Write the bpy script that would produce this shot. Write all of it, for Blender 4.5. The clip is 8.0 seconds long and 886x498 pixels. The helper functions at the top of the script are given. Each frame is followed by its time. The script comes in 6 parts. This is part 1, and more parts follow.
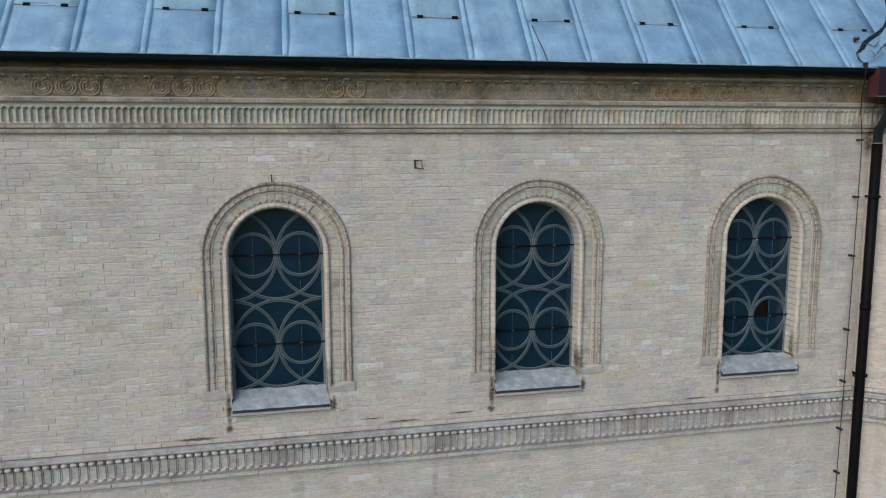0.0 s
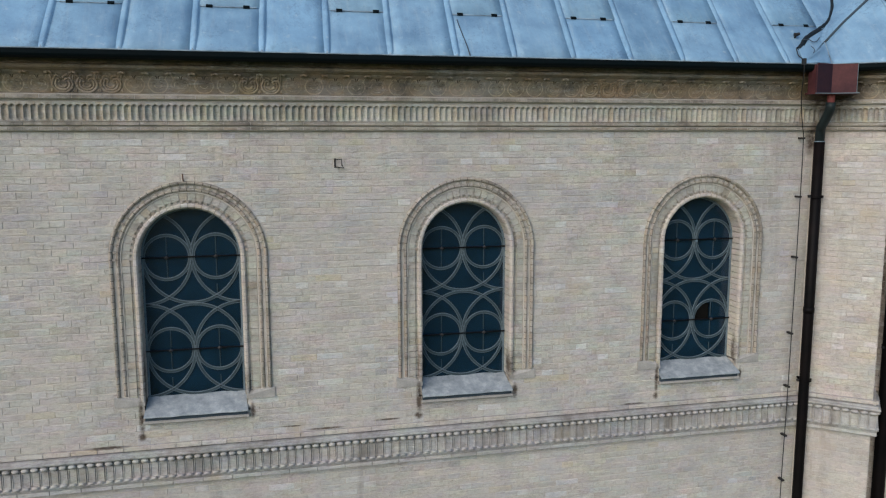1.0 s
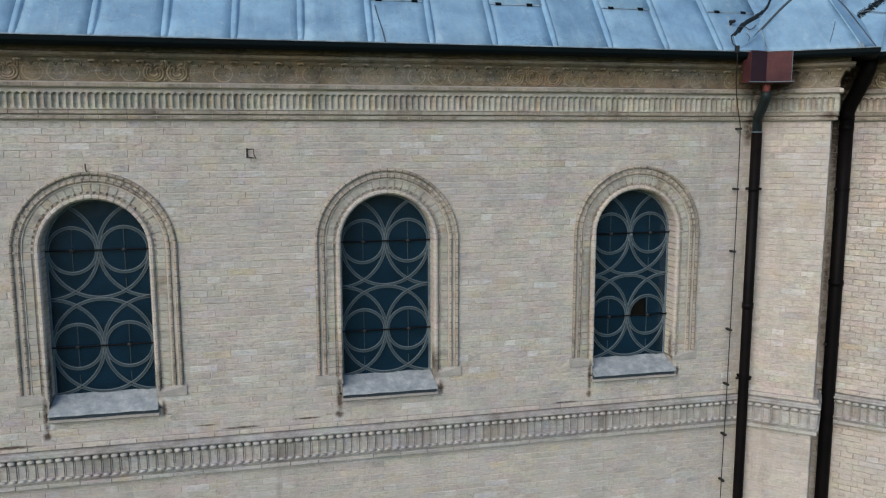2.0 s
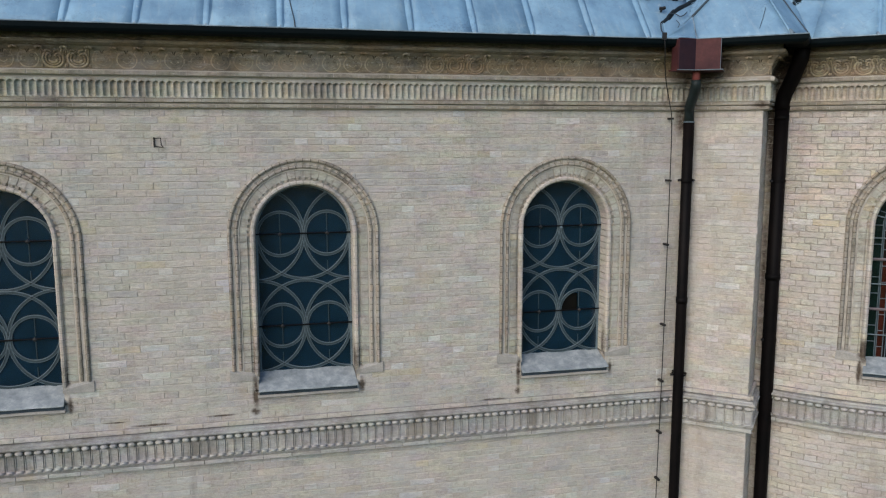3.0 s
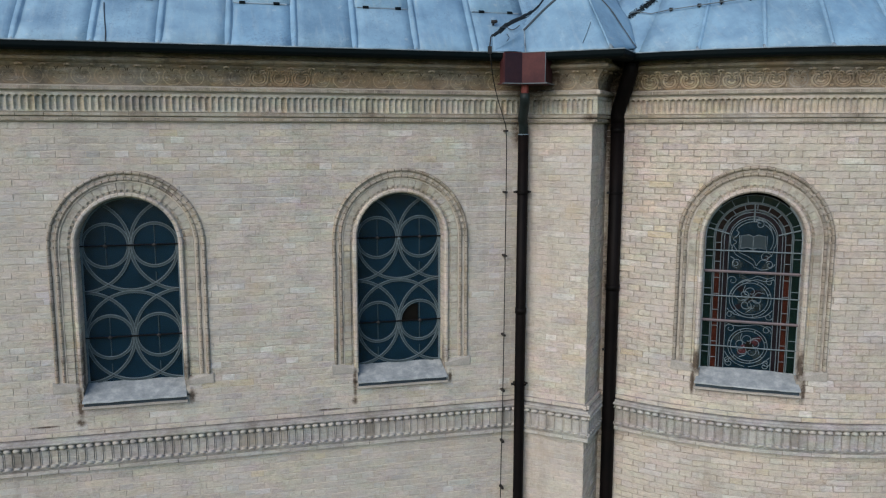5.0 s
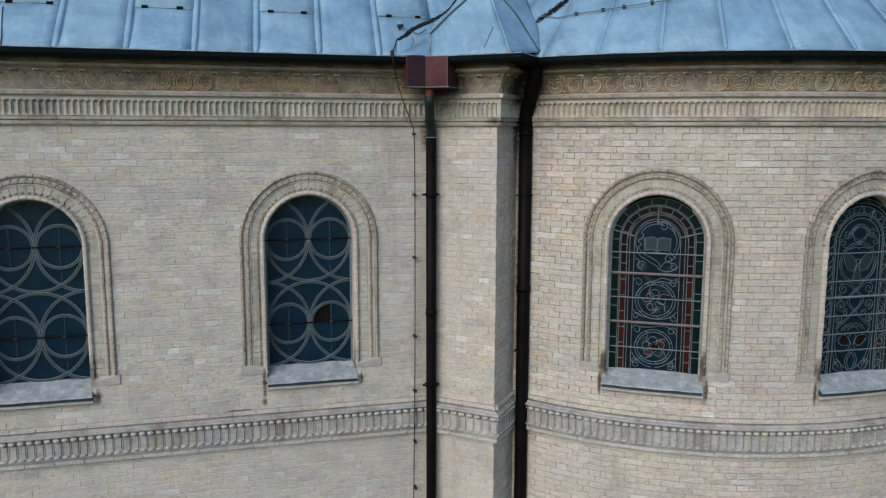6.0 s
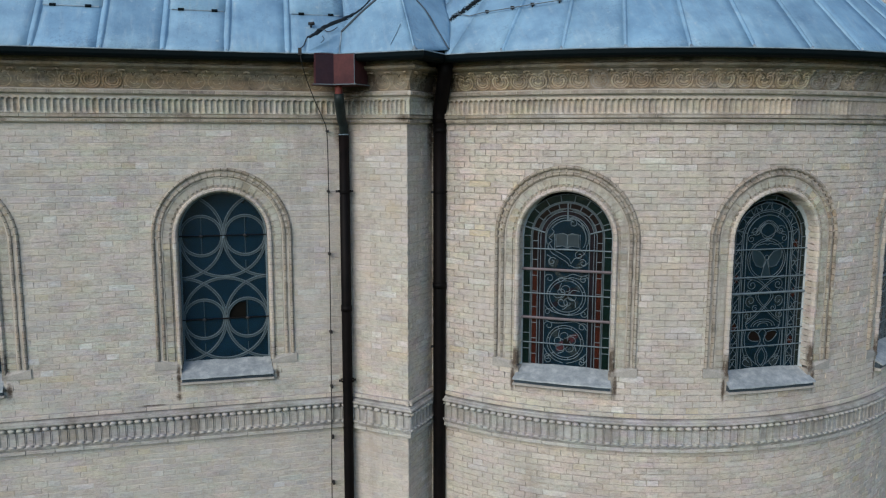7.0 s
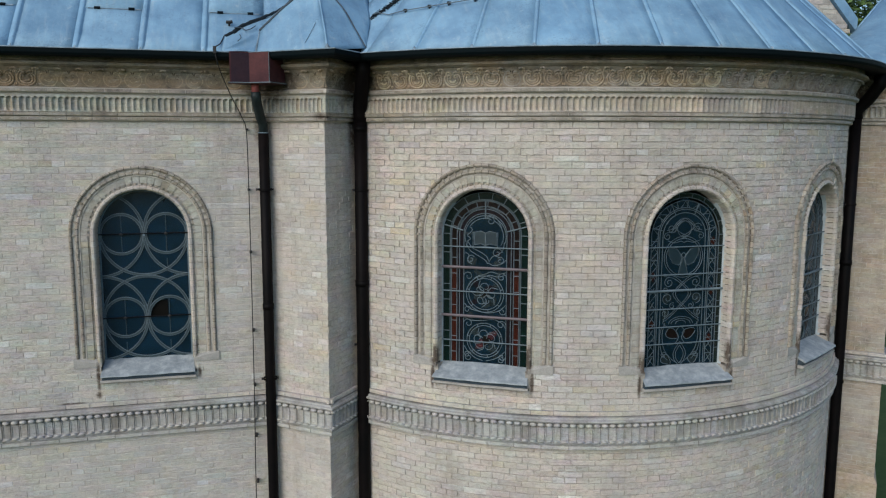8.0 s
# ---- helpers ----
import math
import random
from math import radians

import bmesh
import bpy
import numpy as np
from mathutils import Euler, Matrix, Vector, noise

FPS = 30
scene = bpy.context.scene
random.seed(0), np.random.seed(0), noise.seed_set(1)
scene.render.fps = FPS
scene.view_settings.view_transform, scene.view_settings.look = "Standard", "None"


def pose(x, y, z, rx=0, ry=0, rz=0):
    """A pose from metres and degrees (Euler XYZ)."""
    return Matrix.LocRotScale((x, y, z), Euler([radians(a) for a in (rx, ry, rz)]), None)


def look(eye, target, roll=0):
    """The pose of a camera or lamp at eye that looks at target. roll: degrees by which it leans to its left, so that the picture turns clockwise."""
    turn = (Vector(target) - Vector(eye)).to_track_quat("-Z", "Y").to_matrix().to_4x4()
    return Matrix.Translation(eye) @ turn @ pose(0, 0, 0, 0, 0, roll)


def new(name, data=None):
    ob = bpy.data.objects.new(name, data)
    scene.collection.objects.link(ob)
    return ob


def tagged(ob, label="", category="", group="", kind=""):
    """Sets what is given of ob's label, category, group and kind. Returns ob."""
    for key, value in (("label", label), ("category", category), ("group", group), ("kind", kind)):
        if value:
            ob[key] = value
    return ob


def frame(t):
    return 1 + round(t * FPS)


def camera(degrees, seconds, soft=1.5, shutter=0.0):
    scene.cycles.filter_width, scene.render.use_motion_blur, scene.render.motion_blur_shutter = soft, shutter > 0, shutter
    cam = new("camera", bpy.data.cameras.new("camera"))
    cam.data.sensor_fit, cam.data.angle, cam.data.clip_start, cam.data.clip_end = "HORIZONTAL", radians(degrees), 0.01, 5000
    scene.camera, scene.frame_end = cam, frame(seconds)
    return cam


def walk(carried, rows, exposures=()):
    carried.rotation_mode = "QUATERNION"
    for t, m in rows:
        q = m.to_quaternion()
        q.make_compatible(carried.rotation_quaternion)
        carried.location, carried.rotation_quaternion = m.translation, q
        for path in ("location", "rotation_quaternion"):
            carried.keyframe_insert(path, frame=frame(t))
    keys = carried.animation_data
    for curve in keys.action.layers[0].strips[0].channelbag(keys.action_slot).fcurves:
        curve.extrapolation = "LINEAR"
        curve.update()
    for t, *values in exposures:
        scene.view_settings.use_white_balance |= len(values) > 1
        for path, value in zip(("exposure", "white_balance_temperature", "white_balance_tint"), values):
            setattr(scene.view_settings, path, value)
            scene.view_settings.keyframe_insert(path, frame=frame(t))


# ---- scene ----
cam = camera(58.0, 8.0, soft=1.2)
PATH = [
    (0, (-0.145, -8.65, 8.687), (0.296, -6.72, 8.405), -0.1),
    (0.5, (0.278, -8.604, 8.677), (0.722, -6.674, 8.395), -0.1),
    (1, (0.706, -8.554, 8.659), (1.154, -6.625, 8.378), -0.1),
    (1.5, (1.153, -8.516, 8.625), (1.601, -6.587, 8.343), -0.1),
    (3, (2.471, -8.457, 8.442), (2.925, -6.53, 8.159), -0.1),
    (3.5, (2.886, -8.519, 8.464), (3.342, -6.593, 8.179), -0.1),
    (4, (3.292, -8.633, 8.507), (3.753, -6.709, 8.215), -0.1),
    (4.5, (3.707, -8.757, 8.555), (4.18, -6.835, 8.266), -0.0),
    (6, (5.099, -9.214, 8.621), (5.596, -7.298, 8.336), 0.1),
    (6.5, (5.603, -9.385, 8.586), (6.099, -7.468, 8.302), 0.1),
    (7, (6.088, -9.542, 8.575), (6.581, -7.624, 8.293), 0.1),
    (7.5, (6.535, -9.661, 8.56), (7.033, -7.744, 8.281), 0.1),
    (8, (6.946, -9.798, 8.528), (7.449, -7.882, 8.252), 0.1),
]
walk(cam, [(t, look(eye, target, roll)) for t, eye, target, roll in PATH], [(0.0, 0.63, 6500, 10), (4.0, 0.59, 6640, 10), (6.0, 0.58, 6480, 9), (8.0, 0.58, 6360, 7)])

# ---- light ----
SUN_ELEVATION, SUN_AZIMUTH = 31.0, 225.0  # degrees; azimuth clockwise from +y
world = bpy.data.worlds.new("world")
scene.world = world
world.use_nodes = True
wnt = world.node_tree
sky = wnt.nodes.new("ShaderNodeTexSky")
sky.sky_type = "NISHITA"
sky.sun_disc = False
sky.sun_elevation = radians(SUN_ELEVATION)
sky.sun_rotation = radians(SUN_AZIMUTH)
sky.air_density, sky.dust_density, sky.ozone_density = 1.0, 0.4, 3.0
wnt.links.new(sky.outputs[0], wnt.nodes["Background"].inputs[0])
wnt.nodes["Background"].inputs[1].default_value = 0.117
sun = new("sun", bpy.data.lights.new("sun", "SUN"))
sun.data.energy, sun.data.angle, sun.data.color = 1.86, radians(54), (1.0, 0.905, 0.795)
_a, _e = radians(SUN_AZIMUTH), radians(SUN_ELEVATION)
_to = Vector((math.sin(_a) * math.cos(_e), math.cos(_a) * math.cos(_e), math.sin(_e)))
sun.matrix_world = look(_to * 60, (0, 0, 0))


# ---- materials ----
def mat(name):
    m = bpy.data.materials.new(name)
    m.use_nodes = True
    nt = m.node_tree
    return m, nt, nt.nodes["Principled BSDF"]


def nd(nt, kind, **vals):
    n = nt.nodes.new(kind)
    for k, v in vals.items():
        if k in n.inputs:
            n.inputs[k].default_value = v
    return n


def ramp(nt, src, stops):
    r = nt.nodes.new("ShaderNodeValToRGB")
    els = r.color_ramp.elements
    while len(els) < len(stops):
        els.new(0.5)
    for e, (p, c) in zip(els, stops):
        e.position = p
        e.color = (*c, 1) if len(c) == 3 else c
    nt.links.new(src, r.inputs[0])
    return r.outputs[0]


def mix(nt, fac, a, b, mode="MIX"):
    n = nt.nodes.new("ShaderNodeMix")
    n.data_type, n.blend_type = "RGBA", mode
    for sock, v in ((n.inputs[0], fac), (n.inputs[6], a), (n.inputs[7], b)):
        if hasattr(v, "is_output"):
            nt.links.new(v, sock)
        else:
            sock.default_value = v if isinstance(v, (int, float)) else (*v, 1)
    return n.outputs[2]


def math_node(nt, op, a, b=0.0):
    n = nt.nodes.new("ShaderNodeMath")
    n.operation = op
    for sock, v in zip(n.inputs, (a, b)):
        if hasattr(v, "is_output"):
            nt.links.new(v, sock)
        else:
            sock.default_value = v
    return n.outputs[0]


def noise_tex(nt, scale, detail=4.0, rough=0.55, stretch=None, offset=(0, 0, 0)):
    g = nt.nodes.new("ShaderNodeNewGeometry")
    mp = nt.nodes.new("ShaderNodeMapping")
    mp.inputs["Location"].default_value = offset
    if stretch:
        mp.inputs["Scale"].default_value = stretch
    nt.links.new(g.outputs["Position"], mp.inputs[0])
    n = nd(nt, "ShaderNodeTexNoise", Scale=scale, Detail=detail, Roughness=rough)
    nt.links.new(mp.outputs[0], n.inputs["Vector"])
    return n.outputs["Fac"]


def bump(nt, bsdf, height, strength, dist=0.01):
    b = nd(nt, "ShaderNodeBump", Strength=strength, Distance=dist)
    nt.links.new(height, b.inputs["Height"])
    nt.links.new(b.outputs[0], bsdf.inputs["Normal"])


def piece_random(nt):
    o, g = nt.nodes.new("ShaderNodeObjectInfo"), nt.nodes.new("ShaderNodeNewGeometry")
    return math_node(nt, "FRACT", math_node(nt, "ADD", o.outputs["Random"], g.outputs["Random Per Island"]))


def spot_mask(nt, spots, pattern):
    """Stains of their own shape, and painted shade, round given places (x, y, z, half width, half height)."""
    g = nt.nodes.new("ShaderNodeNewGeometry")
    total = None
    for x, y, z, w, h in spots:
        mp = nt.nodes.new("ShaderNodeMapping")
        mp.inputs["Location"].default_value = (-x / w, -y / w, -z / h)
        mp.inputs["Scale"].default_value = (1 / w, 1 / w, 1 / h)
        nt.links.new(g.outputs["Position"], mp.inputs[0])
        ln = nt.nodes.new("ShaderNodeVectorMath")
        ln.operation = "LENGTH"
        nt.links.new(mp.outputs[0], ln.inputs[0])
        v = math_node(nt, "SUBTRACT", 1.25, ln.outputs["Value"])
        total = v if total is None else math_node(nt, "MAXIMUM", total, v)
    return math_node(nt, "MULTIPLY", math_node(nt, "MAXIMUM", total, 0.0), pattern)


# Darkens stains and the painted shade by pipes and inner corners alike.
def stained(nt, col, spots):
    if not spots:
        return col
    mask = spot_mask(nt, spots, ramp(nt, noise_tex(nt, 16, 5, 0.7), [(0.34, (0.30, 0.30, 0.30)), (0.60, (1, 1, 1))]))
    return mix(nt, ramp(nt, mask, [(0.0, (0, 0, 0)), (0.55, (0.92, 0.92, 0.92))]), col, (0.070, 0.050, 0.036))


def make_brick(name, stops, soot, spots=(), reach=0.56, warm=0.0, rosy=0.3, dark=0.0):
    m, nt, b = mat(name)
    col = ramp(nt, piece_random(nt), stops)
    r2 = math_node(nt, "FRACT", math_node(nt, "MULTIPLY", piece_random(nt), 17.31))
    tone = ramp(nt, r2, [(0.0, (0.93, 0.93, 0.935)), (0.5, (1, 1, 1)), (1.0, (1.05, 1.045, 1.035))])
    col = mix(nt, 1.0, col, tone, "MULTIPLY")
    grain = noise_tex(nt, 70, 7, 0.75)
    mottle = noise_tex(nt, 17, 6, 0.72, stretch=(1, 1, 1.7))
    col = mix(nt, 1.0, col, ramp(nt, grain, [(0.25, (0.74, 0.73, 0.71)), (0.52, (1, 1, 1)), (0.8, (1.12, 1.12, 1.12))]), "MULTIPLY")
    col = mix(nt, 1.0, col, ramp(nt, mottle, [(0.28, (0.66, 0.65, 0.64)), (0.48, (0.98, 0.98, 0.98)), (0.75, (1.15, 1.14, 1.13))]), "MULTIPLY")
    smear = noise_tex(nt, 9, 6, 0.7, stretch=(0.5, 0.5, 2.2), offset=(5, 1, 2))
    col = mix(nt, ramp(nt, smear, [(0.54, (0, 0, 0)), (0.70, (0.65, 0.65, 0.65))]), col, (0.50, 0.475, 0.435))
    worn = noise_tex(nt, 13, 7, 0.75, stretch=(0.30, 0.30, 2.6), offset=(6, 4, 12))
    col = mix(nt, ramp(nt, worn, [(0.55, (0, 0, 0)), (0.68, (0.50, 0.50, 0.50))]), col, (0.235, 0.21, 0.185))
    fleck = noise_tex(nt, 30, 5, 0.8, stretch=(0.45, 0.45, 1.5), offset=(3, 14, 7))
    col = mix(nt, 1.0, col, ramp(nt, fleck, [(0.34, (0.78, 0.775, 0.77)), (0.47, (1, 1, 1)), (0.62, (1.08, 1.08, 1.08))]), "MULTIPLY")
    hue = nt.nodes.new("ShaderNodeTexNoise")
    hue.inputs["Scale"].default_value, hue.inputs["Detail"].default_value, hue.inputs["Roughness"].default_value = 4.5, 4.0, 0.6
    place = nt.nodes.new("ShaderNodeNewGeometry")
    squash = nt.nodes.new("ShaderNodeMapping")
    squash.inputs["Scale"].default_value = (0.7, 0.7, 1.6)
    nt.links.new(place.outputs["Position"], squash.inputs[0])
    nt.links.new(squash.outputs[0], hue.inputs["Vector"])
    tint = mix(nt, 1.0, hue.outputs["Color"], (2.0, 2.0, 2.0), "MULTIPLY")
    col = mix(nt, 1.0, col, mix(nt, 0.16, (1, 1, 1), tint), "MULTIPLY")
    pits = noise_tex(nt, 38, 3, 0.6, stretch=(0.8, 0.8, 1.6), offset=(2, 8, 6))
    col = mix(nt, ramp(nt, pits, [(0.63, (0, 0, 0)), (0.74, (0.4, 0.4, 0.4))]), col, (0.19, 0.17, 0.145))
    lime = noise_tex(nt, 24, 4, 0.65, stretch=(0.6, 0.6, 1.8), offset=(8, 3, 9))
    col = mix(nt, ramp(nt, lime, [(0.60, (0, 0, 0)), (0.72, (0.6, 0.6, 0.6))]), col, (0.60, 0.575, 0.53))
    patch = noise_tex(nt, 0.75, 5, 0.6)
    col = mix(nt, ramp(nt, patch, [(0.42, (0, 0, 0)), (0.72, (0.6, 0.6, 0.6))]), col, (0.435, 0.405, 0.365))
    blue = noise_tex(nt, 1.1, 4, 0.6, offset=(7, 3, 11))
    col = mix(nt, ramp(nt, blue, [(0.55, (0, 0, 0)), (0.75, (0.5, 0.5, 0.5))]), col, (0.385, 0.385, 0.39))
    cloud = noise_tex(nt, 2.1, 6, 0.65, offset=(2, 2, 8))
    col = mix(nt, 1.0, col, ramp(nt, cloud, [(0.30, (0.84, 0.85, 0.87)), (0.5, (1, 1, 1)), (0.7, (1.10, 1.09, 1.08))]), "MULTIPLY")
    ochre = noise_tex(nt, 2.6, 5, 0.6, offset=(1, 13, 4))
    col = mix(nt, ramp(nt, ochre, [(0.60, (0, 0, 0)), (0.78, (0.55, 0.55, 0.55))]), col, (0.44, 0.355, 0.235))
    rose = noise_tex(nt, 1.7, 5, 0.6, offset=(11, 5, 3))
    col = mix(nt, ramp(nt, rose, [(0.52, (0, 0, 0)), (0.72, (rosy, rosy, rosy))]), col, (0.47, 0.385, 0.335))
    streak = noise_tex(nt, 1.3, 6, 0.7, stretch=(2.2, 2.2, 0.35), offset=(3, 9, 1))
    col = mix(nt, ramp(nt, streak, [(reach, (0, 0, 0)), (reach + 0.24, (soot, soot, soot))]), col, (0.15, 0.135, 0.115))
    if warm or dark:
        rust = noise_tex(nt, 1.5, 5, 0.65, stretch=(1, 1, 2.5), offset=(4, 6, 2))
        col = mix(nt, ramp(nt, rust, [(0.42, (0, 0, 0)), (0.60, (warm, warm, warm))]), col, (0.34, 0.205, 0.10))
        crust = noise_tex(nt, 4.5, 6, 0.7, offset=(1, 2, 5))
        col = mix(nt, ramp(nt, crust, [(0.52, (0, 0, 0)), (0.70, (dark or warm, dark or warm, dark or warm))]), col, (0.085, 0.075, 0.062))
    col = stained(nt, col, spots)
    nt.links.new(col, b.inputs["Base Color"])
    b.inputs["Roughness"].default_value = 0.9
    b.inputs["Specular IOR Level"].default_value = 0.25
    h = math_node(nt, "ADD", math_node(nt, "MULTIPLY", grain, 0.7), math_node(nt, "ADD", math_node(nt, "MULTIPLY", mottle, 1.3), math_node(nt, "MULTIPLY", worn, -1.2)))
    bump(nt, b, h, 0.85, 0.010)
    return m


def stain_places():
    out = []
    for u, k in ((0.005, 1.0), (2.968, 1.15), (5.905, 0.85)):
        out += [(u - 0.555, -0.01, 5.74, 0.032 * k, 0.20), (u - 0.56, -0.01, 5.52, 0.040 * k, 0.045), (u + 0.580, -0.01, 5.73, 0.028 * k, 0.09),
                (u - 0.525, 0.05, 6.10, 0.06 * k, 0.42), (u + 0.53, 0.05, 6.02, 0.07 * k, 0.20)]
    for a in (-31.7, 0.1, 31.8):
        for off, z, w, h in ((-0.59, 5.75, 0.026, 0.18), (0.600, 5.76, 0.026, 0.16), (0.555, 6.02, 0.060, 0.20), (-0.555, 5.98, 0.07, 0.15)):
            q = radians(a) + off / 4.36
            out.append((11.93 + 4.36 * math.sin(q), 2.47 - 4.36 * math.cos(q), z, w, h))
    out += [(x, -0.02, z, w, h) for x, z, w, h in ((1.35, 5.455, 0.20, 0.014), (2.05, 5.50, 0.15, 0.010), (0.45, 4.99, 0.36, 0.012), (1.65, 4.985, 0.26, 0.010), (5.05, 5.445, 0.16, 0.010), (-0.9, 5.44, 0.2, 0.012), (1.0, 5.51, 0.12, 0.008))]
    q = radians(31.8) + 0.605 / 4.36
    out.append((11.93 + 4.36 * math.sin(q), 2.47 - 4.36 * math.cos(q), 6.6, 0.03, 0.55))
    return out


def soot_shade_places():
    """Soot spots with the shade behind downpipes and under inner gutter corners painted in."""
    return [(7.30, -0.05, 8.62, 0.10, 0.22), (7.33, -0.08, 7.9, 0.055, 0.7), (7.31, -0.06, 6.3, 0.045, 1.1), (7.40, -0.16, 9.18, 0.28, 0.30), (7.57, -0.27, 9.25, 0.21, 0.20),
            (8.44, -0.10, 8.35, 0.065, 0.7), (8.43, -0.08, 6.8, 0.045, 1.2), (8.38, -0.27, 9.24, 0.35, 0.36), (8.41, -0.10, 8.7, 0.13, 0.5), (7.95, -0.55, 8.76, 0.10, 0.05),
            (15.47, -0.12, 8.3, 0.14, 0.9), (15.47, -0.14, 9.2, 0.26, 0.40), (15.47, -0.1, 6.6, 0.10, 1.5)]


CREAM = [(0.0, (0.463, 0.410, 0.351)), (0.16, (0.507, 0.455, 0.391)), (0.32, (0.480, 0.433, 0.381)), (0.46, (0.521, 0.461, 0.386)),
         (0.60, (0.484, 0.444, 0.399)), (0.74, (0.502, 0.438, 0.375)), (0.86, (0.474, 0.438, 0.399)), (0.93, (0.596, 0.567, 0.527)), (0.975, (0.489, 0.418, 0.302)), (1.0, (0.403, 0.376, 0.356))]
# South wall: its cooler light is put into a second set of creams.
COOL_CREAM = [(0.0, (0.427, 0.394, 0.347)), (0.16, (0.468, 0.437, 0.388)), (0.32, (0.444, 0.416, 0.377)), (0.46, (0.482, 0.443, 0.382)),
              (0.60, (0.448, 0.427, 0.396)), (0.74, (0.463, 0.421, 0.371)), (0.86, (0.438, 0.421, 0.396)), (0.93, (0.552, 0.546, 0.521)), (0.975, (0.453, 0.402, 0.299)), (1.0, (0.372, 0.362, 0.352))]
M_BRICK = make_brick("cream_brick", CREAM, 0.5, stain_places() + soot_shade_places())
M_COOL_BRICK = make_brick("greyed_cream_brick", COOL_CREAM, 0.5, stain_places() + soot_shade_places(), rosy=0.12)
TERRA = [(0.0, (0.313, 0.278, 0.226)), (0.2, (0.357, 0.322, 0.265)), (0.4, (0.300, 0.274, 0.231)), (0.6, (0.374, 0.335, 0.270)),
         (0.8, (0.322, 0.300, 0.261)), (0.94, (0.357, 0.291, 0.217)), (1.0, (0.409, 0.374, 0.313))]
M_TERRA = make_brick("weathered_terracotta", TERRA, 0.85, stain_places() + soot_shade_places(), 0.47, 0.10, 0.2, 0.8)
SOOTY = [(0.0, (0.245, 0.205, 0.145)), (0.22, (0.285, 0.240, 0.172)), (0.40, (0.325, 0.275, 0.200)), (0.58, (0.420, 0.360, 0.270)), (0.80, (0.465, 0.400, 0.305)), (1.0, (0.345, 0.300, 0.228))]
M_SOOTY = make_brick("sooty_terracotta", [(p, (r * 0.74, g_ * 0.75, b_ * 0.70)) for p, (r, g_, b_) in SOOTY], 0.9, soot_shade_places(), 0.46, 0.34, 0.1, 0.8)
FLUTED = [(0.0, (0.385, 0.385, 0.325)), (0.3, (0.440, 0.430, 0.365)), (0.55, (0.400, 0.402, 0.355)), (0.80, (0.450, 0.435, 0.365)), (0.93, (0.470, 0.410, 0.300)), (1.0, (0.340, 0.320, 0.262))]
M_FRIEZE = make_brick("weathered_frieze_terracotta", [(p, (r * 0.97, g_ * 0.93, b_ * 0.86)) for p, (r, g_, b_) in SOOTY], 0.85, soot_shade_places(), 0.50, 0.45, 0.2, 0.7)
M_CREAM_FRIEZE = make_brick("cream_frieze_terracotta", [(p, (r * 1.22, g_ * 1.17, b_ * 1.08)) for p, (r, g_, b_) in SOOTY], 0.7, soot_shade_places(), 0.54, 0.40, 0.2, 0.5)
M_CREAM_FLUTE = make_brick("cream_fluted_terracotta", [(0.0, (0.45, 0.405, 0.325)), (0.35, (0.53, 0.475, 0.385)), (0.7, (0.47, 0.430, 0.355)), (1.0, (0.55, 0.475, 0.365))], 0.6, soot_shade_places(), 0.54, 0.12, 0.2, 0.4)
# Weathered grey tiles that also carry the shade of the apse's far side.
M_DARK_FRIEZE = make_brick("grey_weathered_frieze", [(0.0, (0.215, 0.198, 0.168)), (0.4, (0.275, 0.255, 0.218)), (0.8, (0.325, 0.300, 0.255)), (1.0, (0.24, 0.222, 0.19))], 0.85, soot_shade_places(), 0.48, 0.10, 0.1, 0.7)
M_DARK_FLUTE = make_brick("grey_weathered_flutes", [(0.0, (0.265, 0.258, 0.230)), (0.35, (0.325, 0.312, 0.275)), (0.7, (0.290, 0.282, 0.252)), (1.0, (0.345, 0.320, 0.272))], 0.85, soot_shade_places(), 0.48, 0.06, 0.1, 0.6)
M_FLUTED = make_brick("grey_green_terracotta", FLUTED, 0.8, soot_shade_places(), 0.50, 0.10, 0.1, 0.5)
# Darker brown for the plate behind the palmette ridges.
M_GROUNDING = make_brick("dirt_filled_terracotta", [(0.0, (0.27, 0.220, 0.155)), (0.5, (0.34, 0.275, 0.200)), (1.0, (0.25, 0.205, 0.150))], 0.8, soot_shade_places(), 0.50, 0.3, 0.2, 0.6)
GREYT = [(0.0, (0.335, 0.330, 0.312)), (0.3, (0.390, 0.380, 0.362)), (0.6, (0.350, 0.356, 0.352)), (0.85, (0.41, 0.385, 0.34)), (1.0, (0.30, 0.30, 0.296))]
M_STRING = make_brick("grey_terracotta", GREYT, 0.85, stain_places(), 0.46, 0.05, 0.0, 0.35)
M_BEAD = make_brick("pale_worn_terracotta", [(0.0, (0.36, 0.352, 0.335)), (0.3, (0.43, 0.418, 0.392)), (0.7, (0.40, 0.395, 0.38)), (1.0, (0.46, 0.44, 0.405))], 0.5, stain_places(), 0.56, 0.03, 0.0, 0.25)
# Darker grey between the tongues and behind the beads.
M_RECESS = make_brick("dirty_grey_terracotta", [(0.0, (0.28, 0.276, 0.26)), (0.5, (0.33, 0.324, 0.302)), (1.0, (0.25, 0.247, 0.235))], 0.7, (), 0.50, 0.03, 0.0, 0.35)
# Far pier brick: browner, with the apse's shade on it put into the colour.
M_BROWN_SHADED = make_brick("browned_brick", [(0.0, (0.36, 0.305, 0.235)), (0.3, (0.41, 0.345, 0.265)), (0.6, (0.345, 0.30, 0.24)), (0.85, (0.44, 0.37, 0.28)), (1.0, (0.30, 0.255, 0.195))], 0.7, soot_shade_places(), 0.50, 0.2, 0.2, 0.3)


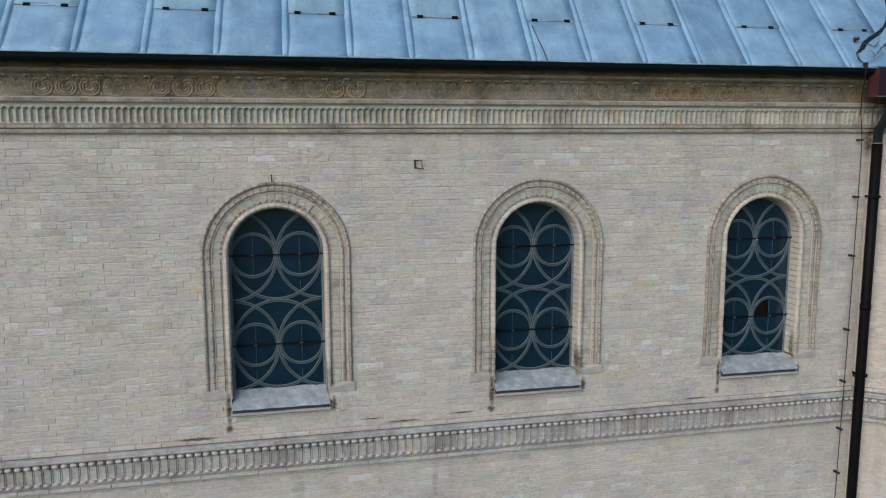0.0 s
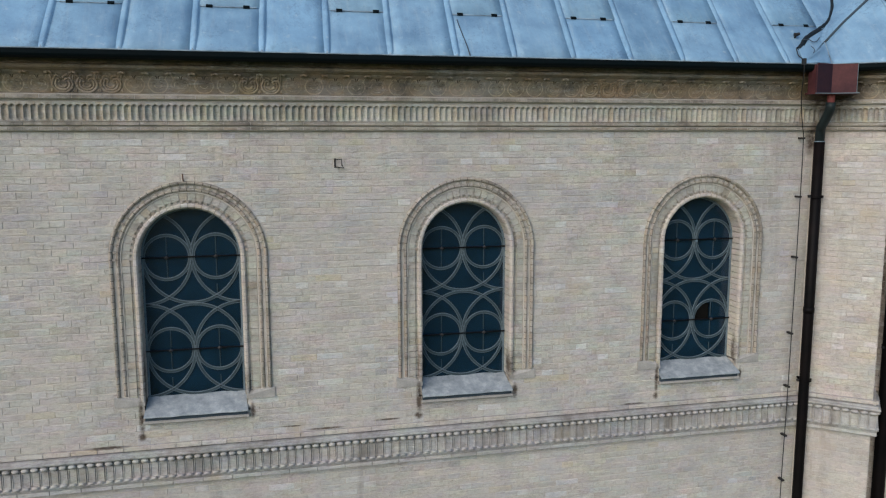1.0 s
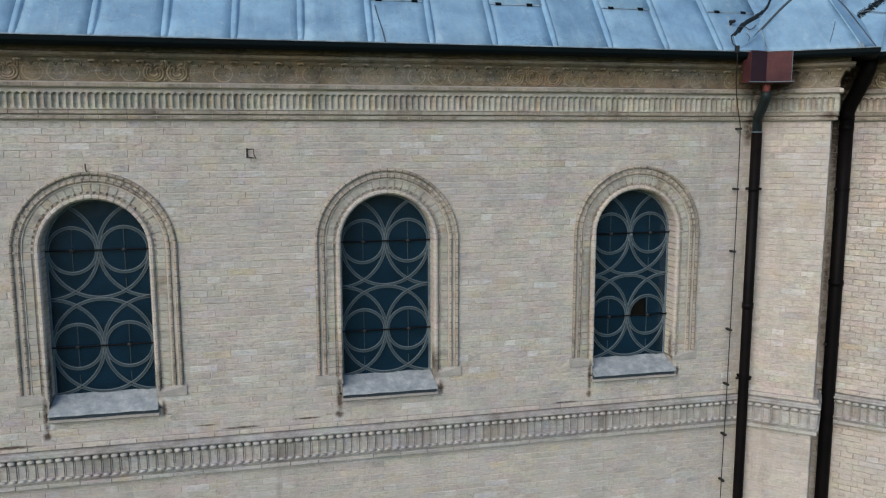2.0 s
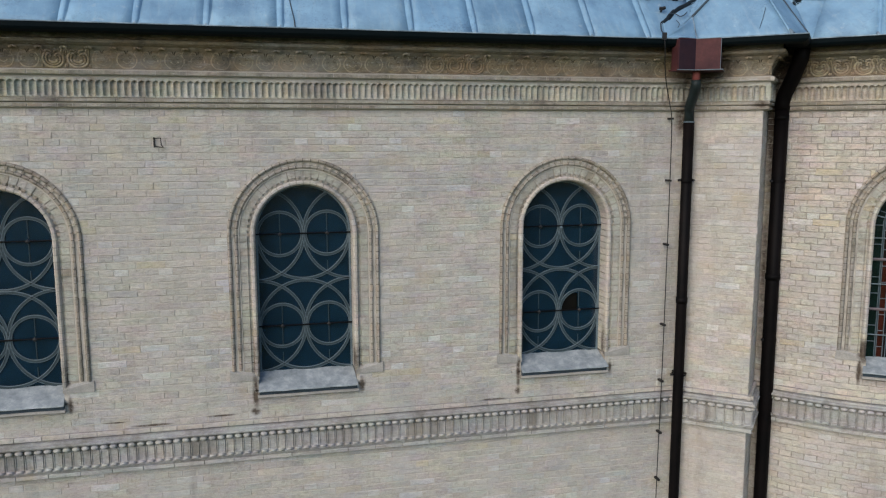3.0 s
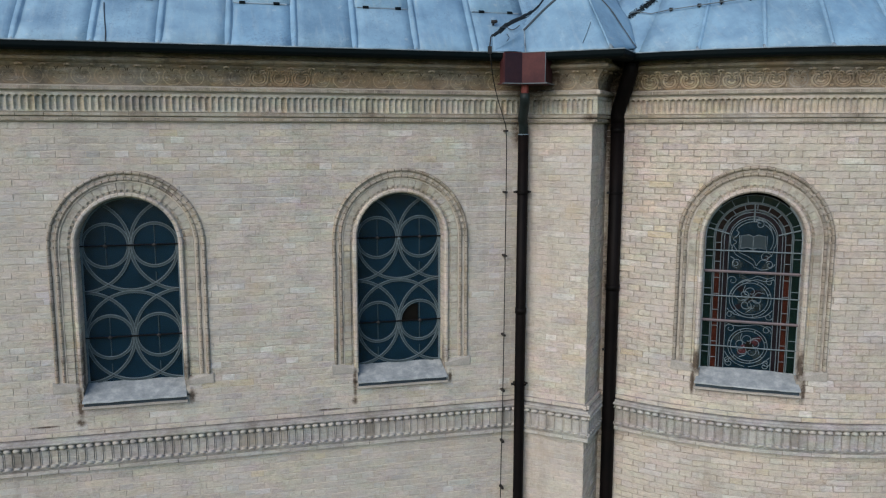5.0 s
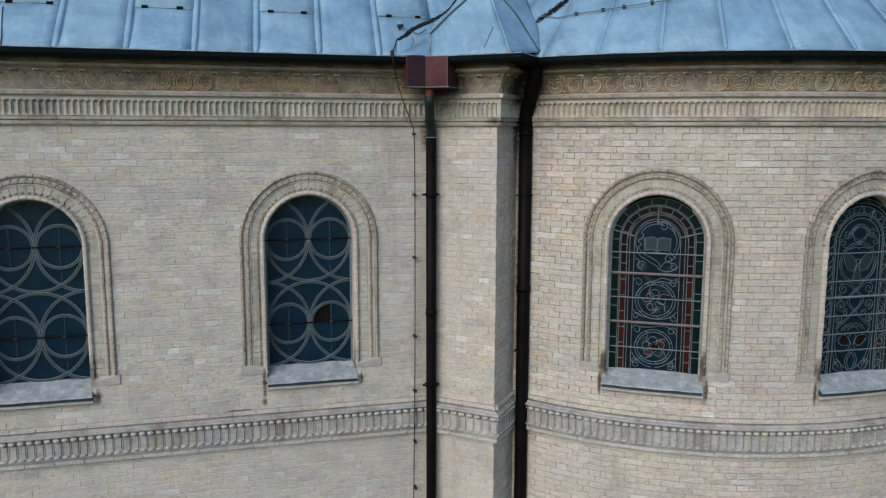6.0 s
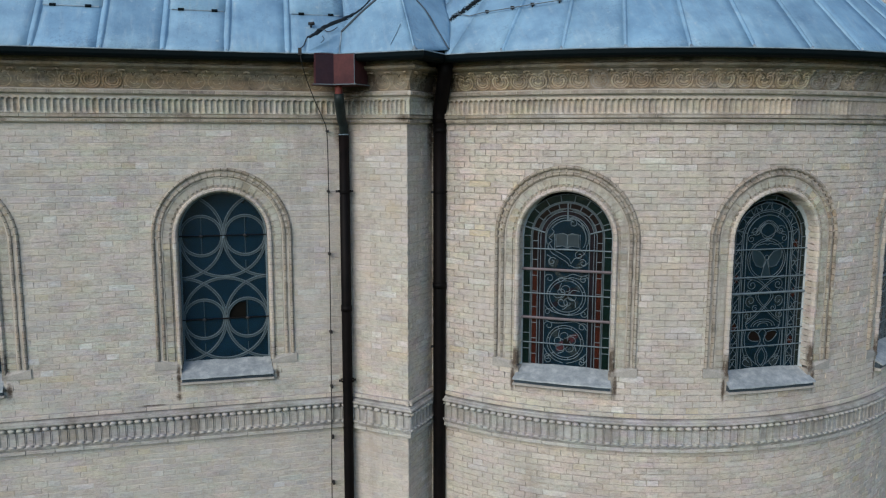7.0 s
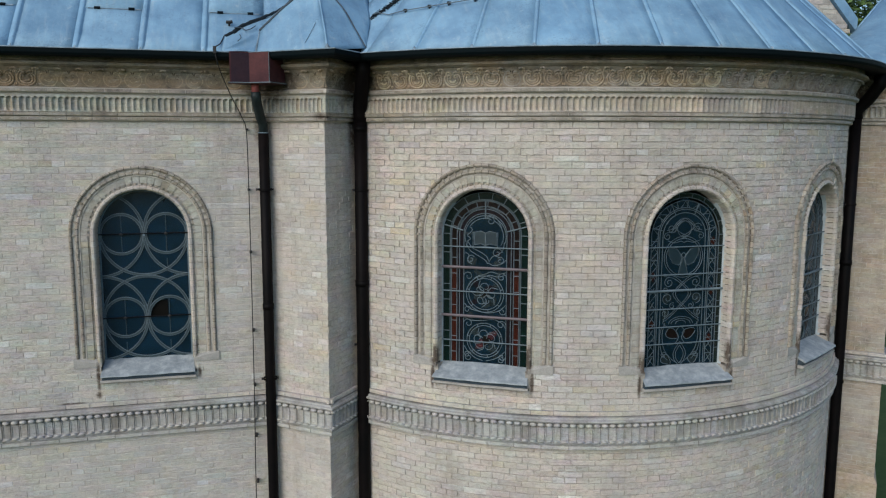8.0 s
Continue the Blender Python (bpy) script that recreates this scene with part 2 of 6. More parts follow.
def make_plain(name, c0, c1, rough, scale=6.0, metal=0.0, bmp=0.25, spec=0.4, spots=()):
    m, nt, b = mat(name)
    n1, n2 = noise_tex(nt, scale, 5, 0.6), noise_tex(nt, scale * 9, 4, 0.6)
    col = mix(nt, ramp(nt, n1, [(0.35, (0, 0, 0)), (0.68, (1, 1, 1))]), c0, c1)
    col = mix(nt, 1.0, col, ramp(nt, n2, [(0.3, (0.85, 0.85, 0.85)), (0.7, (1.1, 1.1, 1.1))]), "MULTIPLY")
    col = stained(nt, col, spots)
    nt.links.new(col, b.inputs["Base Color"])
    b.inputs["Roughness"].default_value = rough
    b.inputs["Metallic"].default_value = metal
    b.inputs["Specular IOR Level"].default_value = spec
    bump(nt, b, n2, bmp, 0.004)
    return m


M_MORTAR = make_plain("lime_mortar", (0.425, 0.39, 0.34), (0.25, 0.225, 0.195), 0.95, 9.0, 0, 0.5, 0.2, stain_places())
M_REPOINT = make_plain("pale_repointed_mortar", (0.50, 0.455, 0.395), (0.395, 0.355, 0.305), 0.95, 9.0, 0, 0.4, 0.2, stain_places() + soot_shade_places())
M_STONE = make_plain("weathered_stone", (0.37, 0.345, 0.31), (0.27, 0.26, 0.24), 0.9, 7.0, 0, 0.4, 0.25, stain_places())
# Near-black hooks laid on worn tiles in place of carved holes.
M_DARK_HOOK = make_plain("grime_in_hollows", (0.050, 0.040, 0.028), (0.085, 0.066, 0.045), 0.95, 20.0, 0, 0.3, 0.1)
M_FRAME = make_plain("pale_blue_grey_frame_paint", (0.43, 0.48, 0.50), (0.33, 0.37, 0.38), 0.7, 9.0, 0, 0.2, 0.3)
# Darker brown for the mouldings' hollows, outer edge and joints.
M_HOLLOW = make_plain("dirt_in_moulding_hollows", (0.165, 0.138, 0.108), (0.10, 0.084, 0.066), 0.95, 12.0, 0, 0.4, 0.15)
M_GUTTER = make_plain("black_gutter_paint", (0.0034, 0.0072, 0.0090), (0.0048, 0.0075, 0.0085), 0.6, 4.0, 0, 0.1, 0.04)
M_PIPE = make_plain("black_pipe_paint", (0.0023, 0.0022, 0.0024), (0.0062, 0.0042, 0.0042), 0.55, 5.0, 0, 0.1, 0.08)
M_GREYPIPE = make_plain("grey_green_pipe_paint", (0.016, 0.025, 0.026), (0.010, 0.014, 0.014), 0.5, 8.0, 0, 0.1, 0.2)
M_HOPPER = make_plain("maroon_hopper_paint", (0.088, 0.030, 0.030), (0.040, 0.014, 0.018), 0.55, 3.0, 0, 0.1, 0.15)
# Same maroon paint; the left panel's shade is put into this darker copy.
M_HOPPER_SHADED = make_plain("purple_brown_hopper_paint", (0.016, 0.010, 0.018), (0.030, 0.013, 0.017), 0.55, 3.0, 0, 0.1, 0.15)
M_REDLEAD = make_plain("red_lead_paint", (0.20, 0.055, 0.048), (0.13, 0.04, 0.038), 0.6, 9.0, 0, 0.1, 0.2)
M_LIP = make_plain("pale_worn_lip", (0.30, 0.38, 0.44), (0.09, 0.13, 0.16), 0.6, 5.0, 0, 0.1)
M_IRON = make_plain("dark_wrought_iron", (0.010, 0.011, 0.012), (0.022, 0.018, 0.016), 0.6, 20.0, 0, 0.2)
M_RUST = make_plain("rusty_iron", (0.11, 0.055, 0.035), (0.06, 0.035, 0.028), 0.8, 25.0, 0, 0.3)
M_LEAD = make_plain("grey_painted_tracery", (0.036, 0.058, 0.068), (0.026, 0.042, 0.050), 0.5, 9.0, 0, 0.15)
M_EDGE = make_plain("pale_grey_tracery_edge", (0.140, 0.182, 0.202), (0.080, 0.110, 0.128), 0.6, 12.0, 0, 0.15)
M_FASCIA = make_plain("dark_blue_grey_flashing", (0.040, 0.060, 0.078), (0.026, 0.038, 0.048), 0.5, 9.0, 0, 0.1)
M_CAME = make_plain("lead_came", (0.135, 0.172, 0.192), (0.080, 0.105, 0.120), 0.5, 14.0, 0.2, 0.1)
M_DULL = make_plain("dull_lead_came", (0.112, 0.146, 0.164), (0.066, 0.088, 0.102), 0.5, 14.0, 0.2, 0.1)
M_SADDLE = make_plain("dull_pink_saddle_bar", (0.145, 0.115, 0.120), (0.10, 0.085, 0.095), 0.6, 14.0, 0, 0.1)
M_INSIDE = make_plain("dark_interior_plaster", (0.05, 0.05, 0.048), (0.035, 0.035, 0.035), 0.9, 1.5)
M_GROUND = make_plain("mown_grass", (0.035, 0.065, 0.018), (0.055, 0.085, 0.025), 0.95, 0.8, 0, 0.6, 0.2)
M_DEBRIS = make_plain("dark_valley_debris", (0.010, 0.018, 0.026), (0.018, 0.022, 0.024), 0.85, 22.0, 0, 0.6, 0.1)


def make_zinc():
    m, nt, b = mat("weathered_zinc_sheet")
    tone = ramp(nt, piece_random(nt), [(0.0, (0.172, 0.300, 0.415)), (0.5, (0.204, 0.340, 0.458)), (1.0, (0.187, 0.330, 0.462))])
    cloud = noise_tex(nt, 2.6, 6, 0.65)
    tone = mix(nt, 1.0, tone, ramp(nt, cloud, [(0.3, (0.66, 0.71, 0.76)), (0.7, (1.20, 1.18, 1.14))]), "MULTIPLY")
    run = noise_tex(nt, 5, 5, 0.7, stretch=(3.5, 0.5, 0.5))
    tone = mix(nt, ramp(nt, run, [(0.52, (0, 0, 0)), (0.78, (0.45, 0.45, 0.45))]), tone, (0.34, 0.42, 0.46))
    dirt = noise_tex(nt, 7, 7, 0.75, stretch=(1.6, 0.7, 0.7), offset=(3, 3, 1))
    tone = mix(nt, ramp(nt, dirt, [(0.54, (0, 0, 0)), (0.72, (0.42, 0.42, 0.42))]), tone, (0.095, 0.170, 0.245))
    bloom = noise_tex(nt, 11, 5, 0.7, offset=(9, 1, 4))
    tone = mix(nt, ramp(nt, bloom, [(0.60, (0, 0, 0)), (0.74, (0.5, 0.5, 0.5))]), tone, (0.42, 0.48, 0.50))
    spots = math_node(nt, "ADD", noise_tex(nt, 34, 4, 0.75), math_node(nt, "MULTIPLY", math_node(nt, "SUBTRACT", noise_tex(nt, 1.6, 3, 0.6, offset=(6, 2, 2)), 0.5), 0.85))
    tone = mix(nt, ramp(nt, spots, [(0.595, (0, 0, 0)), (0.74, (0.5, 0.5, 0.5))]), tone, (0.095, 0.165, 0.24))
    nt.links.new(tone, b.inputs["Base Color"])
    b.inputs["Metallic"].default_value = 0.15
    nt.links.new(ramp(nt, cloud, [(0.3, (0.55, 0.55, 0.55)), (0.75, (0.72, 0.72, 0.72))]), b.inputs["Roughness"])
    bump(nt, b, math_node(nt, "ADD", noise_tex(nt, 3.5, 3), math_node(nt, "MULTIPLY", spots, 0.3)), 0.4, 0.02)
    return m


M_ZINC = make_zinc()


def make_sill():
    m, nt, b = mat("streaked_zinc_sill")
    cloud = noise_tex(nt, 9, 6, 0.7)
    tone = ramp(nt, cloud, [(0.3, (0.19, 0.220, 0.235)), (0.52, (0.31, 0.340, 0.355)), (0.74, (0.50, 0.525, 0.535))])
    nt.links.new(tone, b.inputs["Base Color"])
    b.inputs["Metallic"].default_value = 0.2
    b.inputs["Roughness"].default_value = 0.6
    bump(nt, b, cloud, 0.2, 0.01)
    return m


M_SILL = make_sill()


def make_glass(name, tint, rough=0.10, spec=0.36):
    m, nt, b = mat(name)
    n = noise_tex(nt, 5, 3, 0.5)
    col = mix(nt, ramp(nt, n, [(0.35, (0, 0, 0)), (0.7, (1, 1, 1))]), tint, tuple(c * 0.6 for c in tint))
    nt.links.new(col, b.inputs["Base Color"])
    b.inputs["Roughness"].default_value = rough
    b.inputs["IOR"].default_value = 1.5
    b.inputs["Specular IOR Level"].default_value = spec
    b.inputs["Transmission Weight"].default_value = 0.55
    bump(nt, b, noise_tex(nt, 9, 2), 0.12, 0.02)
    return m


M_GLASS = make_glass("dark_teal_glass", (0.010, 0.043, 0.082), 0.14, 0.42)
M_G_GREEN = make_glass("green_glass", (0.006, 0.024, 0.022), 0.12, 0.28)
M_G_RED = make_glass("red_glass", (0.080, 0.017, 0.011), 0.15, 0.25)
M_G_PURPLE = make_glass("dark_violet_glass", (0.024, 0.017, 0.026), 0.12, 0.25)
M_G_BLUE = make_glass("dark_blue_glass", (0.008, 0.031, 0.054), 0.12, 0.32)
M_G_PALE = make_glass("pale_grey_glass", (0.028, 0.060, 0.082), 0.3, 0.3)
M_G_PINK = make_glass("pink_glass", (0.11, 0.035, 0.045), 0.2)
M_G_MAROON = make_glass("dark_maroon_glass", (0.020, 0.010, 0.011))
M_G_BROWN = make_plain("dirty_brown_pane", (0.0068, 0.0062, 0.005), (0.0045, 0.004, 0.0035), 0.7, 12.0, 0, 0.2, 0.05)
M_G_LEAF = make_glass("leaf_grey_glass", (0.040, 0.060, 0.070), 0.2, 0.3)


# ---- mesh helpers ----
class Geo:
    """Loose pieces collected for one mesh."""

    def __init__(self):
        self.v, self.f = [], []

    def add(self, verts, faces):
        n = len(self.v)
        self.v.extend(verts)
        self.f.extend([tuple(i + n for i in f) for f in faces])

    def mesh(self, name, material, smooth=False):
        me = bpy.data.meshes.new(name)
        me.from_pydata([tuple(p) for p in self.v], [], self.f)
        bm = bmesh.new()
        bm.from_mesh(me)
        bmesh.ops.recalc_face_normals(bm, faces=bm.faces)
        bm.to_mesh(me)
        bm.free()
        me.materials.append(material)
        if smooth:
            me.shade_smooth()
        return me


def child(name, me, parent, label="", m=None):
    ob = new(name, me)
    ob.parent = parent
    if m is not None:
        ob.matrix_local = m
    if label:
        ob["label"] = label
    return ob


def empty(name, label, category, kind="", m=None, group=""):
    ob = tagged(new(name), label, category, group, kind)
    ob.empty_display_size = 0.2
    if m is not None:
        ob.matrix_world = m
    return ob


BOX_F = [(0, 1, 2, 3), (7, 6, 5, 4), (0, 4, 5, 1), (1, 5, 6, 2), (2, 6, 7, 3), (3, 7, 4, 0)]


def box_geo(g, x0, x1, y0, y1, z0, z1, fn=None):
    vs = [(x0, y0, z0), (x1, y0, z0), (x1, y0, z1), (x0, y0, z1), (x0, y1, z0), (x1, y1, z0), (x1, y1, z1), (x0, y1, z1)]
    g.add([fn(*p) for p in vs] if fn else vs, BOX_F)


def tube_geo(g, pts, r, n=8, closed=False):
    """A round bar along the points."""
    pts = [Vector(p) for p in pts]
    rings, m = [], len(pts)
    for i, p in enumerate(pts):
        a = pts[(i - 1) % m] if closed or i > 0 else p
        b = pts[(i + 1) % m] if closed or i < m - 1 else p
        t = (b - a).normalized()
        up = Vector((0, 0, 1)) if abs(t.z) < 0.9 else Vector((0, 1, 0))
        s = t.cross(up).normalized()
        w = s.cross(t)
        rings.append([p + s * (r * math.cos(k * math.tau / n)) + w * (r * math.sin(k * math.tau / n)) for k in range(n)])
    fs = []
    for i in range(m if closed else m - 1):
        j = (i + 1) % m
        fs += [(i * n + k, i * n + (k + 1) % n, j * n + (k + 1) % n, j * n + k) for k in range(n)]
    if not closed:
        fs += [tuple(range(n - 1, -1, -1)), tuple((m - 1) * n + k for k in range(n))]
    g.add([v for ring in rings for v in ring], fs)


def strip_geo(g, pts, prof, closed=False):
    """A section (across, out) carried along points (x, z) of an upright plane that faces -y."""
    m, n, vs = len(pts), len(prof), []
    for i, (x, z) in enumerate(pts):
        ax, az = pts[(i - 1) % m] if closed or i > 0 else pts[i]
        bx, bz = pts[(i + 1) % m] if closed or i < m - 1 else pts[i]
        tx, tz = bx - ax, bz - az
        ln = math.hypot(tx, tz) or 1.0
        nx, nz = tz / ln, -tx / ln
        vs += [(x + nx * a, -o, z + nz * a) for a, o in prof]
    fs = []
    for i in range(m if closed else m - 1):
        j = (i + 1) % m
        fs += [(i * n + k, i * n + k + 1, j * n + k + 1, j * n + k) for k in range(n - 1)]
    if not closed:
        fs += [tuple(range(n)), tuple((m - 1) * n + k for k in range(n - 1, -1, -1))]
    g.add(vs, fs)


# ---- plan ----
AX, AY, AR = 11.93, 2.47, 4.36            # apse centre and radius
PW, PC, PJ = (7.321, 0.0), (7.975, -0.55), (8.412, -0.034)   # pier: at the nave wall, corner, at the apse
A0 = math.atan2(PJ[0] - AX, AY - PJ[1])   # angle at which the apse starts
MIRX = 2 * AX
X_LEFT, X_RIGHT = -6.0, 16.44
Z_EAVE = 9.478
COURSE, HEADER = 0.0725, 0.140


def on_nave(u, z, d):
    return (u, -d, z)


def on_face(p, q):
    ux, uy = q[0] - p[0], q[1] - p[1]
    ln = math.hypot(ux, uy)
    ux, uy = ux / ln, uy / ln

    def f(u, z, d):
        return (p[0] + ux * u + uy * d, p[1] + uy * u - ux * d, z)
    f.length = ln
    f.angle = math.atan2(uy, ux)
    return f


def on_apse(u, z, d):
    a = u / AR
    return (AX + (AR + d) * math.sin(a), AY - (AR + d) * math.cos(a), z)


def mirror(p):
    return (MIRX - p[0], p[1])


on_pier_front, on_pier_side = on_face(PW, PC), on_face(PC, PJ)
FC, FW = (15.985, -0.53), (16.44, 0.0)     # far pier: corner and where it meets the end wall
on_far_side, on_far_front = on_face(mirror(PJ), FC), on_face(FC, FW)
on_end = on_face(FW, (FW[0], 6.0))
ARC = [(AX + AR * math.sin(A0 * (1 - 2 * i / 48)), AY - AR * math.cos(A0 * (1 - 2 * i / 48))) for i in range(49)]
PLAN = [(X_LEFT, 0.0), PW, PC] + ARC + [FC, FW, (FW[0], 6.0)]


def offset_plan(d, plan=PLAN):
    out = []
    for i, p in enumerate(plan):
        ns = []
        for a, b in ((i - 1, i), (i, i + 1)):
            if a >= 0 and b < len(plan):
                ux, uy = plan[b][0] - plan[a][0], plan[b][1] - plan[a][1]
                ln = math.hypot(ux, uy)
                ns.append((uy / ln, -ux / ln))
        if len(ns) == 1:
            ns = ns * 2
        k = 1 + ns[0][0] * ns[1][0] + ns[0][1] * ns[1][1]
        out.append((p[0] + d * (ns[0][0] + ns[1][0]) / k, p[1] + d * (ns[0][1] + ns[1][1]) / k))
    return out


def sweep_plan(g, profile, plan=PLAN):
    """A moulding's section (out, z) carried round the plan."""
    rows = [offset_plan(d, plan) for d, _ in profile]
    n, m = len(profile), len(plan)
    vs = [(*rows[j][i], profile[j][1]) for i in range(m) for j in range(n)]
    fs = [(i * n + j, (i + 1) * n + j, (i + 1) * n + j + 1, i * n + j + 1) for i in range(m - 1) for j in range(n - 1)]
    g.add(vs, fs)


# window openings
GLASS_R, SPRING, GLASS_Z0 = 0.500, 7.416, 5.885
RING_Z = 7.395                            # centres of the upper rings of the tracery
OUT_R, STOP_Z = 0.790, 5.965
NAVE_WINDOWS = (0.005, 2.968, 5.905)
APSE_ANGLES = (-31.7, 0.1, 31.8)
APSE_WINDOWS = tuple(AR * radians(a) for a in APSE_ANGLES)


def half_width(z, r, bottom):
    """Half width at height z of an arched shape of half width r that starts at bottom; 0 outside."""
    if z < bottom or z > SPRING + r:
        return 0.0
    return r if z <= SPRING else math.sqrt(max(0.0, r * r - (z - SPRING) ** 2))


# ---- walls: mortar core with openings through it ----
def plain_wall(g, fn, u0, u1, z0, z1, step=0.12, front=-0.0070, back=-0.45):
    n = max(1, round(abs(u1 - u0) / step))
    vs = []
    for i in range(n + 1):
        u = u0 + (u1 - u0) * i / n
        vs += [fn(u, z0, front), fn(u, z1, front), fn(u, z0, back), fn(u, z1, back)]
    fs = []
    for i in range(n):
        a, b = i * 4, i * 4 + 4
        fs += [(a, b, b + 1, a + 1), (a + 3, b + 3, b + 2, a + 2), (a + 1, b + 1, b + 3, a + 3), (a, a + 2, b + 2, b)]
    fs += [(0, 1, 3, 2), (n * 4, n * 4 + 2, n * 4 + 3, n * 4 + 1)]
    g.add(vs, fs)


def bay_wall(g, fn, u0, u1, z0, z1, uc, front=-0.0070, back=-0.45):
    zc, zb, hole_r = 6.9, GLASS_Z0 - 0.13, (0.668 if fn is on_nave else 0.694)
    for s in (-1, 1):
        box_geo(g, uc + s * 0.60 - 0.075, uc + s * 0.60 + 0.075, zb - 0.02, 5.88, -0.3, front, lambda u, z, d: fn(u, z, d))
    angles = sorted([k * math.tau / 96 for k in range(96)] +
                    [math.atan2(z - zc, u - uc) % math.tau for u in (u0, u1) for z in (z0, z1)] +
                    [math.atan2(zb - zc, s * hole_r) % math.tau for s in (-1, 1)])

    def hole(c, s):
        best = 9.0
        if s < -1e-9 and abs(c * (zb - zc) / s) <= hole_r + 1e-6:
            best = (zb - zc) / s
        if abs(c) > 1e-9:
            t = hole_r / abs(c)
            if zb <= zc + s * t <= SPRING:
                best = min(best, t)
        h = SPRING - zc
        disc = (s * h) ** 2 - (h * h - hole_r * hole_r)
        if disc >= 0:
            t = s * h + math.sqrt(disc)
            if t > 0 and zc + s * t >= SPRING:
                best = min(best, t)
        return best

    def rim(c, s):
        ts = []
        if abs(c) > 1e-9:
            ts.append(((u1 if c > 0 else u0) - uc) / c)
        if abs(s) > 1e-9:
            ts.append(((z1 if s > 0 else z0) - zc) / s)
        return min(ts)

    rings = (0.0, 0.12, 0.3, 0.5, 0.75, 1.0)
    n, k, vs, fs = len(angles), len(rings), [], []
    for a in angles:
        c, s = math.cos(a), math.sin(a)
        h, r = hole(c, s), rim(c, s)
        for d in (front, back):
            vs += [fn(uc + c * (h + (r - h) * t), zc + s * (h + (r - h) * t), d) for t in rings]
    w = 2 * k
    for i in range(n):
        a, b = i * w, (i + 1) % n * w
        fs += [(a + j, a + j + 1, b + j + 1, b + j) for j in range(k - 1)]
        fs += [(b + k + j, b + k + j + 1, a + k + j + 1, a + k + j) for j in range(k - 1)]
        fs += [(a, b, b + k, a + k)]
    g.add(vs, fs)


def setting(name, g, material, label, category="wall", smooth=False):
    return tagged(new(name, g.mesh(name, material, smooth)), label, category, kind="structure")


BAY_Z0, BAY_Z1, WALL_TOP = 5.2, 8.8, 9.40
g = Geo()
plain_wall(g, on_nave, X_LEFT, PW[0], 0, BAY_Z0, 3, -0.0028)
plain_wall(g, on_nave, X_LEFT, PW[0], BAY_Z1, WALL_TOP, 3, -0.0028)
plain_wall(g, on_nave, X_LEFT, -1.45, BAY_Z0, BAY_Z1, 3, -0.0028)
for ua, ub, uc in ((-1.45, 1.45, NAVE_WINDOWS[0]), (1.45, 4.42, NAVE_WINDOWS[1]), (4.42, PW[0], NAVE_WINDOWS[2])):
    bay_wall(g, on_nave, ua, ub, BAY_Z0, BAY_Z1, uc, -0.0028)
wall_nave = setting("wall_south", g, M_REPOINT, "weathered cream brick church wall with three arched windows")

g = Geo()
UA = AR * A0
plain_wall(g, on_apse, UA, -UA, 0, BAY_Z0, 0.18)
plain_wall(g, on_apse, UA, -UA, BAY_Z1, WALL_TOP, 0.18)
cuts = [UA, AR * radians(-15.8), AR * radians(15.9), -UA]
for k in range(3):
    bay_wall(g, on_apse, cuts[k], cuts[k + 1], BAY_Z0, BAY_Z1, APSE_WINDOWS[k])
wall_apse = setting("wall_apse", g, M_MORTAR, "curved cream brick apse wall with three arched windows")


def pier_wall(name, plan, label):
    g = Geo()
    n = len(plan)
    vs = [(*p, z) for p in plan for z in (0, WALL_TOP)]
    g.add(vs, [(2 * i, 2 * ((i + 1) % n), 2 * ((i + 1) % n) + 1, 2 * i + 1) for i in range(n)] + [tuple(2 * i + 1 for i in range(n)), tuple(2 * i for i in reversed(range(n)))])
    return setting(name, g, M_REPOINT, label)


def inset(p, dx, dy):
    return (p[0] + dx, p[1] + dy)


E_ = 0.0048
wall_pier = pier_wall("wall_pier", [inset(PW, 0.0, 0.004), inset(PC, 0, E_ * 1.4), inset(PJ, -E_, 0), (8.4, 0.7), (7.33, 0.7)], "square brick pier set cornerwise between nave and apse")
wall_far = pier_wall("wall_far_pier", [inset(FW, 0, 0.008), inset(FC, 0, E_ * 1.4), inset(mirror(PJ), E_, 0), (15.46, 0.7), (16.43, 0.7)], "square brick pier at the far side of the apse")
g = Geo()
base = [inset(mirror(PJ), -0.02, -0.05), inset(FC, 0.0, -0.062), inset(FW, 0.062, 0.0), inset(FW, 0.062, 0.6)]
inner = [inset(mirror(PJ), 0.01, 0.0), inset(FC, 0.0, 0.004), inset(FW, -0.004, 0.0), inset(FW, -0.004, 0.6)]
vs = [(*p, 0.0) for p in base] + [(*p, 3.47) for p in base] + [(*p, 3.56) for p in inner]
g.add(vs, [(i + r, i + 1 + r, i + 5 + r, i + 4 + r) for r in (0, 4) for i in range(3)])
setting("plinth_far_pier", g, M_BROWN_SHADED, "weathered sloping plinth of the far pier", "plinth")
g = Geo()
plain_wall(g, on_end, 0.02, 6.0, 0, WALL_TOP, 3)
wall_east = setting("wall_east", g, M_MORTAR, "plain cream brick end wall behind the far pier")

# dark inside of the building, closed all round by unseen parts added to block light
g = Geo()
box_geo(g, X_LEFT, 16.42, 5.5, 5.9, 0, 9.3)
setting("wall_inside", g, M_INSIDE, "unseen dark inner wall added to keep light out")
g = Geo()
box_geo(g, X_LEFT - 0.3, X_LEFT, 0, 6.0, 0, 9.4)
setting("wall_west", g, M_MORTAR, "plain end wall closing the nave")
g = Geo()
box_geo(g, X_LEFT, X_RIGHT - 0.5, 0.4, 5.6, 9.2, 9.3)
g.add([(AX + 4.1 * math.sin(radians(a)), AY - 4.1 * math.cos(radians(a)), 9.3) for a in range(-60, 61, 5)], [tuple(range(25))])
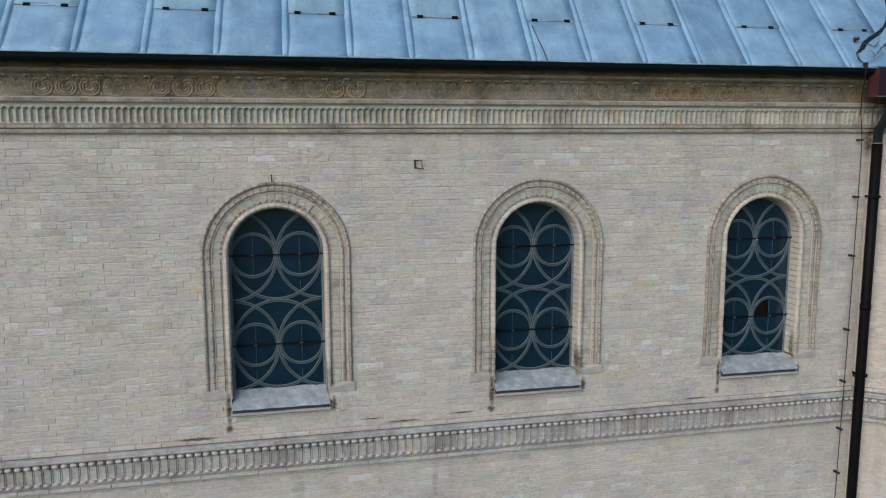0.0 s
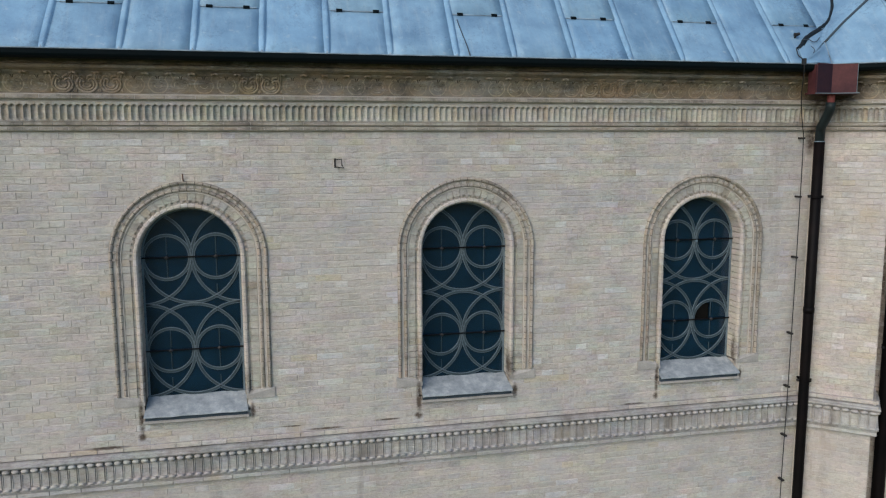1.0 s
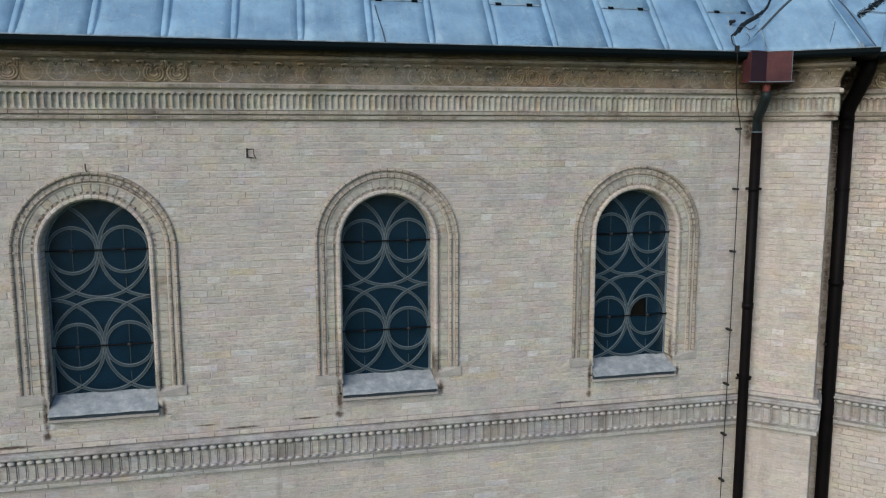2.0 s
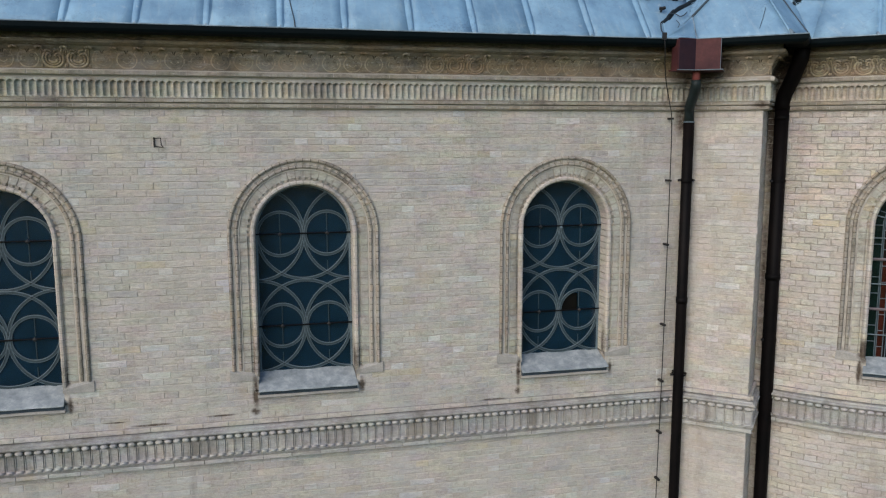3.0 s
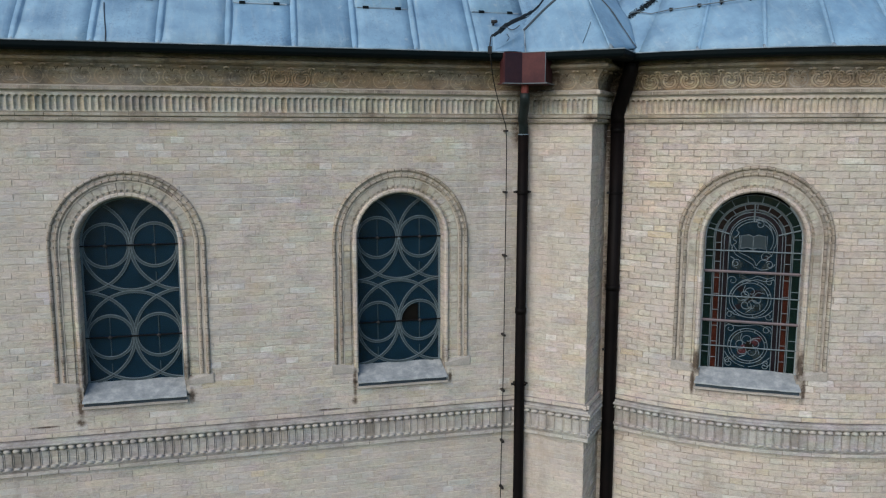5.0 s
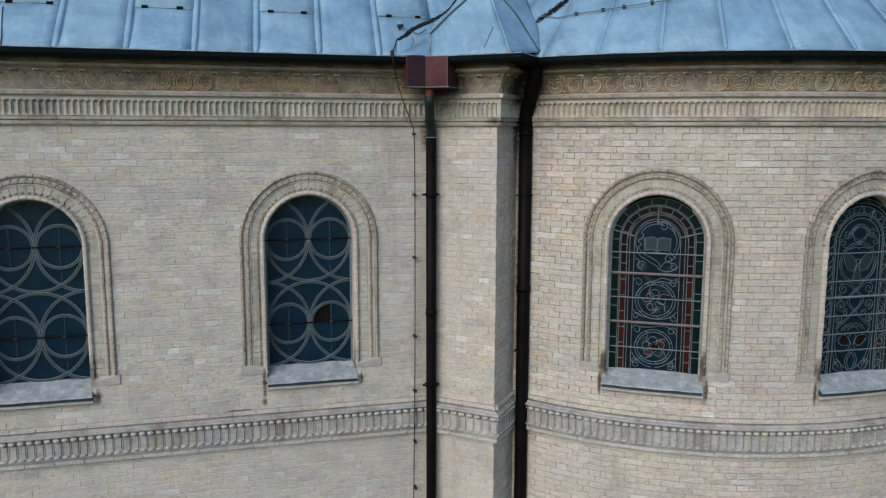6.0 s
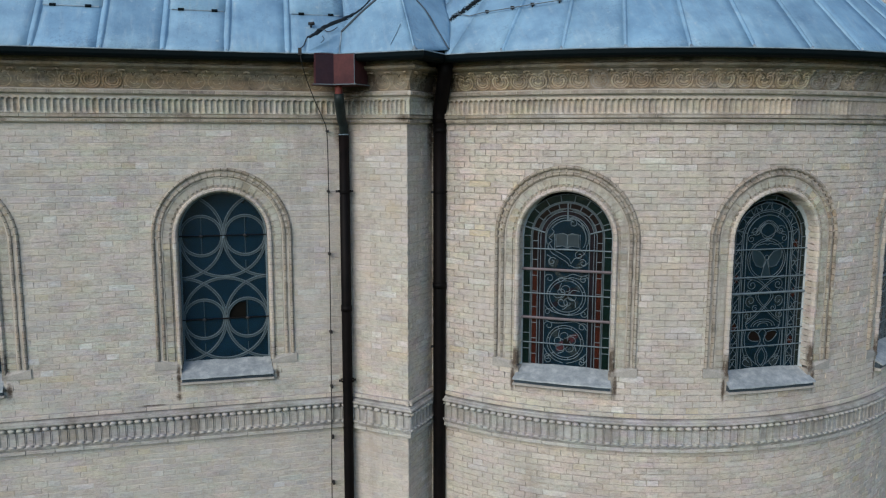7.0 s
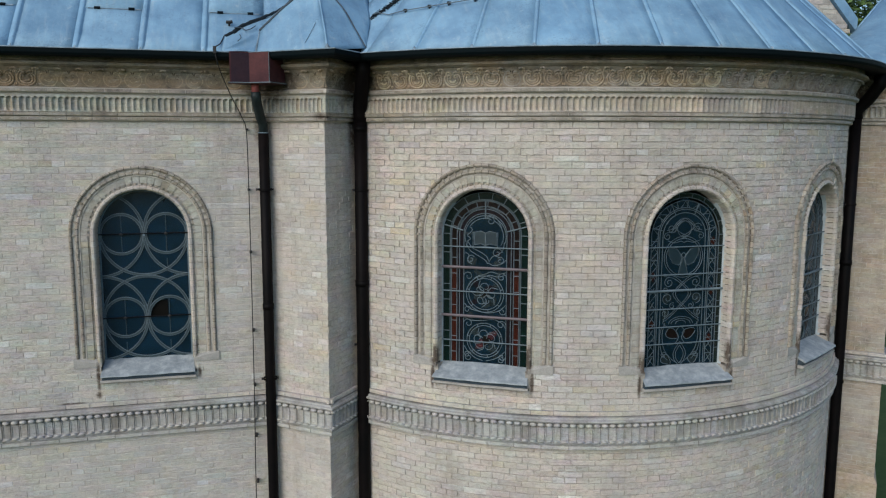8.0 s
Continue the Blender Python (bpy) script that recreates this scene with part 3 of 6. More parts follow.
setting("ceiling", g, M_INSIDE, "unseen dark inner ceiling added to keep light out", "ceiling")


# ---- bricks ----
def brick_verts(ua, ub, za, zb, fn, rnd):
    """A brick with uneven edges: back, face edge and face, eight corners each."""
    coarse = 1.5 if fn is on_apse else 1.0
    j = lambda s=0.0036: rnd.uniform(-s, s) * coarse
    rugged = 1.8 if fn is on_apse else 1.0
    p = rnd.uniform(-0.001, 0.003) * rugged
    e = 0.0034
    tu, tz = rnd.uniform(-0.0016, 0.0016) * rugged, rnd.uniform(-0.0014, 0.0014) * rugged
    w, h = ub - ua, zb - za
    o = [(0, 0), (0.33, 0), (0.67, 0), (1, 0), (1, 1), (0.67, 1), (0.33, 1), (0, 1)]
    edge = [(ua + w * a + j(), za + h * b + j(), a, b) for a, b in o]
    face = [(u + (e if a == 0 else -e if a == 1 else 0), z + (e if b == 0 else -e) + j(0.001), a, b) for u, z, a, b in edge]
    q = lambda a, b: tu * (2 * a - 1) + tz * (2 * b - 1)
    return [fn(u, z, -0.014) for u, z, a, b in edge] + [fn(u, z, p - 0.0034 + q(a, b)) for u, z, a, b in edge] + [fn(u, z, p + j(0.0012) + q(a, b)) for u, z, a, b in face]


BRICK_F = [(k + r, (k + 1) % 8 + r, (k + 1) % 8 + 8 + r, k + 8 + r) for r in (0, 8) for k in range(8)] + [(16, 17, 22, 23), (17, 18, 21, 22), (18, 19, 20, 21)]
LEDGE_F = [(0, 1, 5, 4), (1, 2, 6, 5), (2, 3, 7, 6), (3, 0, 4, 7), (4, 5, 9, 8), (5, 6, 10, 9), (6, 7, 11, 10), (7, 4, 8, 11), (8, 9, 10, 11)]
SHARED = {}


def shared_brick(kind, rnd, material):
    key = (kind, rnd.randrange(5), material.name)
    if key not in SHARED:
        w = (2 * HEADER if kind == "s" else HEADER) / 2 - 0.0022
        g = Geo()
        g.add(brick_verts(-w, w, -COURSE / 2 + 0.0030, COURSE / 2 - 0.0030, on_nave, random.Random(key[1] * 7 + len(kind) + (kind == "s"))), BRICK_F)
        SHARED[key] = g.mesh("brick", material)
    return SHARED[key]


def lay_bricks(wall, fn, frame_at, u0, u1, z0, z1, holes=(), single=None, skip=(), seed=1, material=None):
    """Cross bond, stretcher and header courses in turn. Those inside `single` (u0, u1, z0, z1) are objects of their own, at most 300."""
    rnd = random.Random(seed)
    material = material or M_BRICK
    head = 0.0030 if fn is on_apse else 0.0018
    rest, made = Geo(), 0
    for k in range(int(z0 / COURSE), int(z1 / COURSE) + 1):
        za, zb = k * COURSE, (k + 1) * COURSE
        if za < z0 - 1e-6 or zb > z1 + 0.03 or any(s0 < (za + zb) / 2 < s1 for s0, s1 in skip):
            continue
        step = 2 * HEADER if k % 2 == 0 else HEADER
        off = (HEADER if k % 4 == 0 else 0.0) if k % 2 == 0 else HEADER / 2
        u = u0 - off
        wob = rnd.uniform(-0.004, 0.004)
        zm = (za + zb) / 2
        while u < u1 - 0.02:
            spans = [(max(u, u0) + (wob if u > u0 else 0), min(u + step, u1))]
            whole = u >= u0 and u + step <= u1
            u += step
            for uc in holes:
                h = half_width(zm, OUT_R * (1.052 if fn is on_apse else 1.0) - 0.006, STOP_Z - 0.11) or ((0.58 if fn is on_apse else 0.55) if GLASS_Z0 - 0.235 < zm < GLASS_Z0 else 0)
                if h:
                    cut = []
                    for a, b in spans:
                        if b <= uc - h or a >= uc + h:
                            cut.append((a, b))
                        else:
                            whole = False
                            if a < uc - h:
                                cut.append((a, uc - h))
                            if b > uc + h:
                                cut.append((uc + h, b))
                    spans = cut
            for a, b in spans:
                if b - a < 0.025:
                    continue
                um = (a + b) / 2
                if whole and single and single[0] < um < single[1] and single[2] < zm < single[3] and made < 300:
                    made += 1
                    child("brick", shared_brick("s" if step > 0.2 else "h", rnd, material), wall, "", frame_at(um, zm))
                else:
                    rest.add(brick_verts(a + head, b - head, za + 0.0030, zb - 0.0030, fn, rnd), BRICK_F)
    if rest.v:
        me = bpy.data.meshes.new("brickwork")
        me.from_pydata([tuple(p) for p in rest.v], [], rest.f)
        me.materials.append(material)
        ob = child("brickwork", me, wall, "rows of worn cream bricks in cross bond")
        ob["kind"] = "stuff"


def nave_frame(u, z):
    return pose(u, 0, z)


def face_frame(fn):
    return lambda u, z: Matrix.Translation(fn(u, z, 0)) @ pose(0, 0, 0, 0, 0, math.degrees(fn.angle))


def apse_frame(u, z):
    return Matrix.Translation(on_apse(u, z, 0)) @ pose(0, 0, 0, 0, 0, math.degrees(u / AR))


# ---- swept mouldings ----
CORNICE_SECTION = [(-0.02, 8.70), (0.040, 8.712), (0.046, 8.752), (0.030, 8.757), (0.052, 8.762), (0.062, 8.800), (0.060, 8.806), (0.004, 8.812),
                   (0.004, 8.985), (0.060, 8.992), (0.066, 9.004), (0.070, 9.010), (0.096, 9.016), (0.104, 9.034), (0.100, 9.060), (0.070, 9.072),
                   (0.045, 9.080), (0.060, 9.16), (0.095, 9.235), (0.140, 9.285), (0.168, 9.292), (0.178, 9.300), (0.200, 9.306), (0.207, 9.316), (0.205, 9.338), (0.180, 9.346), (0.160, 9.352), (0.160, 9.42), (-0.02, 9.42)]
g = Geo()
sweep_plan(g, CORNICE_SECTION)
cornice = setting("cornice", g, M_SOOTY, "weathered terracotta cornice with flutes and palmettes", "cornice")
cornice.data.materials.append(M_REPOINT)
for f in cornice.data.polygons:
    f.material_index = 1 if f.center.z < 8.80 or 8.99 < f.center.z < 9.07 else 0
STRING_SECTION = [(-0.02, 4.998), (0.050, 5.001), (0.054, 5.040), (0.040, 5.046), (0.064, 5.050), (0.068, 5.068), (0.080, 5.074), (0.082, 5.084), (0.055, 5.094), (0.030, 5.100),
                  (0.020, 5.106), (0.020, 5.312), (0.022, 5.318), (0.084, 5.320), (0.092, 5.334), (0.088, 5.350), (0.062, 5.358), (0.058, 5.376), (0.010, 5.380), (0.010, 5.389), (0.024, 5.392), (0.024, 5.434), (-0.02, 5.442)]
g = Geo()
sweep_plan(g, STRING_SECTION)
string_course = setting("string_course", g, M_STRING, "grey terracotta string course with a row of beads", "string course")


def runs():
    """The straight and curved runs of the plan: mapping, length, and the pose at a place along it."""
    yield on_nave, X_LEFT, PW[0], nave_frame, False
    yield on_pier_front, 0.0, on_pier_front.length, face_frame(on_pier_front), False
    yield on_pier_side, 0.0, on_pier_side.length, face_frame(on_pier_side), False
    yield on_apse, UA, -UA, apse_frame, True
    yield on_far_side, 0.0, on_far_side.length, face_frame(on_far_side), False


def bent(x, z, d, curve):
    if not curve:
        return (x, -d, z)
    a = x / AR
    return ((AR + d) * math.sin(a), AR - (AR + d) * math.cos(a), z)


FL = 0.0645


def flute_tile(curve, material):
    """Four upright hollow flutes with pointed heads and feet between narrow ribs."""
    g = Geo()
    w = 4 * FL - 0.003
    cols = [(0.0, 0.0), (0.05, 0.10), (0.15, 0.55), (0.30, 0.90), (0.46, 1.0), (0.62, 0.92), (0.78, 0.68), (0.92, 0.30), (0.965, 0.0), (1.0, 0.0)]
    rows = [(8.806, 0.0, 0.0), (8.818, 0.0, -1.0), (8.826, 0.75, -1.0), (8.850, 1.0, -0.3), (8.905, 1.0, 0.0), (8.938, 1.1, 0.4), (8.952, 1.2, 1.0), (8.962, 0.0, 1.0), (8.980, 0.0, 0.0), (8.992, 0.0, 0.0)]
    n, m = len(cols), len(rows)
    for k in range(4):
        x0 = -2 * FL + k * FL
        vs = []
        for t, q in cols:
            point = 1 - abs(t - 0.5) * 2
            for z, depth, pull in rows:
                vs.append(bent(x0 + t * FL, z + 0.020 * pull * (point - 0.4), 0.072 - (0.042 if curve else 0.031) * q * depth, curve))
        g.add(vs, [(i * m + j, (i + 1) * m + j, (i + 1) * m + j + 1, i * m + j + 1) for i in range(n - 1) for j in range(m - 1)])
    for s in (-1, 1):
        x = s * w / 2
        g.add([bent(x, 8.806, 0.071, curve), bent(x, 8.806, 0.02, curve), bent(x, 8.992, 0.02, curve), bent(x, 8.992, 0.071, curve)], [(0, 1, 2, 3)])
    return g.mesh("fluted_tile", material)


PAL = 0.2163


def lean(z):
    """How far the palmette frieze leans out at height z."""
    t = (z - 9.08) / 0.205
    return 0.052 + 0.085 * t * t


def palmette_tile(curve, face, worn=False):
    """A horseshoe of three ridges round a crescent with two curls, with leaves and a small cap between neighbours; worn ones are nearly smooth."""
    g, back, hollow = Geo(), Geo(), Geo()
    zc = 9.158
    flat = 0.0150 if worn else 0.003

    def ridge(pts, r, lift=0.0):
        tube_geo(g, [bent(x, z, lean(z) + lift - flat, curve) for x, z in pts], r, 6)

    def horseshoe(rx, rz, reach, r, lift=0.0):
        ridge([(rx * math.sin(a), zc - rz * math.cos(a) + 0.006) for a in [radians(v) for v in range(-reach, reach + 1, 12)]], r, lift)
    horseshoe(0.0905, 0.080, 140, 0.0130, 0.001)
    horseshoe(0.0635, 0.056, 128, 0.0115, 0.001)
    horseshoe(0.0360, 0.032, 78, 0.0125, 0.001)
    for s in (-1, 1):
        # the inner hook, curled towards the middle, and the leaves that spring from the horseshoe
        ridge([(s * 0.060, zc + 0.038), (s * 0.046, zc + 0.054), (s * 0.026, zc + 0.050), (s * 0.017, zc + 0.034), (s * 0.026, zc + 0.022), (s * 0.036, zc + 0.028)], 0.0095, 0.002)
        ridge([(s * 0.008, zc + 0.050), (s * 0.018, zc + 0.076), (s * 0.046, zc + 0.086), (s * 0.066, zc + 0.074)], 0.0100, 0.001)
        ridge([(s * 0.072, zc + 0.060), (s * 0.080, zc + 0.084), (s * 0.098, zc + 0.102)], 0.0105, 0.001)
        ridge([(s * 0.095, zc + 0.036), (s * 0.0985, zc + 0.070), (s * 0.1055, zc + 0.098)], 0.0080, 0.001)
        ridge([(s * 0.104, 9.088), (s * 0.098, 9.102), (s * 0.102, 9.116)], 0.0090)
        # half of the cap on the border between two pieces
        x0, x1 = sorted((s * 0.074, s * PAL / 2))
        box_geo(g, x0, x1, lean(9.27) - 0.01, lean(9.27) + 0.030, 9.262, 9.280, lambda x, d, z: bent(x, z - 0.010 * (abs(x) < 0.09), d, curve))
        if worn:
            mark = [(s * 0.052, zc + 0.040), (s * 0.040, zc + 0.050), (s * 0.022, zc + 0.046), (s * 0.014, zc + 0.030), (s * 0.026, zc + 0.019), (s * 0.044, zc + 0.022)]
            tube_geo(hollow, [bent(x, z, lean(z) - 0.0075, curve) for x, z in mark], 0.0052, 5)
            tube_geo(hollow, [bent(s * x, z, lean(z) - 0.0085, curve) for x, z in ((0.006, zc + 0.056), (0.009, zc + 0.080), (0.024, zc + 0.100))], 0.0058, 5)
    n = 4
    for i in range(n):
        xa, xb = -PAL / 2 + 0.002 + (PAL - 0.004) * i / n, -PAL / 2 + 0.002 + (PAL - 0.004) * (i + 1) / n
        zs = [9.082, 9.13, 9.18, 9.23, 9.282]
        vs = [bent(x, z, lean(z) - 0.008, curve) for z in zs for x in (xa, xb)]
        back.add(vs, [(2 * j, 2 * j + 1, 2 * j + 3, 2 * j + 2) for j in range(4)])
    count = len(g.f)
    g.add(back.v, back.f)
    deep = len(g.f)
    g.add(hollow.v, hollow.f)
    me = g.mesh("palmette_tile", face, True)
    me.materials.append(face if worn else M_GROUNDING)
    me.materials.append(M_DARK_HOOK)
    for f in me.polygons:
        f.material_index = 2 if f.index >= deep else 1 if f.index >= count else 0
    return me


BEAD = 0.089


def bead_tile(curve):
    """Three egg-shaped beads over flat tongues, with small drops at their feet."""
    g, slots = Geo(), []
    for k in range(3):
        xc = (k - 1) * BEAD
        vs, fs, nu, nv = [], [], 10, 6
        for i in range(nv + 1):
            p = math.pi * i / nv
            for j in range(nu):
                q = math.tau * j / nu
                vs.append(bent(xc + 0.040 * math.sin(p) * math.cos(q), 5.288 + 0.0245 * math.cos(p), 0.060 + 0.031 * math.sin(p) * math.sin(q), curve))
        fs = [(i * nu + j, i * nu + (j + 1) % nu, (i + 1) * nu + (j + 1) % nu, (i + 1) * nu + j) for i in range(nv) for j in range(nu)]
        slots += [1] * len(fs)
        g.add(vs, fs)
        cols = [(-0.0445, 0.043, 2), (-0.0415, 0.043, 2), (-0.0402, 0.053, 0), (-0.0345, 0.056, 0), (-0.029, 0.047, 0), (0.029, 0.047, 0), (0.0345, 0.056, 0), (0.0402, 0.053, 2), (0.0415, 0.043, 2), (0.0445, 0.043, 2)]
        vs = []
        for x, d, m in cols:
            vs += [bent(xc + x, 5.098, d + 0.010, curve), bent(xc + x, 5.112, d, curve), bent(xc + x, 5.20, d, curve), bent(xc + x, 5.254, d, curve), bent(xc + x, 5.262, 0.034, curve), bent(xc + x, 5.318, 0.034, curve)]
        g.add(vs, [(i * 6 + j, (i + 1) * 6 + j, (i + 1) * 6 + j + 1, i * 6 + j + 1) for i in range(9) for j in range(5)])
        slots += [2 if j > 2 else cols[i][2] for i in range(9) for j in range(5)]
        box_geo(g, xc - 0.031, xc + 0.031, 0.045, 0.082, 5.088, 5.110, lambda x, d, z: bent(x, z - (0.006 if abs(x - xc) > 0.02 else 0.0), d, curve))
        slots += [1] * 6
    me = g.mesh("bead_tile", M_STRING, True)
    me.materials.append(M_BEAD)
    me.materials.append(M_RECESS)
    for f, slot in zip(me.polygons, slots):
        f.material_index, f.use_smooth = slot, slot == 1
    return me


def ledge_brick(curve, length, z0, z1, d, material=None):
    g = Geo()
    w = length / 2 - 0.003
    e = 0.004
    vs = [bent(x, z, dd, curve) for dd, x0, za, zb in ((0.0, w, z0, z1), (d - e, w, z0, z1), (d, w - e, z0 + e, z1 - e)) for x, z in ((-x0, za), (x0, za), (x0, zb), (-x0, zb))]
    g.add(vs, LEDGE_F)
    return g.mesh("ledge_brick", material or M_TERRA)


for kind, owner, pitch in (("flute", cornice, 4 * FL), ("palmette", cornice, PAL), ("bead", string_course, 3 * BEAD), ("low", cornice, 0.1335), ("sill", cornice, 0.268), ("mid", cornice, 0.29), ("cap", string_course, 0.26), ("foot", string_course, 0.305)):
    meshes, pick = {}, random.Random(31)
    for fn, ua, ub, place, curve in runs():
        if fn is on_nave:
            ua = -3.6
        if curve not in meshes:
            meshes[curve] = {"flute": lambda: flute_tile(curve, M_CREAM_FLUTE if curve else M_FLUTED), "palmette": lambda: palmette_tile(curve, M_CREAM_FRIEZE if curve else M_FRIEZE), "bead": lambda: bead_tile(curve),
                             "low": lambda: ledge_brick(curve, 0.1335, 8.716, 8.7470, 0.0495), "mid": lambda: ledge_brick(curve, 0.29, 9.020, 9.058, 0.108),
                             "sill": lambda: ledge_brick(curve, 0.268, 8.764, 8.797, 0.068), "cap": lambda: ledge_brick(curve, 0.26, 5.391, 5.436, 0.036, M_BRICK), "foot": lambda: ledge_brick(curve, 0.305, 5.000, 5.044, 0.064, M_BEAD)}[kind]()
        if fn is on_pier_front or fn is on_far_side:
            ub += 0.066
        if fn is on_pier_side:
            ua -= 0.066
        n = max(1, round((ub - ua) / pitch)) if not curve else int((ub - ua + 0.03) / pitch)
        step = (ub - ua) / n
        fit = Matrix.Diagonal((step / pitch, 1, 1, 1))
        if kind == "palmette" and ("worn", curve) not in meshes:
            meshes["worn", curve] = palmette_tile(curve, M_DARK_FRIEZE if curve else M_FRIEZE, True)
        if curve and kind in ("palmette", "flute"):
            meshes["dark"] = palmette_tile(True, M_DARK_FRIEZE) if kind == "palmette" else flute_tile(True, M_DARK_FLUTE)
        crisp = 0
        for i in range(n):
            me = meshes[curve]
            if kind == "palmette":
                # crisp pieces come in short runs among the worn ones
                crisp = crisp - 1 if crisp > 0 else pick.choice((6, 9, 14) if curve else (0, 2, 3)) if pick.random() < (0.97 if curve else 0.14) else 0
                me = me if crisp > 0 else meshes["worn", curve]
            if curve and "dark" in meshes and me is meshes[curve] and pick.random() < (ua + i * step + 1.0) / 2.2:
                me = meshes["dark"]   # greyer away from the sun: weathering, and shade put into the tiles
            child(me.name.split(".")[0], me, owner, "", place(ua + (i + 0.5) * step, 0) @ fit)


# ---- windows ----
CACHE = {}
APSE_WIDER = 1.052


def cached(key, build):
    if key not in CACHE:
        CACHE[key] = build()
    return CACHE[key]


VOUSSOIR = [(0.506, -0.215), (0.506, -0.030), (0.512, -0.006), (0.526, 0.010), (0.546, 0.008), (0.558, -0.010), (0.565, -0.030), (0.584, -0.028), (0.590, -0.012), (0.664, -0.010), (0.668, -0.016), (0.668, -0.06)]
OUTER = [(0.671, -0.06), (0.674, -0.026), (0.682, 0.006), (0.697, 0.018), (0.712, 0.014), (0.722, -0.010), (0.726, -0.052), (0.742, -0.054), (0.748, 0.004), (0.757, 0.026), (0.771, 0.033), (0.784, 0.022), (0.790, -0.008), (0.790, -0.06)]


def surround_fill(g, section, curve, lo, sink=0.0095):
    """Mortar that fills the joints of the arched surround, just behind the faces of its pieces."""
    line = [(-1, lo), (-1, (lo + SPRING) / 2)] + [("a", -math.pi / 2 + math.pi * k / 48) for k in range(49)] + [(1, (lo + SPRING) / 2), (1, lo)]
    vs, n = [], len(section)
    for kind, at in line:
        for r, d in section:
            r *= APSE_WIDER if curve else 1.0
            if kind == "a":
                vs.append(bent(r * math.sin(at), SPRING + r * math.cos(at), d - sink, curve))
            else:
                vs.append(bent(kind * r, at, d - sink, curve))
    g.add(vs, [(i * n + j, i * n + j + 1, (i + 1) * n + j + 1, (i + 1) * n + j) for i in range(len(line) - 1) for j in range(n - 1)])


def surround_piece(g, section, place, curve, gap=0.0022, shade=0.0):
    """A piece of the arched surround. place: ('j', side, za, zb) on a jamb or ('a', angle0, angle1) in the arch."""
    rows = []
    for t in (0, 1):
        row = []
        for r, d in section:
            r *= APSE_WIDER if curve else 1.0
            if place[0] == "j":
                z = place[2] + gap if t == 0 else place[3] - gap
                row.append(bent(place[1] * r, z, d + shade, curve))
            else:
                a = place[1] + gap / r if t == 0 else place[2] - gap / r
                row.append(bent(r * math.sin(a), SPRING + r * math.cos(a), d + shade, curve))
        rows.append(row)
    n = len(section)
    fs = [(j, j + 1, n + j + 1, n + j) for j in range(n - 1)] + [tuple(range(n)), tuple(range(2 * n - 1, n - 1, -1))]
    g.add(rows[0] + rows[1], fs)


def places(count, lo):
    nj = round((SPRING - lo) / COURSE)
    dz = (SPRING - lo) / nj
    out = [("j", s, lo + k * dz, lo + (k + 1) * dz) for s in (-1, 1) for k in range(nj)]
    out += [("a", -math.pi / 2 + math.pi * k / count, -math.pi / 2 + math.pi * (k + 1) / count) for k in range(count)]
    return out


def ledge_point(x, z, d, curve):
    """A sill follows the curve of the apse less than the wall does: its tips stand out."""
    p = Vector(bent(x, z, d, curve))
    return tuple(p.lerp(Vector((x, -d, z)), 0.5 if d > -0.1 else 0.0))


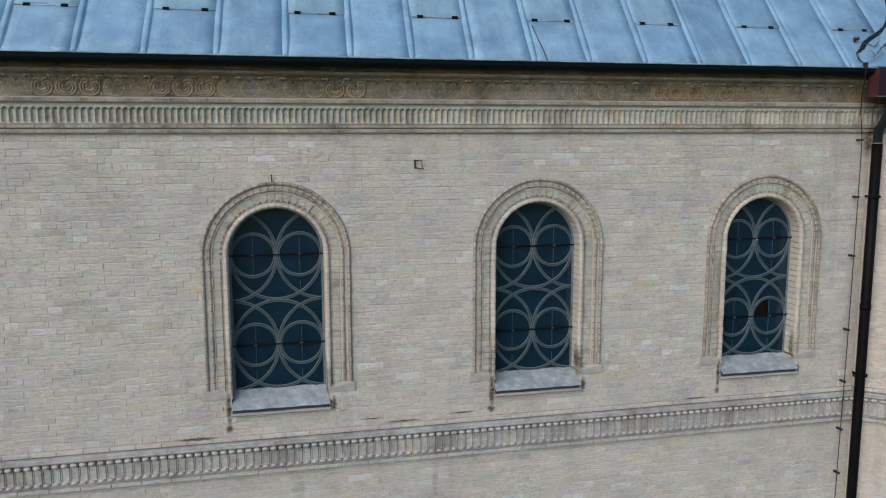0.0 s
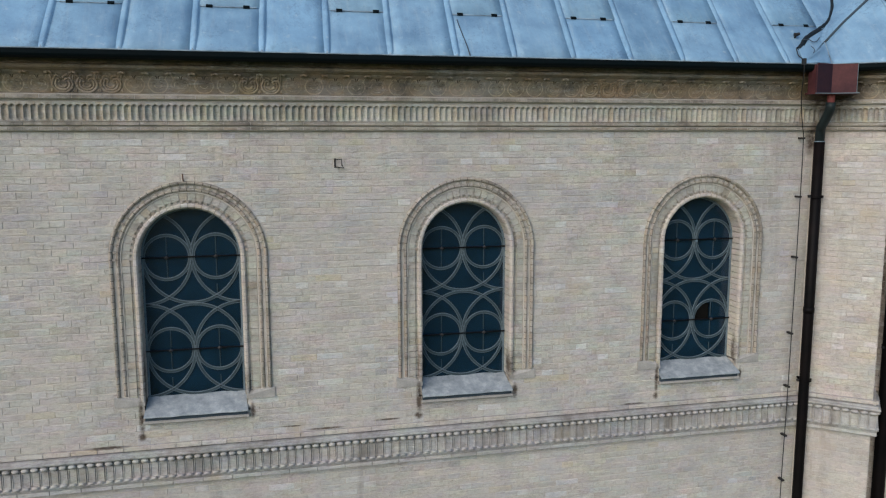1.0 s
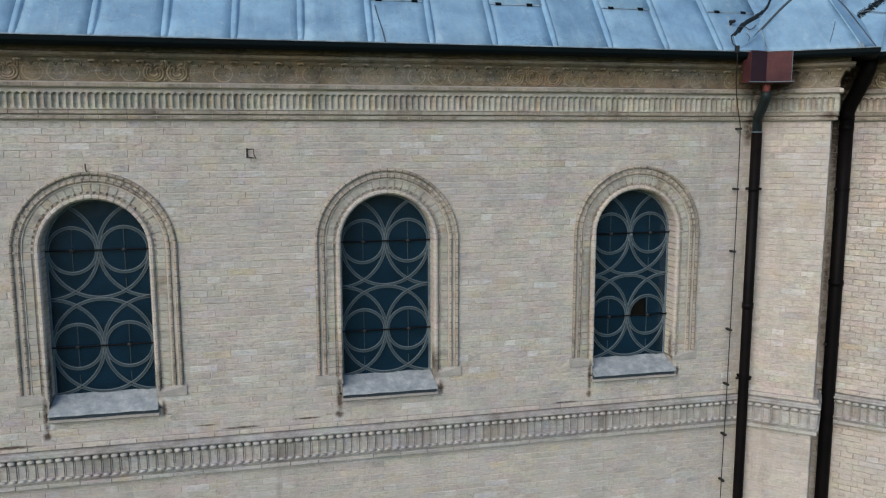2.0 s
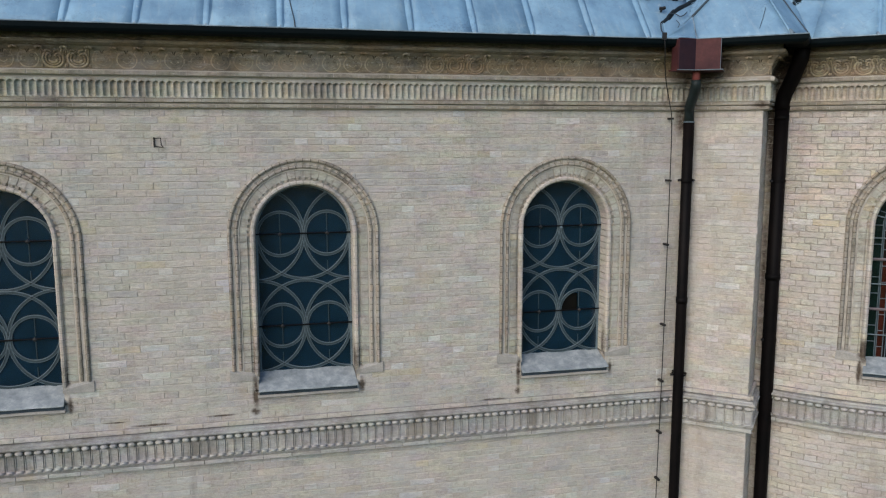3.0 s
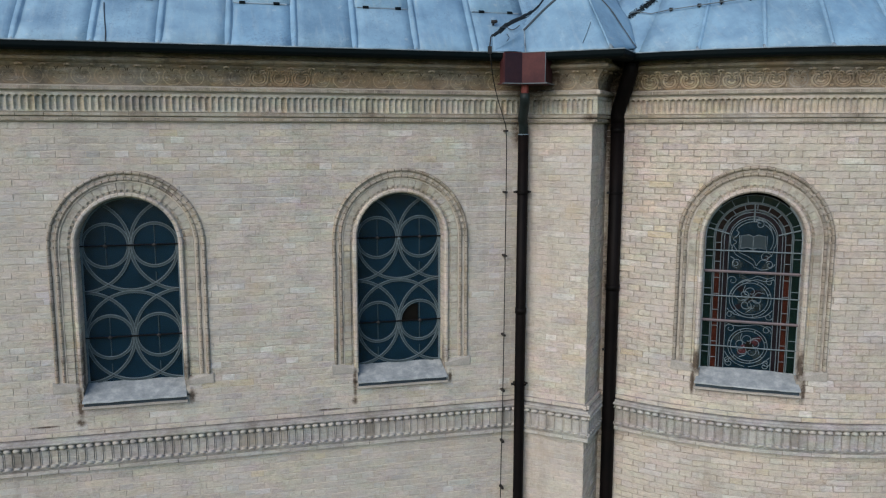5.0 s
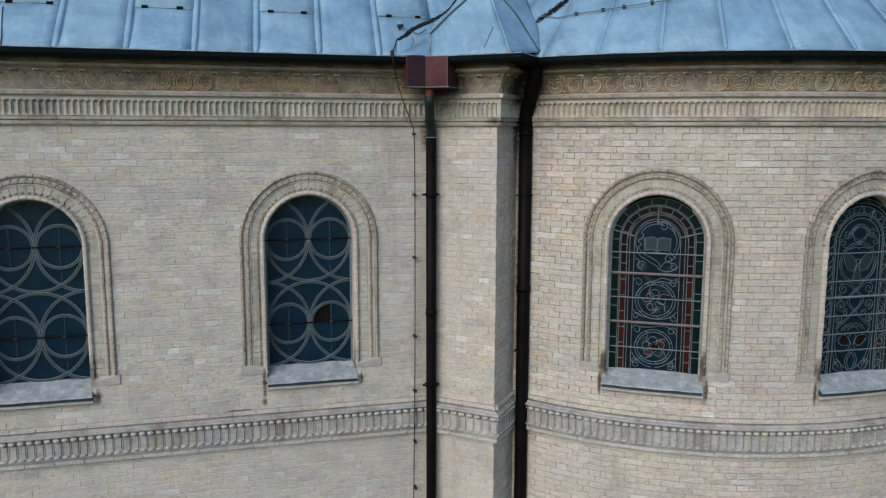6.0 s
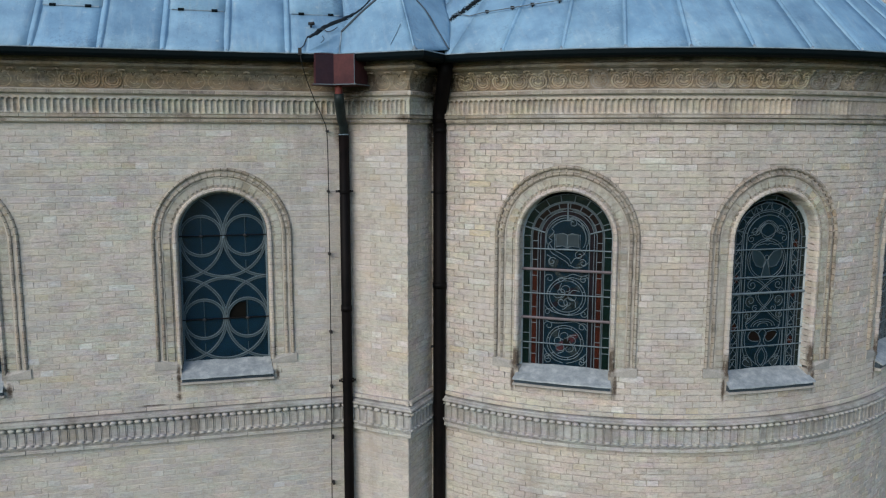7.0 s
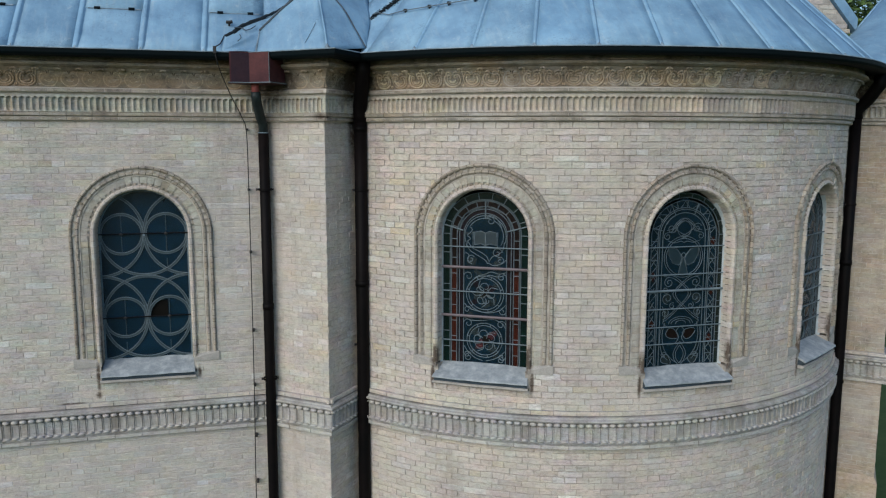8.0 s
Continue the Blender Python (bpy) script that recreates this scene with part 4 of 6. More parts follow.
def surround(win, curve):
    rnd = random.Random(5)
    for i, pl in enumerate(places(24, 5.905)):
        def build():
            g = Geo()
            surround_piece(g, VOUSSOIR, pl, curve, 0.0040, rnd.uniform(-0.005, 0.005))
            me = g.mesh("voussoir", M_BRICK)
            me.materials.append(M_FLUTED)
            for f in me.polygons:
                f.material_index = 1 if 6 <= f.index < 10 else 0
            return me
        child("voussoir", cached(("v", curve, i), build), win)

    def build_outer():
        g, spots = Geo(), places(30, 5.975)
        for pl in spots:
            surround_piece(g, OUTER, pl, curve, 0.0042, rnd.uniform(-0.005, 0.005))
        # small teeth in the hollow between the two rolls
        for k in range(31):
            a = -math.pi / 2 + math.pi * k / 30
            for ra, rb, da, db, hw in ((0.718, 0.752, -0.05, 0.012, 0.012), (0.560, 0.590, -0.05, -0.013, 0.016)):
                c, s = math.cos(a), math.sin(a)
                vs = []
                for d in (da, db + rnd.uniform(-0.004, 0.004)):
                    for r, t in ((ra, -hw), (ra, hw), (rb, hw), (rb, -hw)):
                        q = r * (APSE_WIDER if curve else 1.0)
                        vs.append(bent(q * s + t * c, SPRING + q * c - t * s, d, curve))
                g.add(vs, BOX_F)
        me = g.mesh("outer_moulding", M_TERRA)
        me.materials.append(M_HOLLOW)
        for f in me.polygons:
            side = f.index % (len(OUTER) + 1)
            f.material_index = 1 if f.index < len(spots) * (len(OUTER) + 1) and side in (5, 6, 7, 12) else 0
        return me
    child("outer_moulding", cached(("o", curve), build_outer), win, "double roll moulding with small teeth")

    def build_fill():
        g = Geo()
        surround_fill(g, [p for p in VOUSSOIR[1:]], curve, 5.905)
        inner = len(g.f)
        surround_fill(g, OUTER, curve, 5.975)
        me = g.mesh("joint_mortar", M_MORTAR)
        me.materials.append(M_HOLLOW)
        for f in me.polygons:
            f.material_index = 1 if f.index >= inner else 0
        return me
    child("joint_mortar", cached(("jm", curve), build_fill), win, "pale lime mortar in the joints of the arch")
    for s in (-1, 1):
        def build_stop():
            g = Geo()
            o, i_ = (0.84, 0.54) if curve else (0.815, 0.515)
            vs = [bent(s * x, z, d, curve) for x, z, d in ((i_, 5.862, -0.03), (o, 5.862, -0.03), (o, 5.862, 0.016), (i_, 5.862, 0.010),
                                                         (i_, 5.945, -0.03), (o, 6.005, -0.03), (o, 5.968, 0.018), (i_, 5.898, 0.012))]
            g.add(vs, [(0, 1, 2, 3), (4, 5, 6, 7), (0, 1, 5, 4), (1, 2, 6, 5), (2, 3, 7, 6), (3, 0, 4, 7)])
            return g.mesh("stop_block", M_STONE)
        child("stop_block", cached(("s", curve, s), build_stop), win, "sloping stone stop of the moulding")

    def build_sill():
        g = Geo()
        n, vs = 8, []
        sec = [(-0.23, 5.902), (-0.20, 5.898), (0.070, 5.768), (0.078, 5.762), (0.079, 5.748), (0.070, 5.746), (0.064, 5.752), (-0.20, 5.845)]
        for i in range(n + 1):
            x = (-0.505 + 1.01 * i / n) * (1.065 if curve else 1.0)
            for d, z in sec:
                flare = 1.0 if d < -0.05 else 1.045
                vs.append(ledge_point(x * flare, z + 0.003 * math.sin(i * 2.4), d, curve))
        m = len(sec)
        g.add(vs, [(i * m + j, (i + 1) * m + j, (i + 1) * m + (j + 1) % m, i * m + (j + 1) % m) for i in range(n) for j in range(m)] + [tuple(range(m)), tuple(n * m + j for j in range(m - 1, -1, -1))])
        return g.mesh("metal_sill", M_SILL)
    child("metal_sill", cached(("sill", curve), build_sill), win, "sloping zinc-clad sill with pale streaks")

    def layer(sec, half, name, material):
        g = Geo()
        n, vs, m = 6, [], len(sec)
        for i in range(n + 1):
            half_ = half * (1.06 if curve else 1.0)
            vs += [ledge_point(-half_ + 2 * half_ * i / n, z + 0.002 * math.sin(i * 1.9), d, curve) for d, z in sec]
        g.add(vs, [(i * m + j, (i + 1) * m + j, (i + 1) * m + j + 1, i * m + j + 1) for i in range(n) for j in range(m - 1)] + [tuple(range(m)), tuple(n * m + j for j in range(m - 1, -1, -1))])
        return g.mesh(name, material)
    # Dark blue-grey strip set back between the sill's lip and the stone ledge.
    child("fascia", cached(("fa", curve), lambda: layer([(-0.1, 5.775), (0.045, 5.762), (0.048, 5.745), (0.040, 5.700), (-0.02, 5.700)], 0.520, "fascia", M_FASCIA)), win, "dark recessed strip under the sill's lip")
    child("under_sill", cached(("us", curve), lambda: layer([(-0.02, 5.706), (0.050, 5.704), (0.066, 5.698), (0.066, 5.682), (0.050, 5.672), (-0.02, 5.664)], 0.535, "under_sill", M_STONE)), win, "thin stone ledge below the metal sill")


BAND = [(-0.0165, 0), (-0.0165, 0.010), (-0.0115, 0.012), (-0.0085, 0.005), (0.0085, 0.005), (0.0115, 0.012), (0.0165, 0.010), (0.0165, 0)]
GD = -0.20   # depth of the glass behind the wall face


def arch_pts(r, z0, n=28):
    return [(-r, z0)] + [(r * -math.cos(math.pi * k / n), SPRING + r * math.sin(math.pi * k / n)) for k in range(n + 1)] + [(r, z0)]


def pane_mesh(name, pts, material, d0=-0.206, d1=-0.200):
    """A flat pane with a thickness, from its outline (x, z)."""
    g = Geo()
    n = len(pts)
    g.add([(x, -d0, z) for x, z in pts] + [(x, -d1, z) for x, z in pts],
          [tuple(range(n)), tuple(range(2 * n - 1, n - 1, -1))] + [(i, (i + 1) % n, n + (i + 1) % n, n + i) for i in range(n)])
    return g.mesh(name, material)


def at_glass(x, z):
    return (x, -GD - 0.004, z)


def arc_inside(cx, cz, r, lo):
    """Pieces of a circle that lie inside the glazed opening."""
    out, cur = [], []
    for k in range(121):
        a = math.tau * k / 120
        x, z = cx + r * math.cos(a), cz + r * math.sin(a)
        inside = abs(x) <= GLASS_R + 1e-6 and z >= lo - 1e-6 and (z <= SPRING or x * x + (z - SPRING) ** 2 <= GLASS_R ** 2 + 1e-6)
        if inside:
            cur.append((x, z))
        elif cur:
            out.append(cur)
            cur = []
    if cur:
        if out and len(cur) < 121 and out[0][0] == (cx + r, cz):
            out[0] = cur[:-1] + out[0]
        else:
            out.append(cur)
    return [p for p in out if len(p) > 2]


def ring_tracery(win, broken=False):
    """Overlapping rings of painted metal in front of dark glass."""
    c1, c2 = RING_Z, RING_Z - 2 * GLASS_R
    lo = c2 - GLASS_R
    if broken:
        # one quarter of the lower ring has a dull pane set deeper
        hx, hz, r = 0.2465, c2, 0.215
        cut = [(hx - r, hz), (hx - r * 0.87, hz + r * 0.5), (hx - r * 0.5, hz + r * 0.87), (hx - 0.01, hz + r * 0.93), (hx - 0.01, hz)]
        left = [(-GLASS_R, GLASS_Z0), (GLASS_R, GLASS_Z0), (GLASS_R, hz), cut[4], cut[0], (-GLASS_R, hz)]
        right = [(hx - 0.01, hz), (GLASS_R, hz)] + [(GLASS_R * math.cos(math.pi * k / 28), SPRING + GLASS_R * math.sin(math.pi * k / 28)) for k in range(0, 10)] + [(hx - 0.01, 7.75), cut[3]]
        top = [(-GLASS_R, hz), cut[0], cut[1], cut[2], cut[3], (hx - 0.01, 7.75)] + [(GLASS_R * math.cos(math.pi * k / 28), SPRING + GLASS_R * math.sin(math.pi * k / 28)) for k in range(10, 29)]
        for pts in (left, right, top):
            child("glass_pane", pane_mesh("glass_pane", pts, M_GLASS), win)
        child("glass_pane", pane_mesh("glass_pane", [(x, z) for x, z in cut], M_G_BROWN, -0.224, -0.219), win, "dull dark brown quarter pane set deeper")
    else:
        child("glass_pane", cached("glass", lambda: pane_mesh("glass_pane", arch_pts(GLASS_R, GLASS_Z0), M_GLASS)), win, "dark teal glass")

    def strip(key, pts, closed=False, prof=BAND):
        def build():
            g = Geo()
            strip_geo(g, pts, [(a, o + GD + 0.002) for a, o in prof], closed)
            me = g.mesh("tracery_ring", M_LEAD)
            me.materials.append(M_EDGE)
            n = len(prof) - 1
            for q in me.polygons:
                q.material_index = 0 if q.index % n in (n // 2 - 1, n // 2, n // 2 + 1) and n > 4 else 1
            return me
        child("tracery_ring", cached(("tr", key), build), win)
    strip("edge", arch_pts(GLASS_R - 0.008, GLASS_Z0 + 0.012), False, [(-0.010, 0), (-0.010, 0.012), (0.010, 0.012), (0.010, 0)])
    for ci, c in enumerate((c1, c2)):
        for s in (-1, 1):
            strip(("small", ci, s), [(s * GLASS_R / 2 + 0.234 * math.cos(k * math.tau / 48), c + 0.234 * math.sin(k * math.tau / 48)) for k in range(48)], True)
            for k, pts in enumerate(arc_inside(s * GLASS_R, c, GLASS_R, lo)):
                strip(("side", ci, s, k), pts)
        full = [(GLASS_R * 0.985 * math.cos(math.pi + math.pi * k / 40), c + GLASS_R * 0.985 * math.sin(math.pi + math.pi * k / 40)) for k in range(41)]
        strip(("mid", ci), full)
        if ci == 1:
            strip(("midtop", ci), [(x, 2 * c - z) for x, z in full])

        def bar():
            g = Geo()
            tube_geo(g, [(-0.50, -GD - 0.03, c + 0.004), (0.50, -GD - 0.03, c + 0.004)], 0.0085, 6)
            return g.mesh("saddle_bar", M_PIPE)
        child("saddle_bar", cached(("bar", ci), bar), win, "thin iron bar")
        for s in (-1, 1):
            def boss():
                g = Geo()
                x, r = s * GLASS_R / 2, 0.026
                y = -GD - 0.036
                g.add([(x - r, y, c), (x, y, c - r), (x + r, y, c), (x, y, c + r), (x, y - 0.014, c), (x, y + 0.03, c)],
                      [(0, 1, 4), (1, 2, 4), (2, 3, 4), (3, 0, 4), (1, 0, 5), (2, 1, 5), (3, 2, 5), (0, 3, 5)])
                return g.mesh("boss", M_IRON)
            child("boss", cached(("boss", ci, s), boss), win)

            def lead():
                g = Geo()
                for za, zb in ((0.03, 0.215), (-0.215, -0.03)):
                    tube_geo(g, [at_glass(s * GLASS_R / 2, c + za), at_glass(s * GLASS_R / 2, c + zb)], 0.005, 5)
                if ci == 1 or s == 1:
                    tube_geo(g, [at_glass(s * GLASS_R / 2, c - 0.40), at_glass(s * GLASS_R / 2, c - 0.30)], 0.005, 5)
                return g.mesh("came", M_LEAD)
            child("came", cached(("lead", ci, s), lead), win)


def spiral(cx, cz, r0, r1, a0, turns, n=26):
    return [(cx + (r0 + (r1 - r0) * k / n) * math.cos(a0 + turns * math.tau * k / n), cz + (r0 + (r1 - r0) * k / n) * math.sin(a0 + turns * math.tau * k / n)) for k in range(n + 1)]


def circle(cx, cz, r, n=36):
    return [(cx + r * math.cos(math.tau * k / n), cz + r * math.sin(math.tau * k / n)) for k in range(n + 1)]


def wave(pts, n=8):
    """A smooth line through a few points."""
    out = []
    for i in range(len(pts) - 1):
        p0, p1, p2, p3 = pts[max(i - 1, 0)], pts[i], pts[i + 1], pts[min(i + 2, len(pts) - 1)]
        for k in range(n):
            t = k / n
            out.append(tuple(0.5 * (2 * b + (c - a) * t + (2 * a - 5 * b + 4 * c - d) * t * t + (3 * b - a - 3 * c + d) * t ** 3) for a, b, c, d in zip(p0, p1, p2, p3)))
    return out + [pts[-1]]


def came_lines(win, lines, r=0.0046, name="came", material=None):
    g = Geo()
    for pts in lines:
        tube_geo(g, [at_glass(x, z) for x, z in pts], r, 5)
    child(name, g.mesh(name, material or M_CAME), win)


def border_strip(win, r0, r1, material, cuts_z, arch_n, name):
    """Panes of a border strip: up both sides and round the arch, one object each."""
    for s in (-1, 1):
        for za, zb in zip(cuts_z[:-1], cuts_z[1:]):
            child(name, pane_mesh(name, [(s * r0, za), (s * r1, za), (s * r1, zb), (s * r0, zb)][::s], material), win)
    for k in range(arch_n):
        a, b = math.pi * k / arch_n, math.pi * (k + 1) / arch_n
        pts = [(r1 * math.cos(a + (b - a) * t / 4), SPRING + r1 * math.sin(a + (b - a) * t / 4)) for t in range(5)]
        pts += [(r0 * math.cos(b + (a - b) * t / 4), SPRING + r0 * math.sin(b + (a - b) * t / 4)) for t in range(5)]
        child(name, pane_mesh(name, pts, material), win)


def scrolls(cz, r, seed):
    """Leafy scrollwork inside a medallion."""
    rnd = random.Random(seed)
    out = []
    for k in range(5):
        a = math.tau * (k + 0.3 * rnd.random()) / 5
        out.append(spiral(r * 0.45 * math.cos(a), cz + r * 0.45 * math.sin(a), r * 0.38, r * 0.10, a + 2.2, rnd.choice((0.9, -0.9)), 20))
        out.append(wave([(r * 0.93 * math.cos(a + 0.4), cz + r * 0.93 * math.sin(a + 0.4)), (r * 0.6 * math.cos(a + 0.8), cz + r * 0.6 * math.sin(a + 0.8)), (r * 0.2 * math.cos(a + 0.5), cz + r * 0.2 * math.sin(a + 0.5))]))
    return out


def leaf_pane(win, pts, material, name="leaf_pane"):
    child(name, pane_mesh(name, pts, material, -0.2015, -0.1965), win)


def blob(cx, cz, rx, rz, turn=0.0, n=16, lobes=0.0):
    out = []
    for k in range(n):
        a = math.tau * k / n
        q = 1 + lobes * math.cos(3 * a)
        x, z = rx * q * math.cos(a), rz * q * math.sin(a)
        out.append((cx + x * math.cos(turn) - z * math.sin(turn), cz + x * math.sin(turn) + z * math.cos(turn)))
    return out


def bars(win, zs, r, material, name, slope=0.0, label=""):
    for z in zs:
        g = Geo()
        w = half_width(z, GLASS_R, GLASS_Z0)
        tube_geo(g, [(-w, -GD - 0.028, z), (0, -GD - 0.030, z + slope), (w, -GD - 0.028, z)], r, 6)
        child(name, g.mesh(name, material), win, label)


def medallion_window(win, variant):
    """Leaded stained glass: coloured borders round a centre of medallions with scrollwork."""
    step = 0.1875
    cz = [GLASS_Z0 + step * k for k in range(8)] + [SPRING]
    if variant == "book":
        border_strip(win, 0.405, 0.493, M_G_GREEN, cz, 9, "green_pane")
        border_strip(win, 0.325, 0.388, M_G_RED, cz[:7], 0, "red_pane")
        border_strip(win, 0.325, 0.388, M_G_MAROON, cz[6:], 9, "maroon_pane")
        border_strip(win, 0.245, 0.325, M_G_PURPLE, [GLASS_Z0, SPRING], 1, "violet_pane")
        child("centre_pane", pane_mesh("centre_pane", arch_pts(0.245, GLASS_Z0), M_G_BLUE), win)
        child("fillet_pane", pane_mesh("fillet_pane", arch_pts(0.405, GLASS_Z0), M_G_PALE, -0.214, -0.209), win)
        radii = (0.488, 0.405, 0.388, 0.325, 0.295, 0.245)
    else:
        border_strip(win, 0.435, 0.493, M_G_GREEN, cz, 9, "green_pane")
        border_strip(win, 0.300, 0.435, M_G_BLUE, [GLASS_Z0, SPRING], 1, "blue_pane")
        child("centre_pane", pane_mesh("centre_pane", arch_pts(0.300, GLASS_Z0), M_G_BLUE), win)
        radii = (0.488, 0.435, 0.400, 0.320, 0.300, 0.262)
        for k in range(8):
            z = GLASS_Z0 + 0.12 + 0.19 * k
            for s in (-1, 1):
                if (k + s) % 3:
                    leaf_pane(win, [(s * 0.405, z), (s * 0.365, z - 0.06), (s * 0.33, z), (s * 0.365, z + 0.06)], M_G_RED if (k * 2 + s) % 3 == 0 else M_G_LEAF, "diamond_pane")
    lead = M_CAME if variant == "book" else M_DULL
    came_lines(win, [arch_pts(r, GLASS_Z0) for r in radii], 0.0046, "came", lead)
    cross = []
    for z in cz[1:]:
        for s in (-1, 1):
            cross.append([(s * radii[0], z), (s * radii[1], z)])
            cross.append([(s * radii[2], z - 0.06), (s * radii[3], z - 0.06)])
    for k in range(1, 9):
        a = math.pi * k / 9
        cross.append([(radii[0] * math.cos(a), SPRING + radii[0] * math.sin(a)), (radii[1] * math.cos(a), SPRING + radii[1] * math.sin(a))])
        cross.append([(radii[2] * math.cos(a + 0.1), SPRING + radii[2] * math.sin(a + 0.1)), (radii[3] * math.cos(a + 0.1), SPRING + radii[3] * math.sin(a + 0.1))])
    came_lines(win, cross, 0.0045, "came", lead)
    if variant == "book":
        lines = []
        for z0, r in ((6.72, 0.215), (6.17, 0.205)):
            lines += [circle(0, z0, r), circle(0, z0, r * 0.86)] + scrolls(z0, r * 0.82, int(z0 * 100))
            for s in (-1, 1):
                lines += [spiral(s * 0.19, z0 + r * 0.95, 0.055, 0.015, 0 if s > 0 else math.pi, s * 1.1, 16), spiral(s * 0.20, z0 - r * 0.9, 0.045, 0.012, 0, -s * 1.1, 16)]
        lines += [[(0.235 * math.cos(radians(v)), 7.40 + 0.235 * math.sin(radians(v))) for v in range(-20, 201, 10)],
                  [(0.205 * math.cos(radians(v)), 7.40 + 0.205 * math.sin(radians(v))) for v in range(-30, 62, 8)],
                  [(0.205 * math.cos(radians(v)), 7.40 + 0.205 * math.sin(radians(v))) for v in range(75, 150, 8)]]
        # curl at the head, vine beside the book, stems that meet under it
        lines += [spiral(0.060, 7.575, 0.052, 0.014, 2.6, -1.25, 20), wave([(0.010, 7.60), (0.045, 7.640), (0.115, 7.615), (0.165, 7.545), (0.190, 7.47)]),
                  wave([(-0.178, 7.505), (-0.150, 7.470), (-0.178, 7.430), (-0.205, 7.40), (-0.170, 7.365), (-0.205, 7.330), (-0.215, 7.27)]),
                  wave([(-0.218, 7.30), (-0.17, 7.225), (-0.09, 7.175), (0.0, 7.12), (0.028, 7.075)]), wave([(-0.205, 7.34), (-0.15, 7.262), (-0.06, 7.215), (0.015, 7.165), (0.040, 7.11)]),
                  wave([(0.215, 7.33), (0.200, 7.245), (0.145, 7.190), (0.085, 7.165), (0.045, 7.105)]), spiral(0.135, 7.205, 0.062, 0.014, 0.2, 1.25, 20), spiral(0.175, 7.12, 0.045, 0.012, 2.4, -1.2, 16),
                  spiral(-0.165, 7.125, 0.050, 0.012, 0.6, 1.2, 18), wave([(-0.225, 7.20), (-0.185, 7.17), (-0.20, 7.10), (-0.15, 7.07)]), wave([(0.03, 7.09), (0.10, 7.06), (0.19, 7.085), (0.235, 7.13)]),
                  wave([(0.235, 6.985), (0.16, 6.965), (0.07, 6.985), (0.0, 6.955), (-0.09, 6.925), (-0.165, 6.85), (-0.215, 6.76)]), wave([(0.235, 6.955), (0.15, 6.930), (0.05, 6.945), (-0.05, 6.905)]),
                  wave([(-0.235, 6.60), (-0.18, 6.545), (-0.08, 6.515), (0.04, 6.50), (0.16, 6.53), (0.235, 6.60)]), wave([(-0.235, 6.43), (-0.15, 6.40), (-0.03, 6.405), (0.10, 6.425), (0.20, 6.385), (0.235, 6.33)]),
                  wave([(0.235, 6.05), (0.17, 5.985), (0.09, 5.945), (0.02, 5.925)]), wave([(-0.02, 5.925), (-0.11, 5.955), (-0.19, 6.02), (-0.235, 6.09)]), spiral(-0.185, 5.955, 0.050, 0.012, 1.2, 1.2, 16), spiral(0.185, 5.945, 0.046, 0.012, 2.2, -1.2, 16)]
        # ribs that split the rings into short lights
        for z0, r in ((6.72, 0.215), (6.17, 0.205)):
            lines += [[(r * math.cos(q), z0 + r * math.sin(q)), (r * 0.86 * math.cos(q), z0 + r * 0.86 * math.sin(q))] for q in (0.3, 1.2, 2.0, 2.9, 3.9, 4.9, 5.6)]
        came_lines(win, lines, 0.0042)
        # an open book of pale glass
        for s in (-1, 1):
            leaf_pane(win, [(0, 7.290), (s * 0.05, 7.310), (s * 0.125, 7.295), (s * 0.125, 7.440), (s * 0.05, 7.455), (0, 7.435)][::s], M_G_PALE, "book_pane")
        came_lines(win, [[(-0.125, 7.295), (-0.05, 7.310), (0, 7.290), (0.05, 7.310), (0.125, 7.295), (0.125, 7.440), (0.05, 7.455), (0, 7.435), (-0.05, 7.455), (-0.125, 7.440), (-0.125, 7.295)], [(0, 7.290), (0, 7.435)],
                         [(-0.14, 7.445), (-0.14, 7.270), (0, 7.275), (0.14, 7.270), (0.14, 7.445)]], 0.005)
        for x, z, rx, rz, m in ((-0.055, 6.12, 0.038, 0.066, M_G_PINK), (0.085, 6.235, 0.072, 0.042, M_G_PINK), (0.06, 6.78, 0.06, 0.05, M_G_PURPLE), (-0.07, 6.70, 0.05, 0.06, M_G_LEAF), (0.02, 6.60, 0.07, 0.04, M_G_LEAF),
                                (0.09, 6.07, 0.05, 0.06, M_G_LEAF), (-0.12, 6.27, 0.05, 0.045, M_G_LEAF), (0.14, 7.09, 0.06, 0.035, M_G_LEAF), (-0.15, 7.10, 0.045, 0.06, M_G_LEAF), (-0.1, 6.83, 0.06, 0.03, M_G_PURPLE), (0.09, 6.63, 0.055, 0.035, M_G_LEAF), (-0.13, 6.62, 0.03, 0.06, M_G_PURPLE), (0.13, 6.83, 0.045, 0.03, M_G_LEAF), (-0.07, 6.96, 0.075, 0.022, M_G_LEAF), (0.15, 6.955, 0.06, 0.018, M_G_LEAF), (-0.16, 6.46, 0.05, 0.03, M_G_LEAF), (0.02, 6.17, 0.05, 0.05, M_G_BROWN), (0.0, 6.72, 0.04, 0.045, M_G_BROWN), (0.13, 6.0, 0.05, 0.025, M_G_LEAF), (-0.14, 6.02, 0.03, 0.05, M_G_LEAF), (-0.19, 7.42, 0.018, 0.05, M_G_LEAF), (0.15, 7.20, 0.035, 0.03, M_G_PURPLE)):
            leaf_pane(win, blob(x, z, rx, rz, x * 8, 14, 0.15), m)
        bars(win, (7.27, 6.745, 6.155), 0.0075, M_EDGE, "saddle_bar")
        bars(win, (7.03, 6.455), 0.0165, M_SADDLE, "saddle_bar", 0.0, "broad dull pink saddle bar")
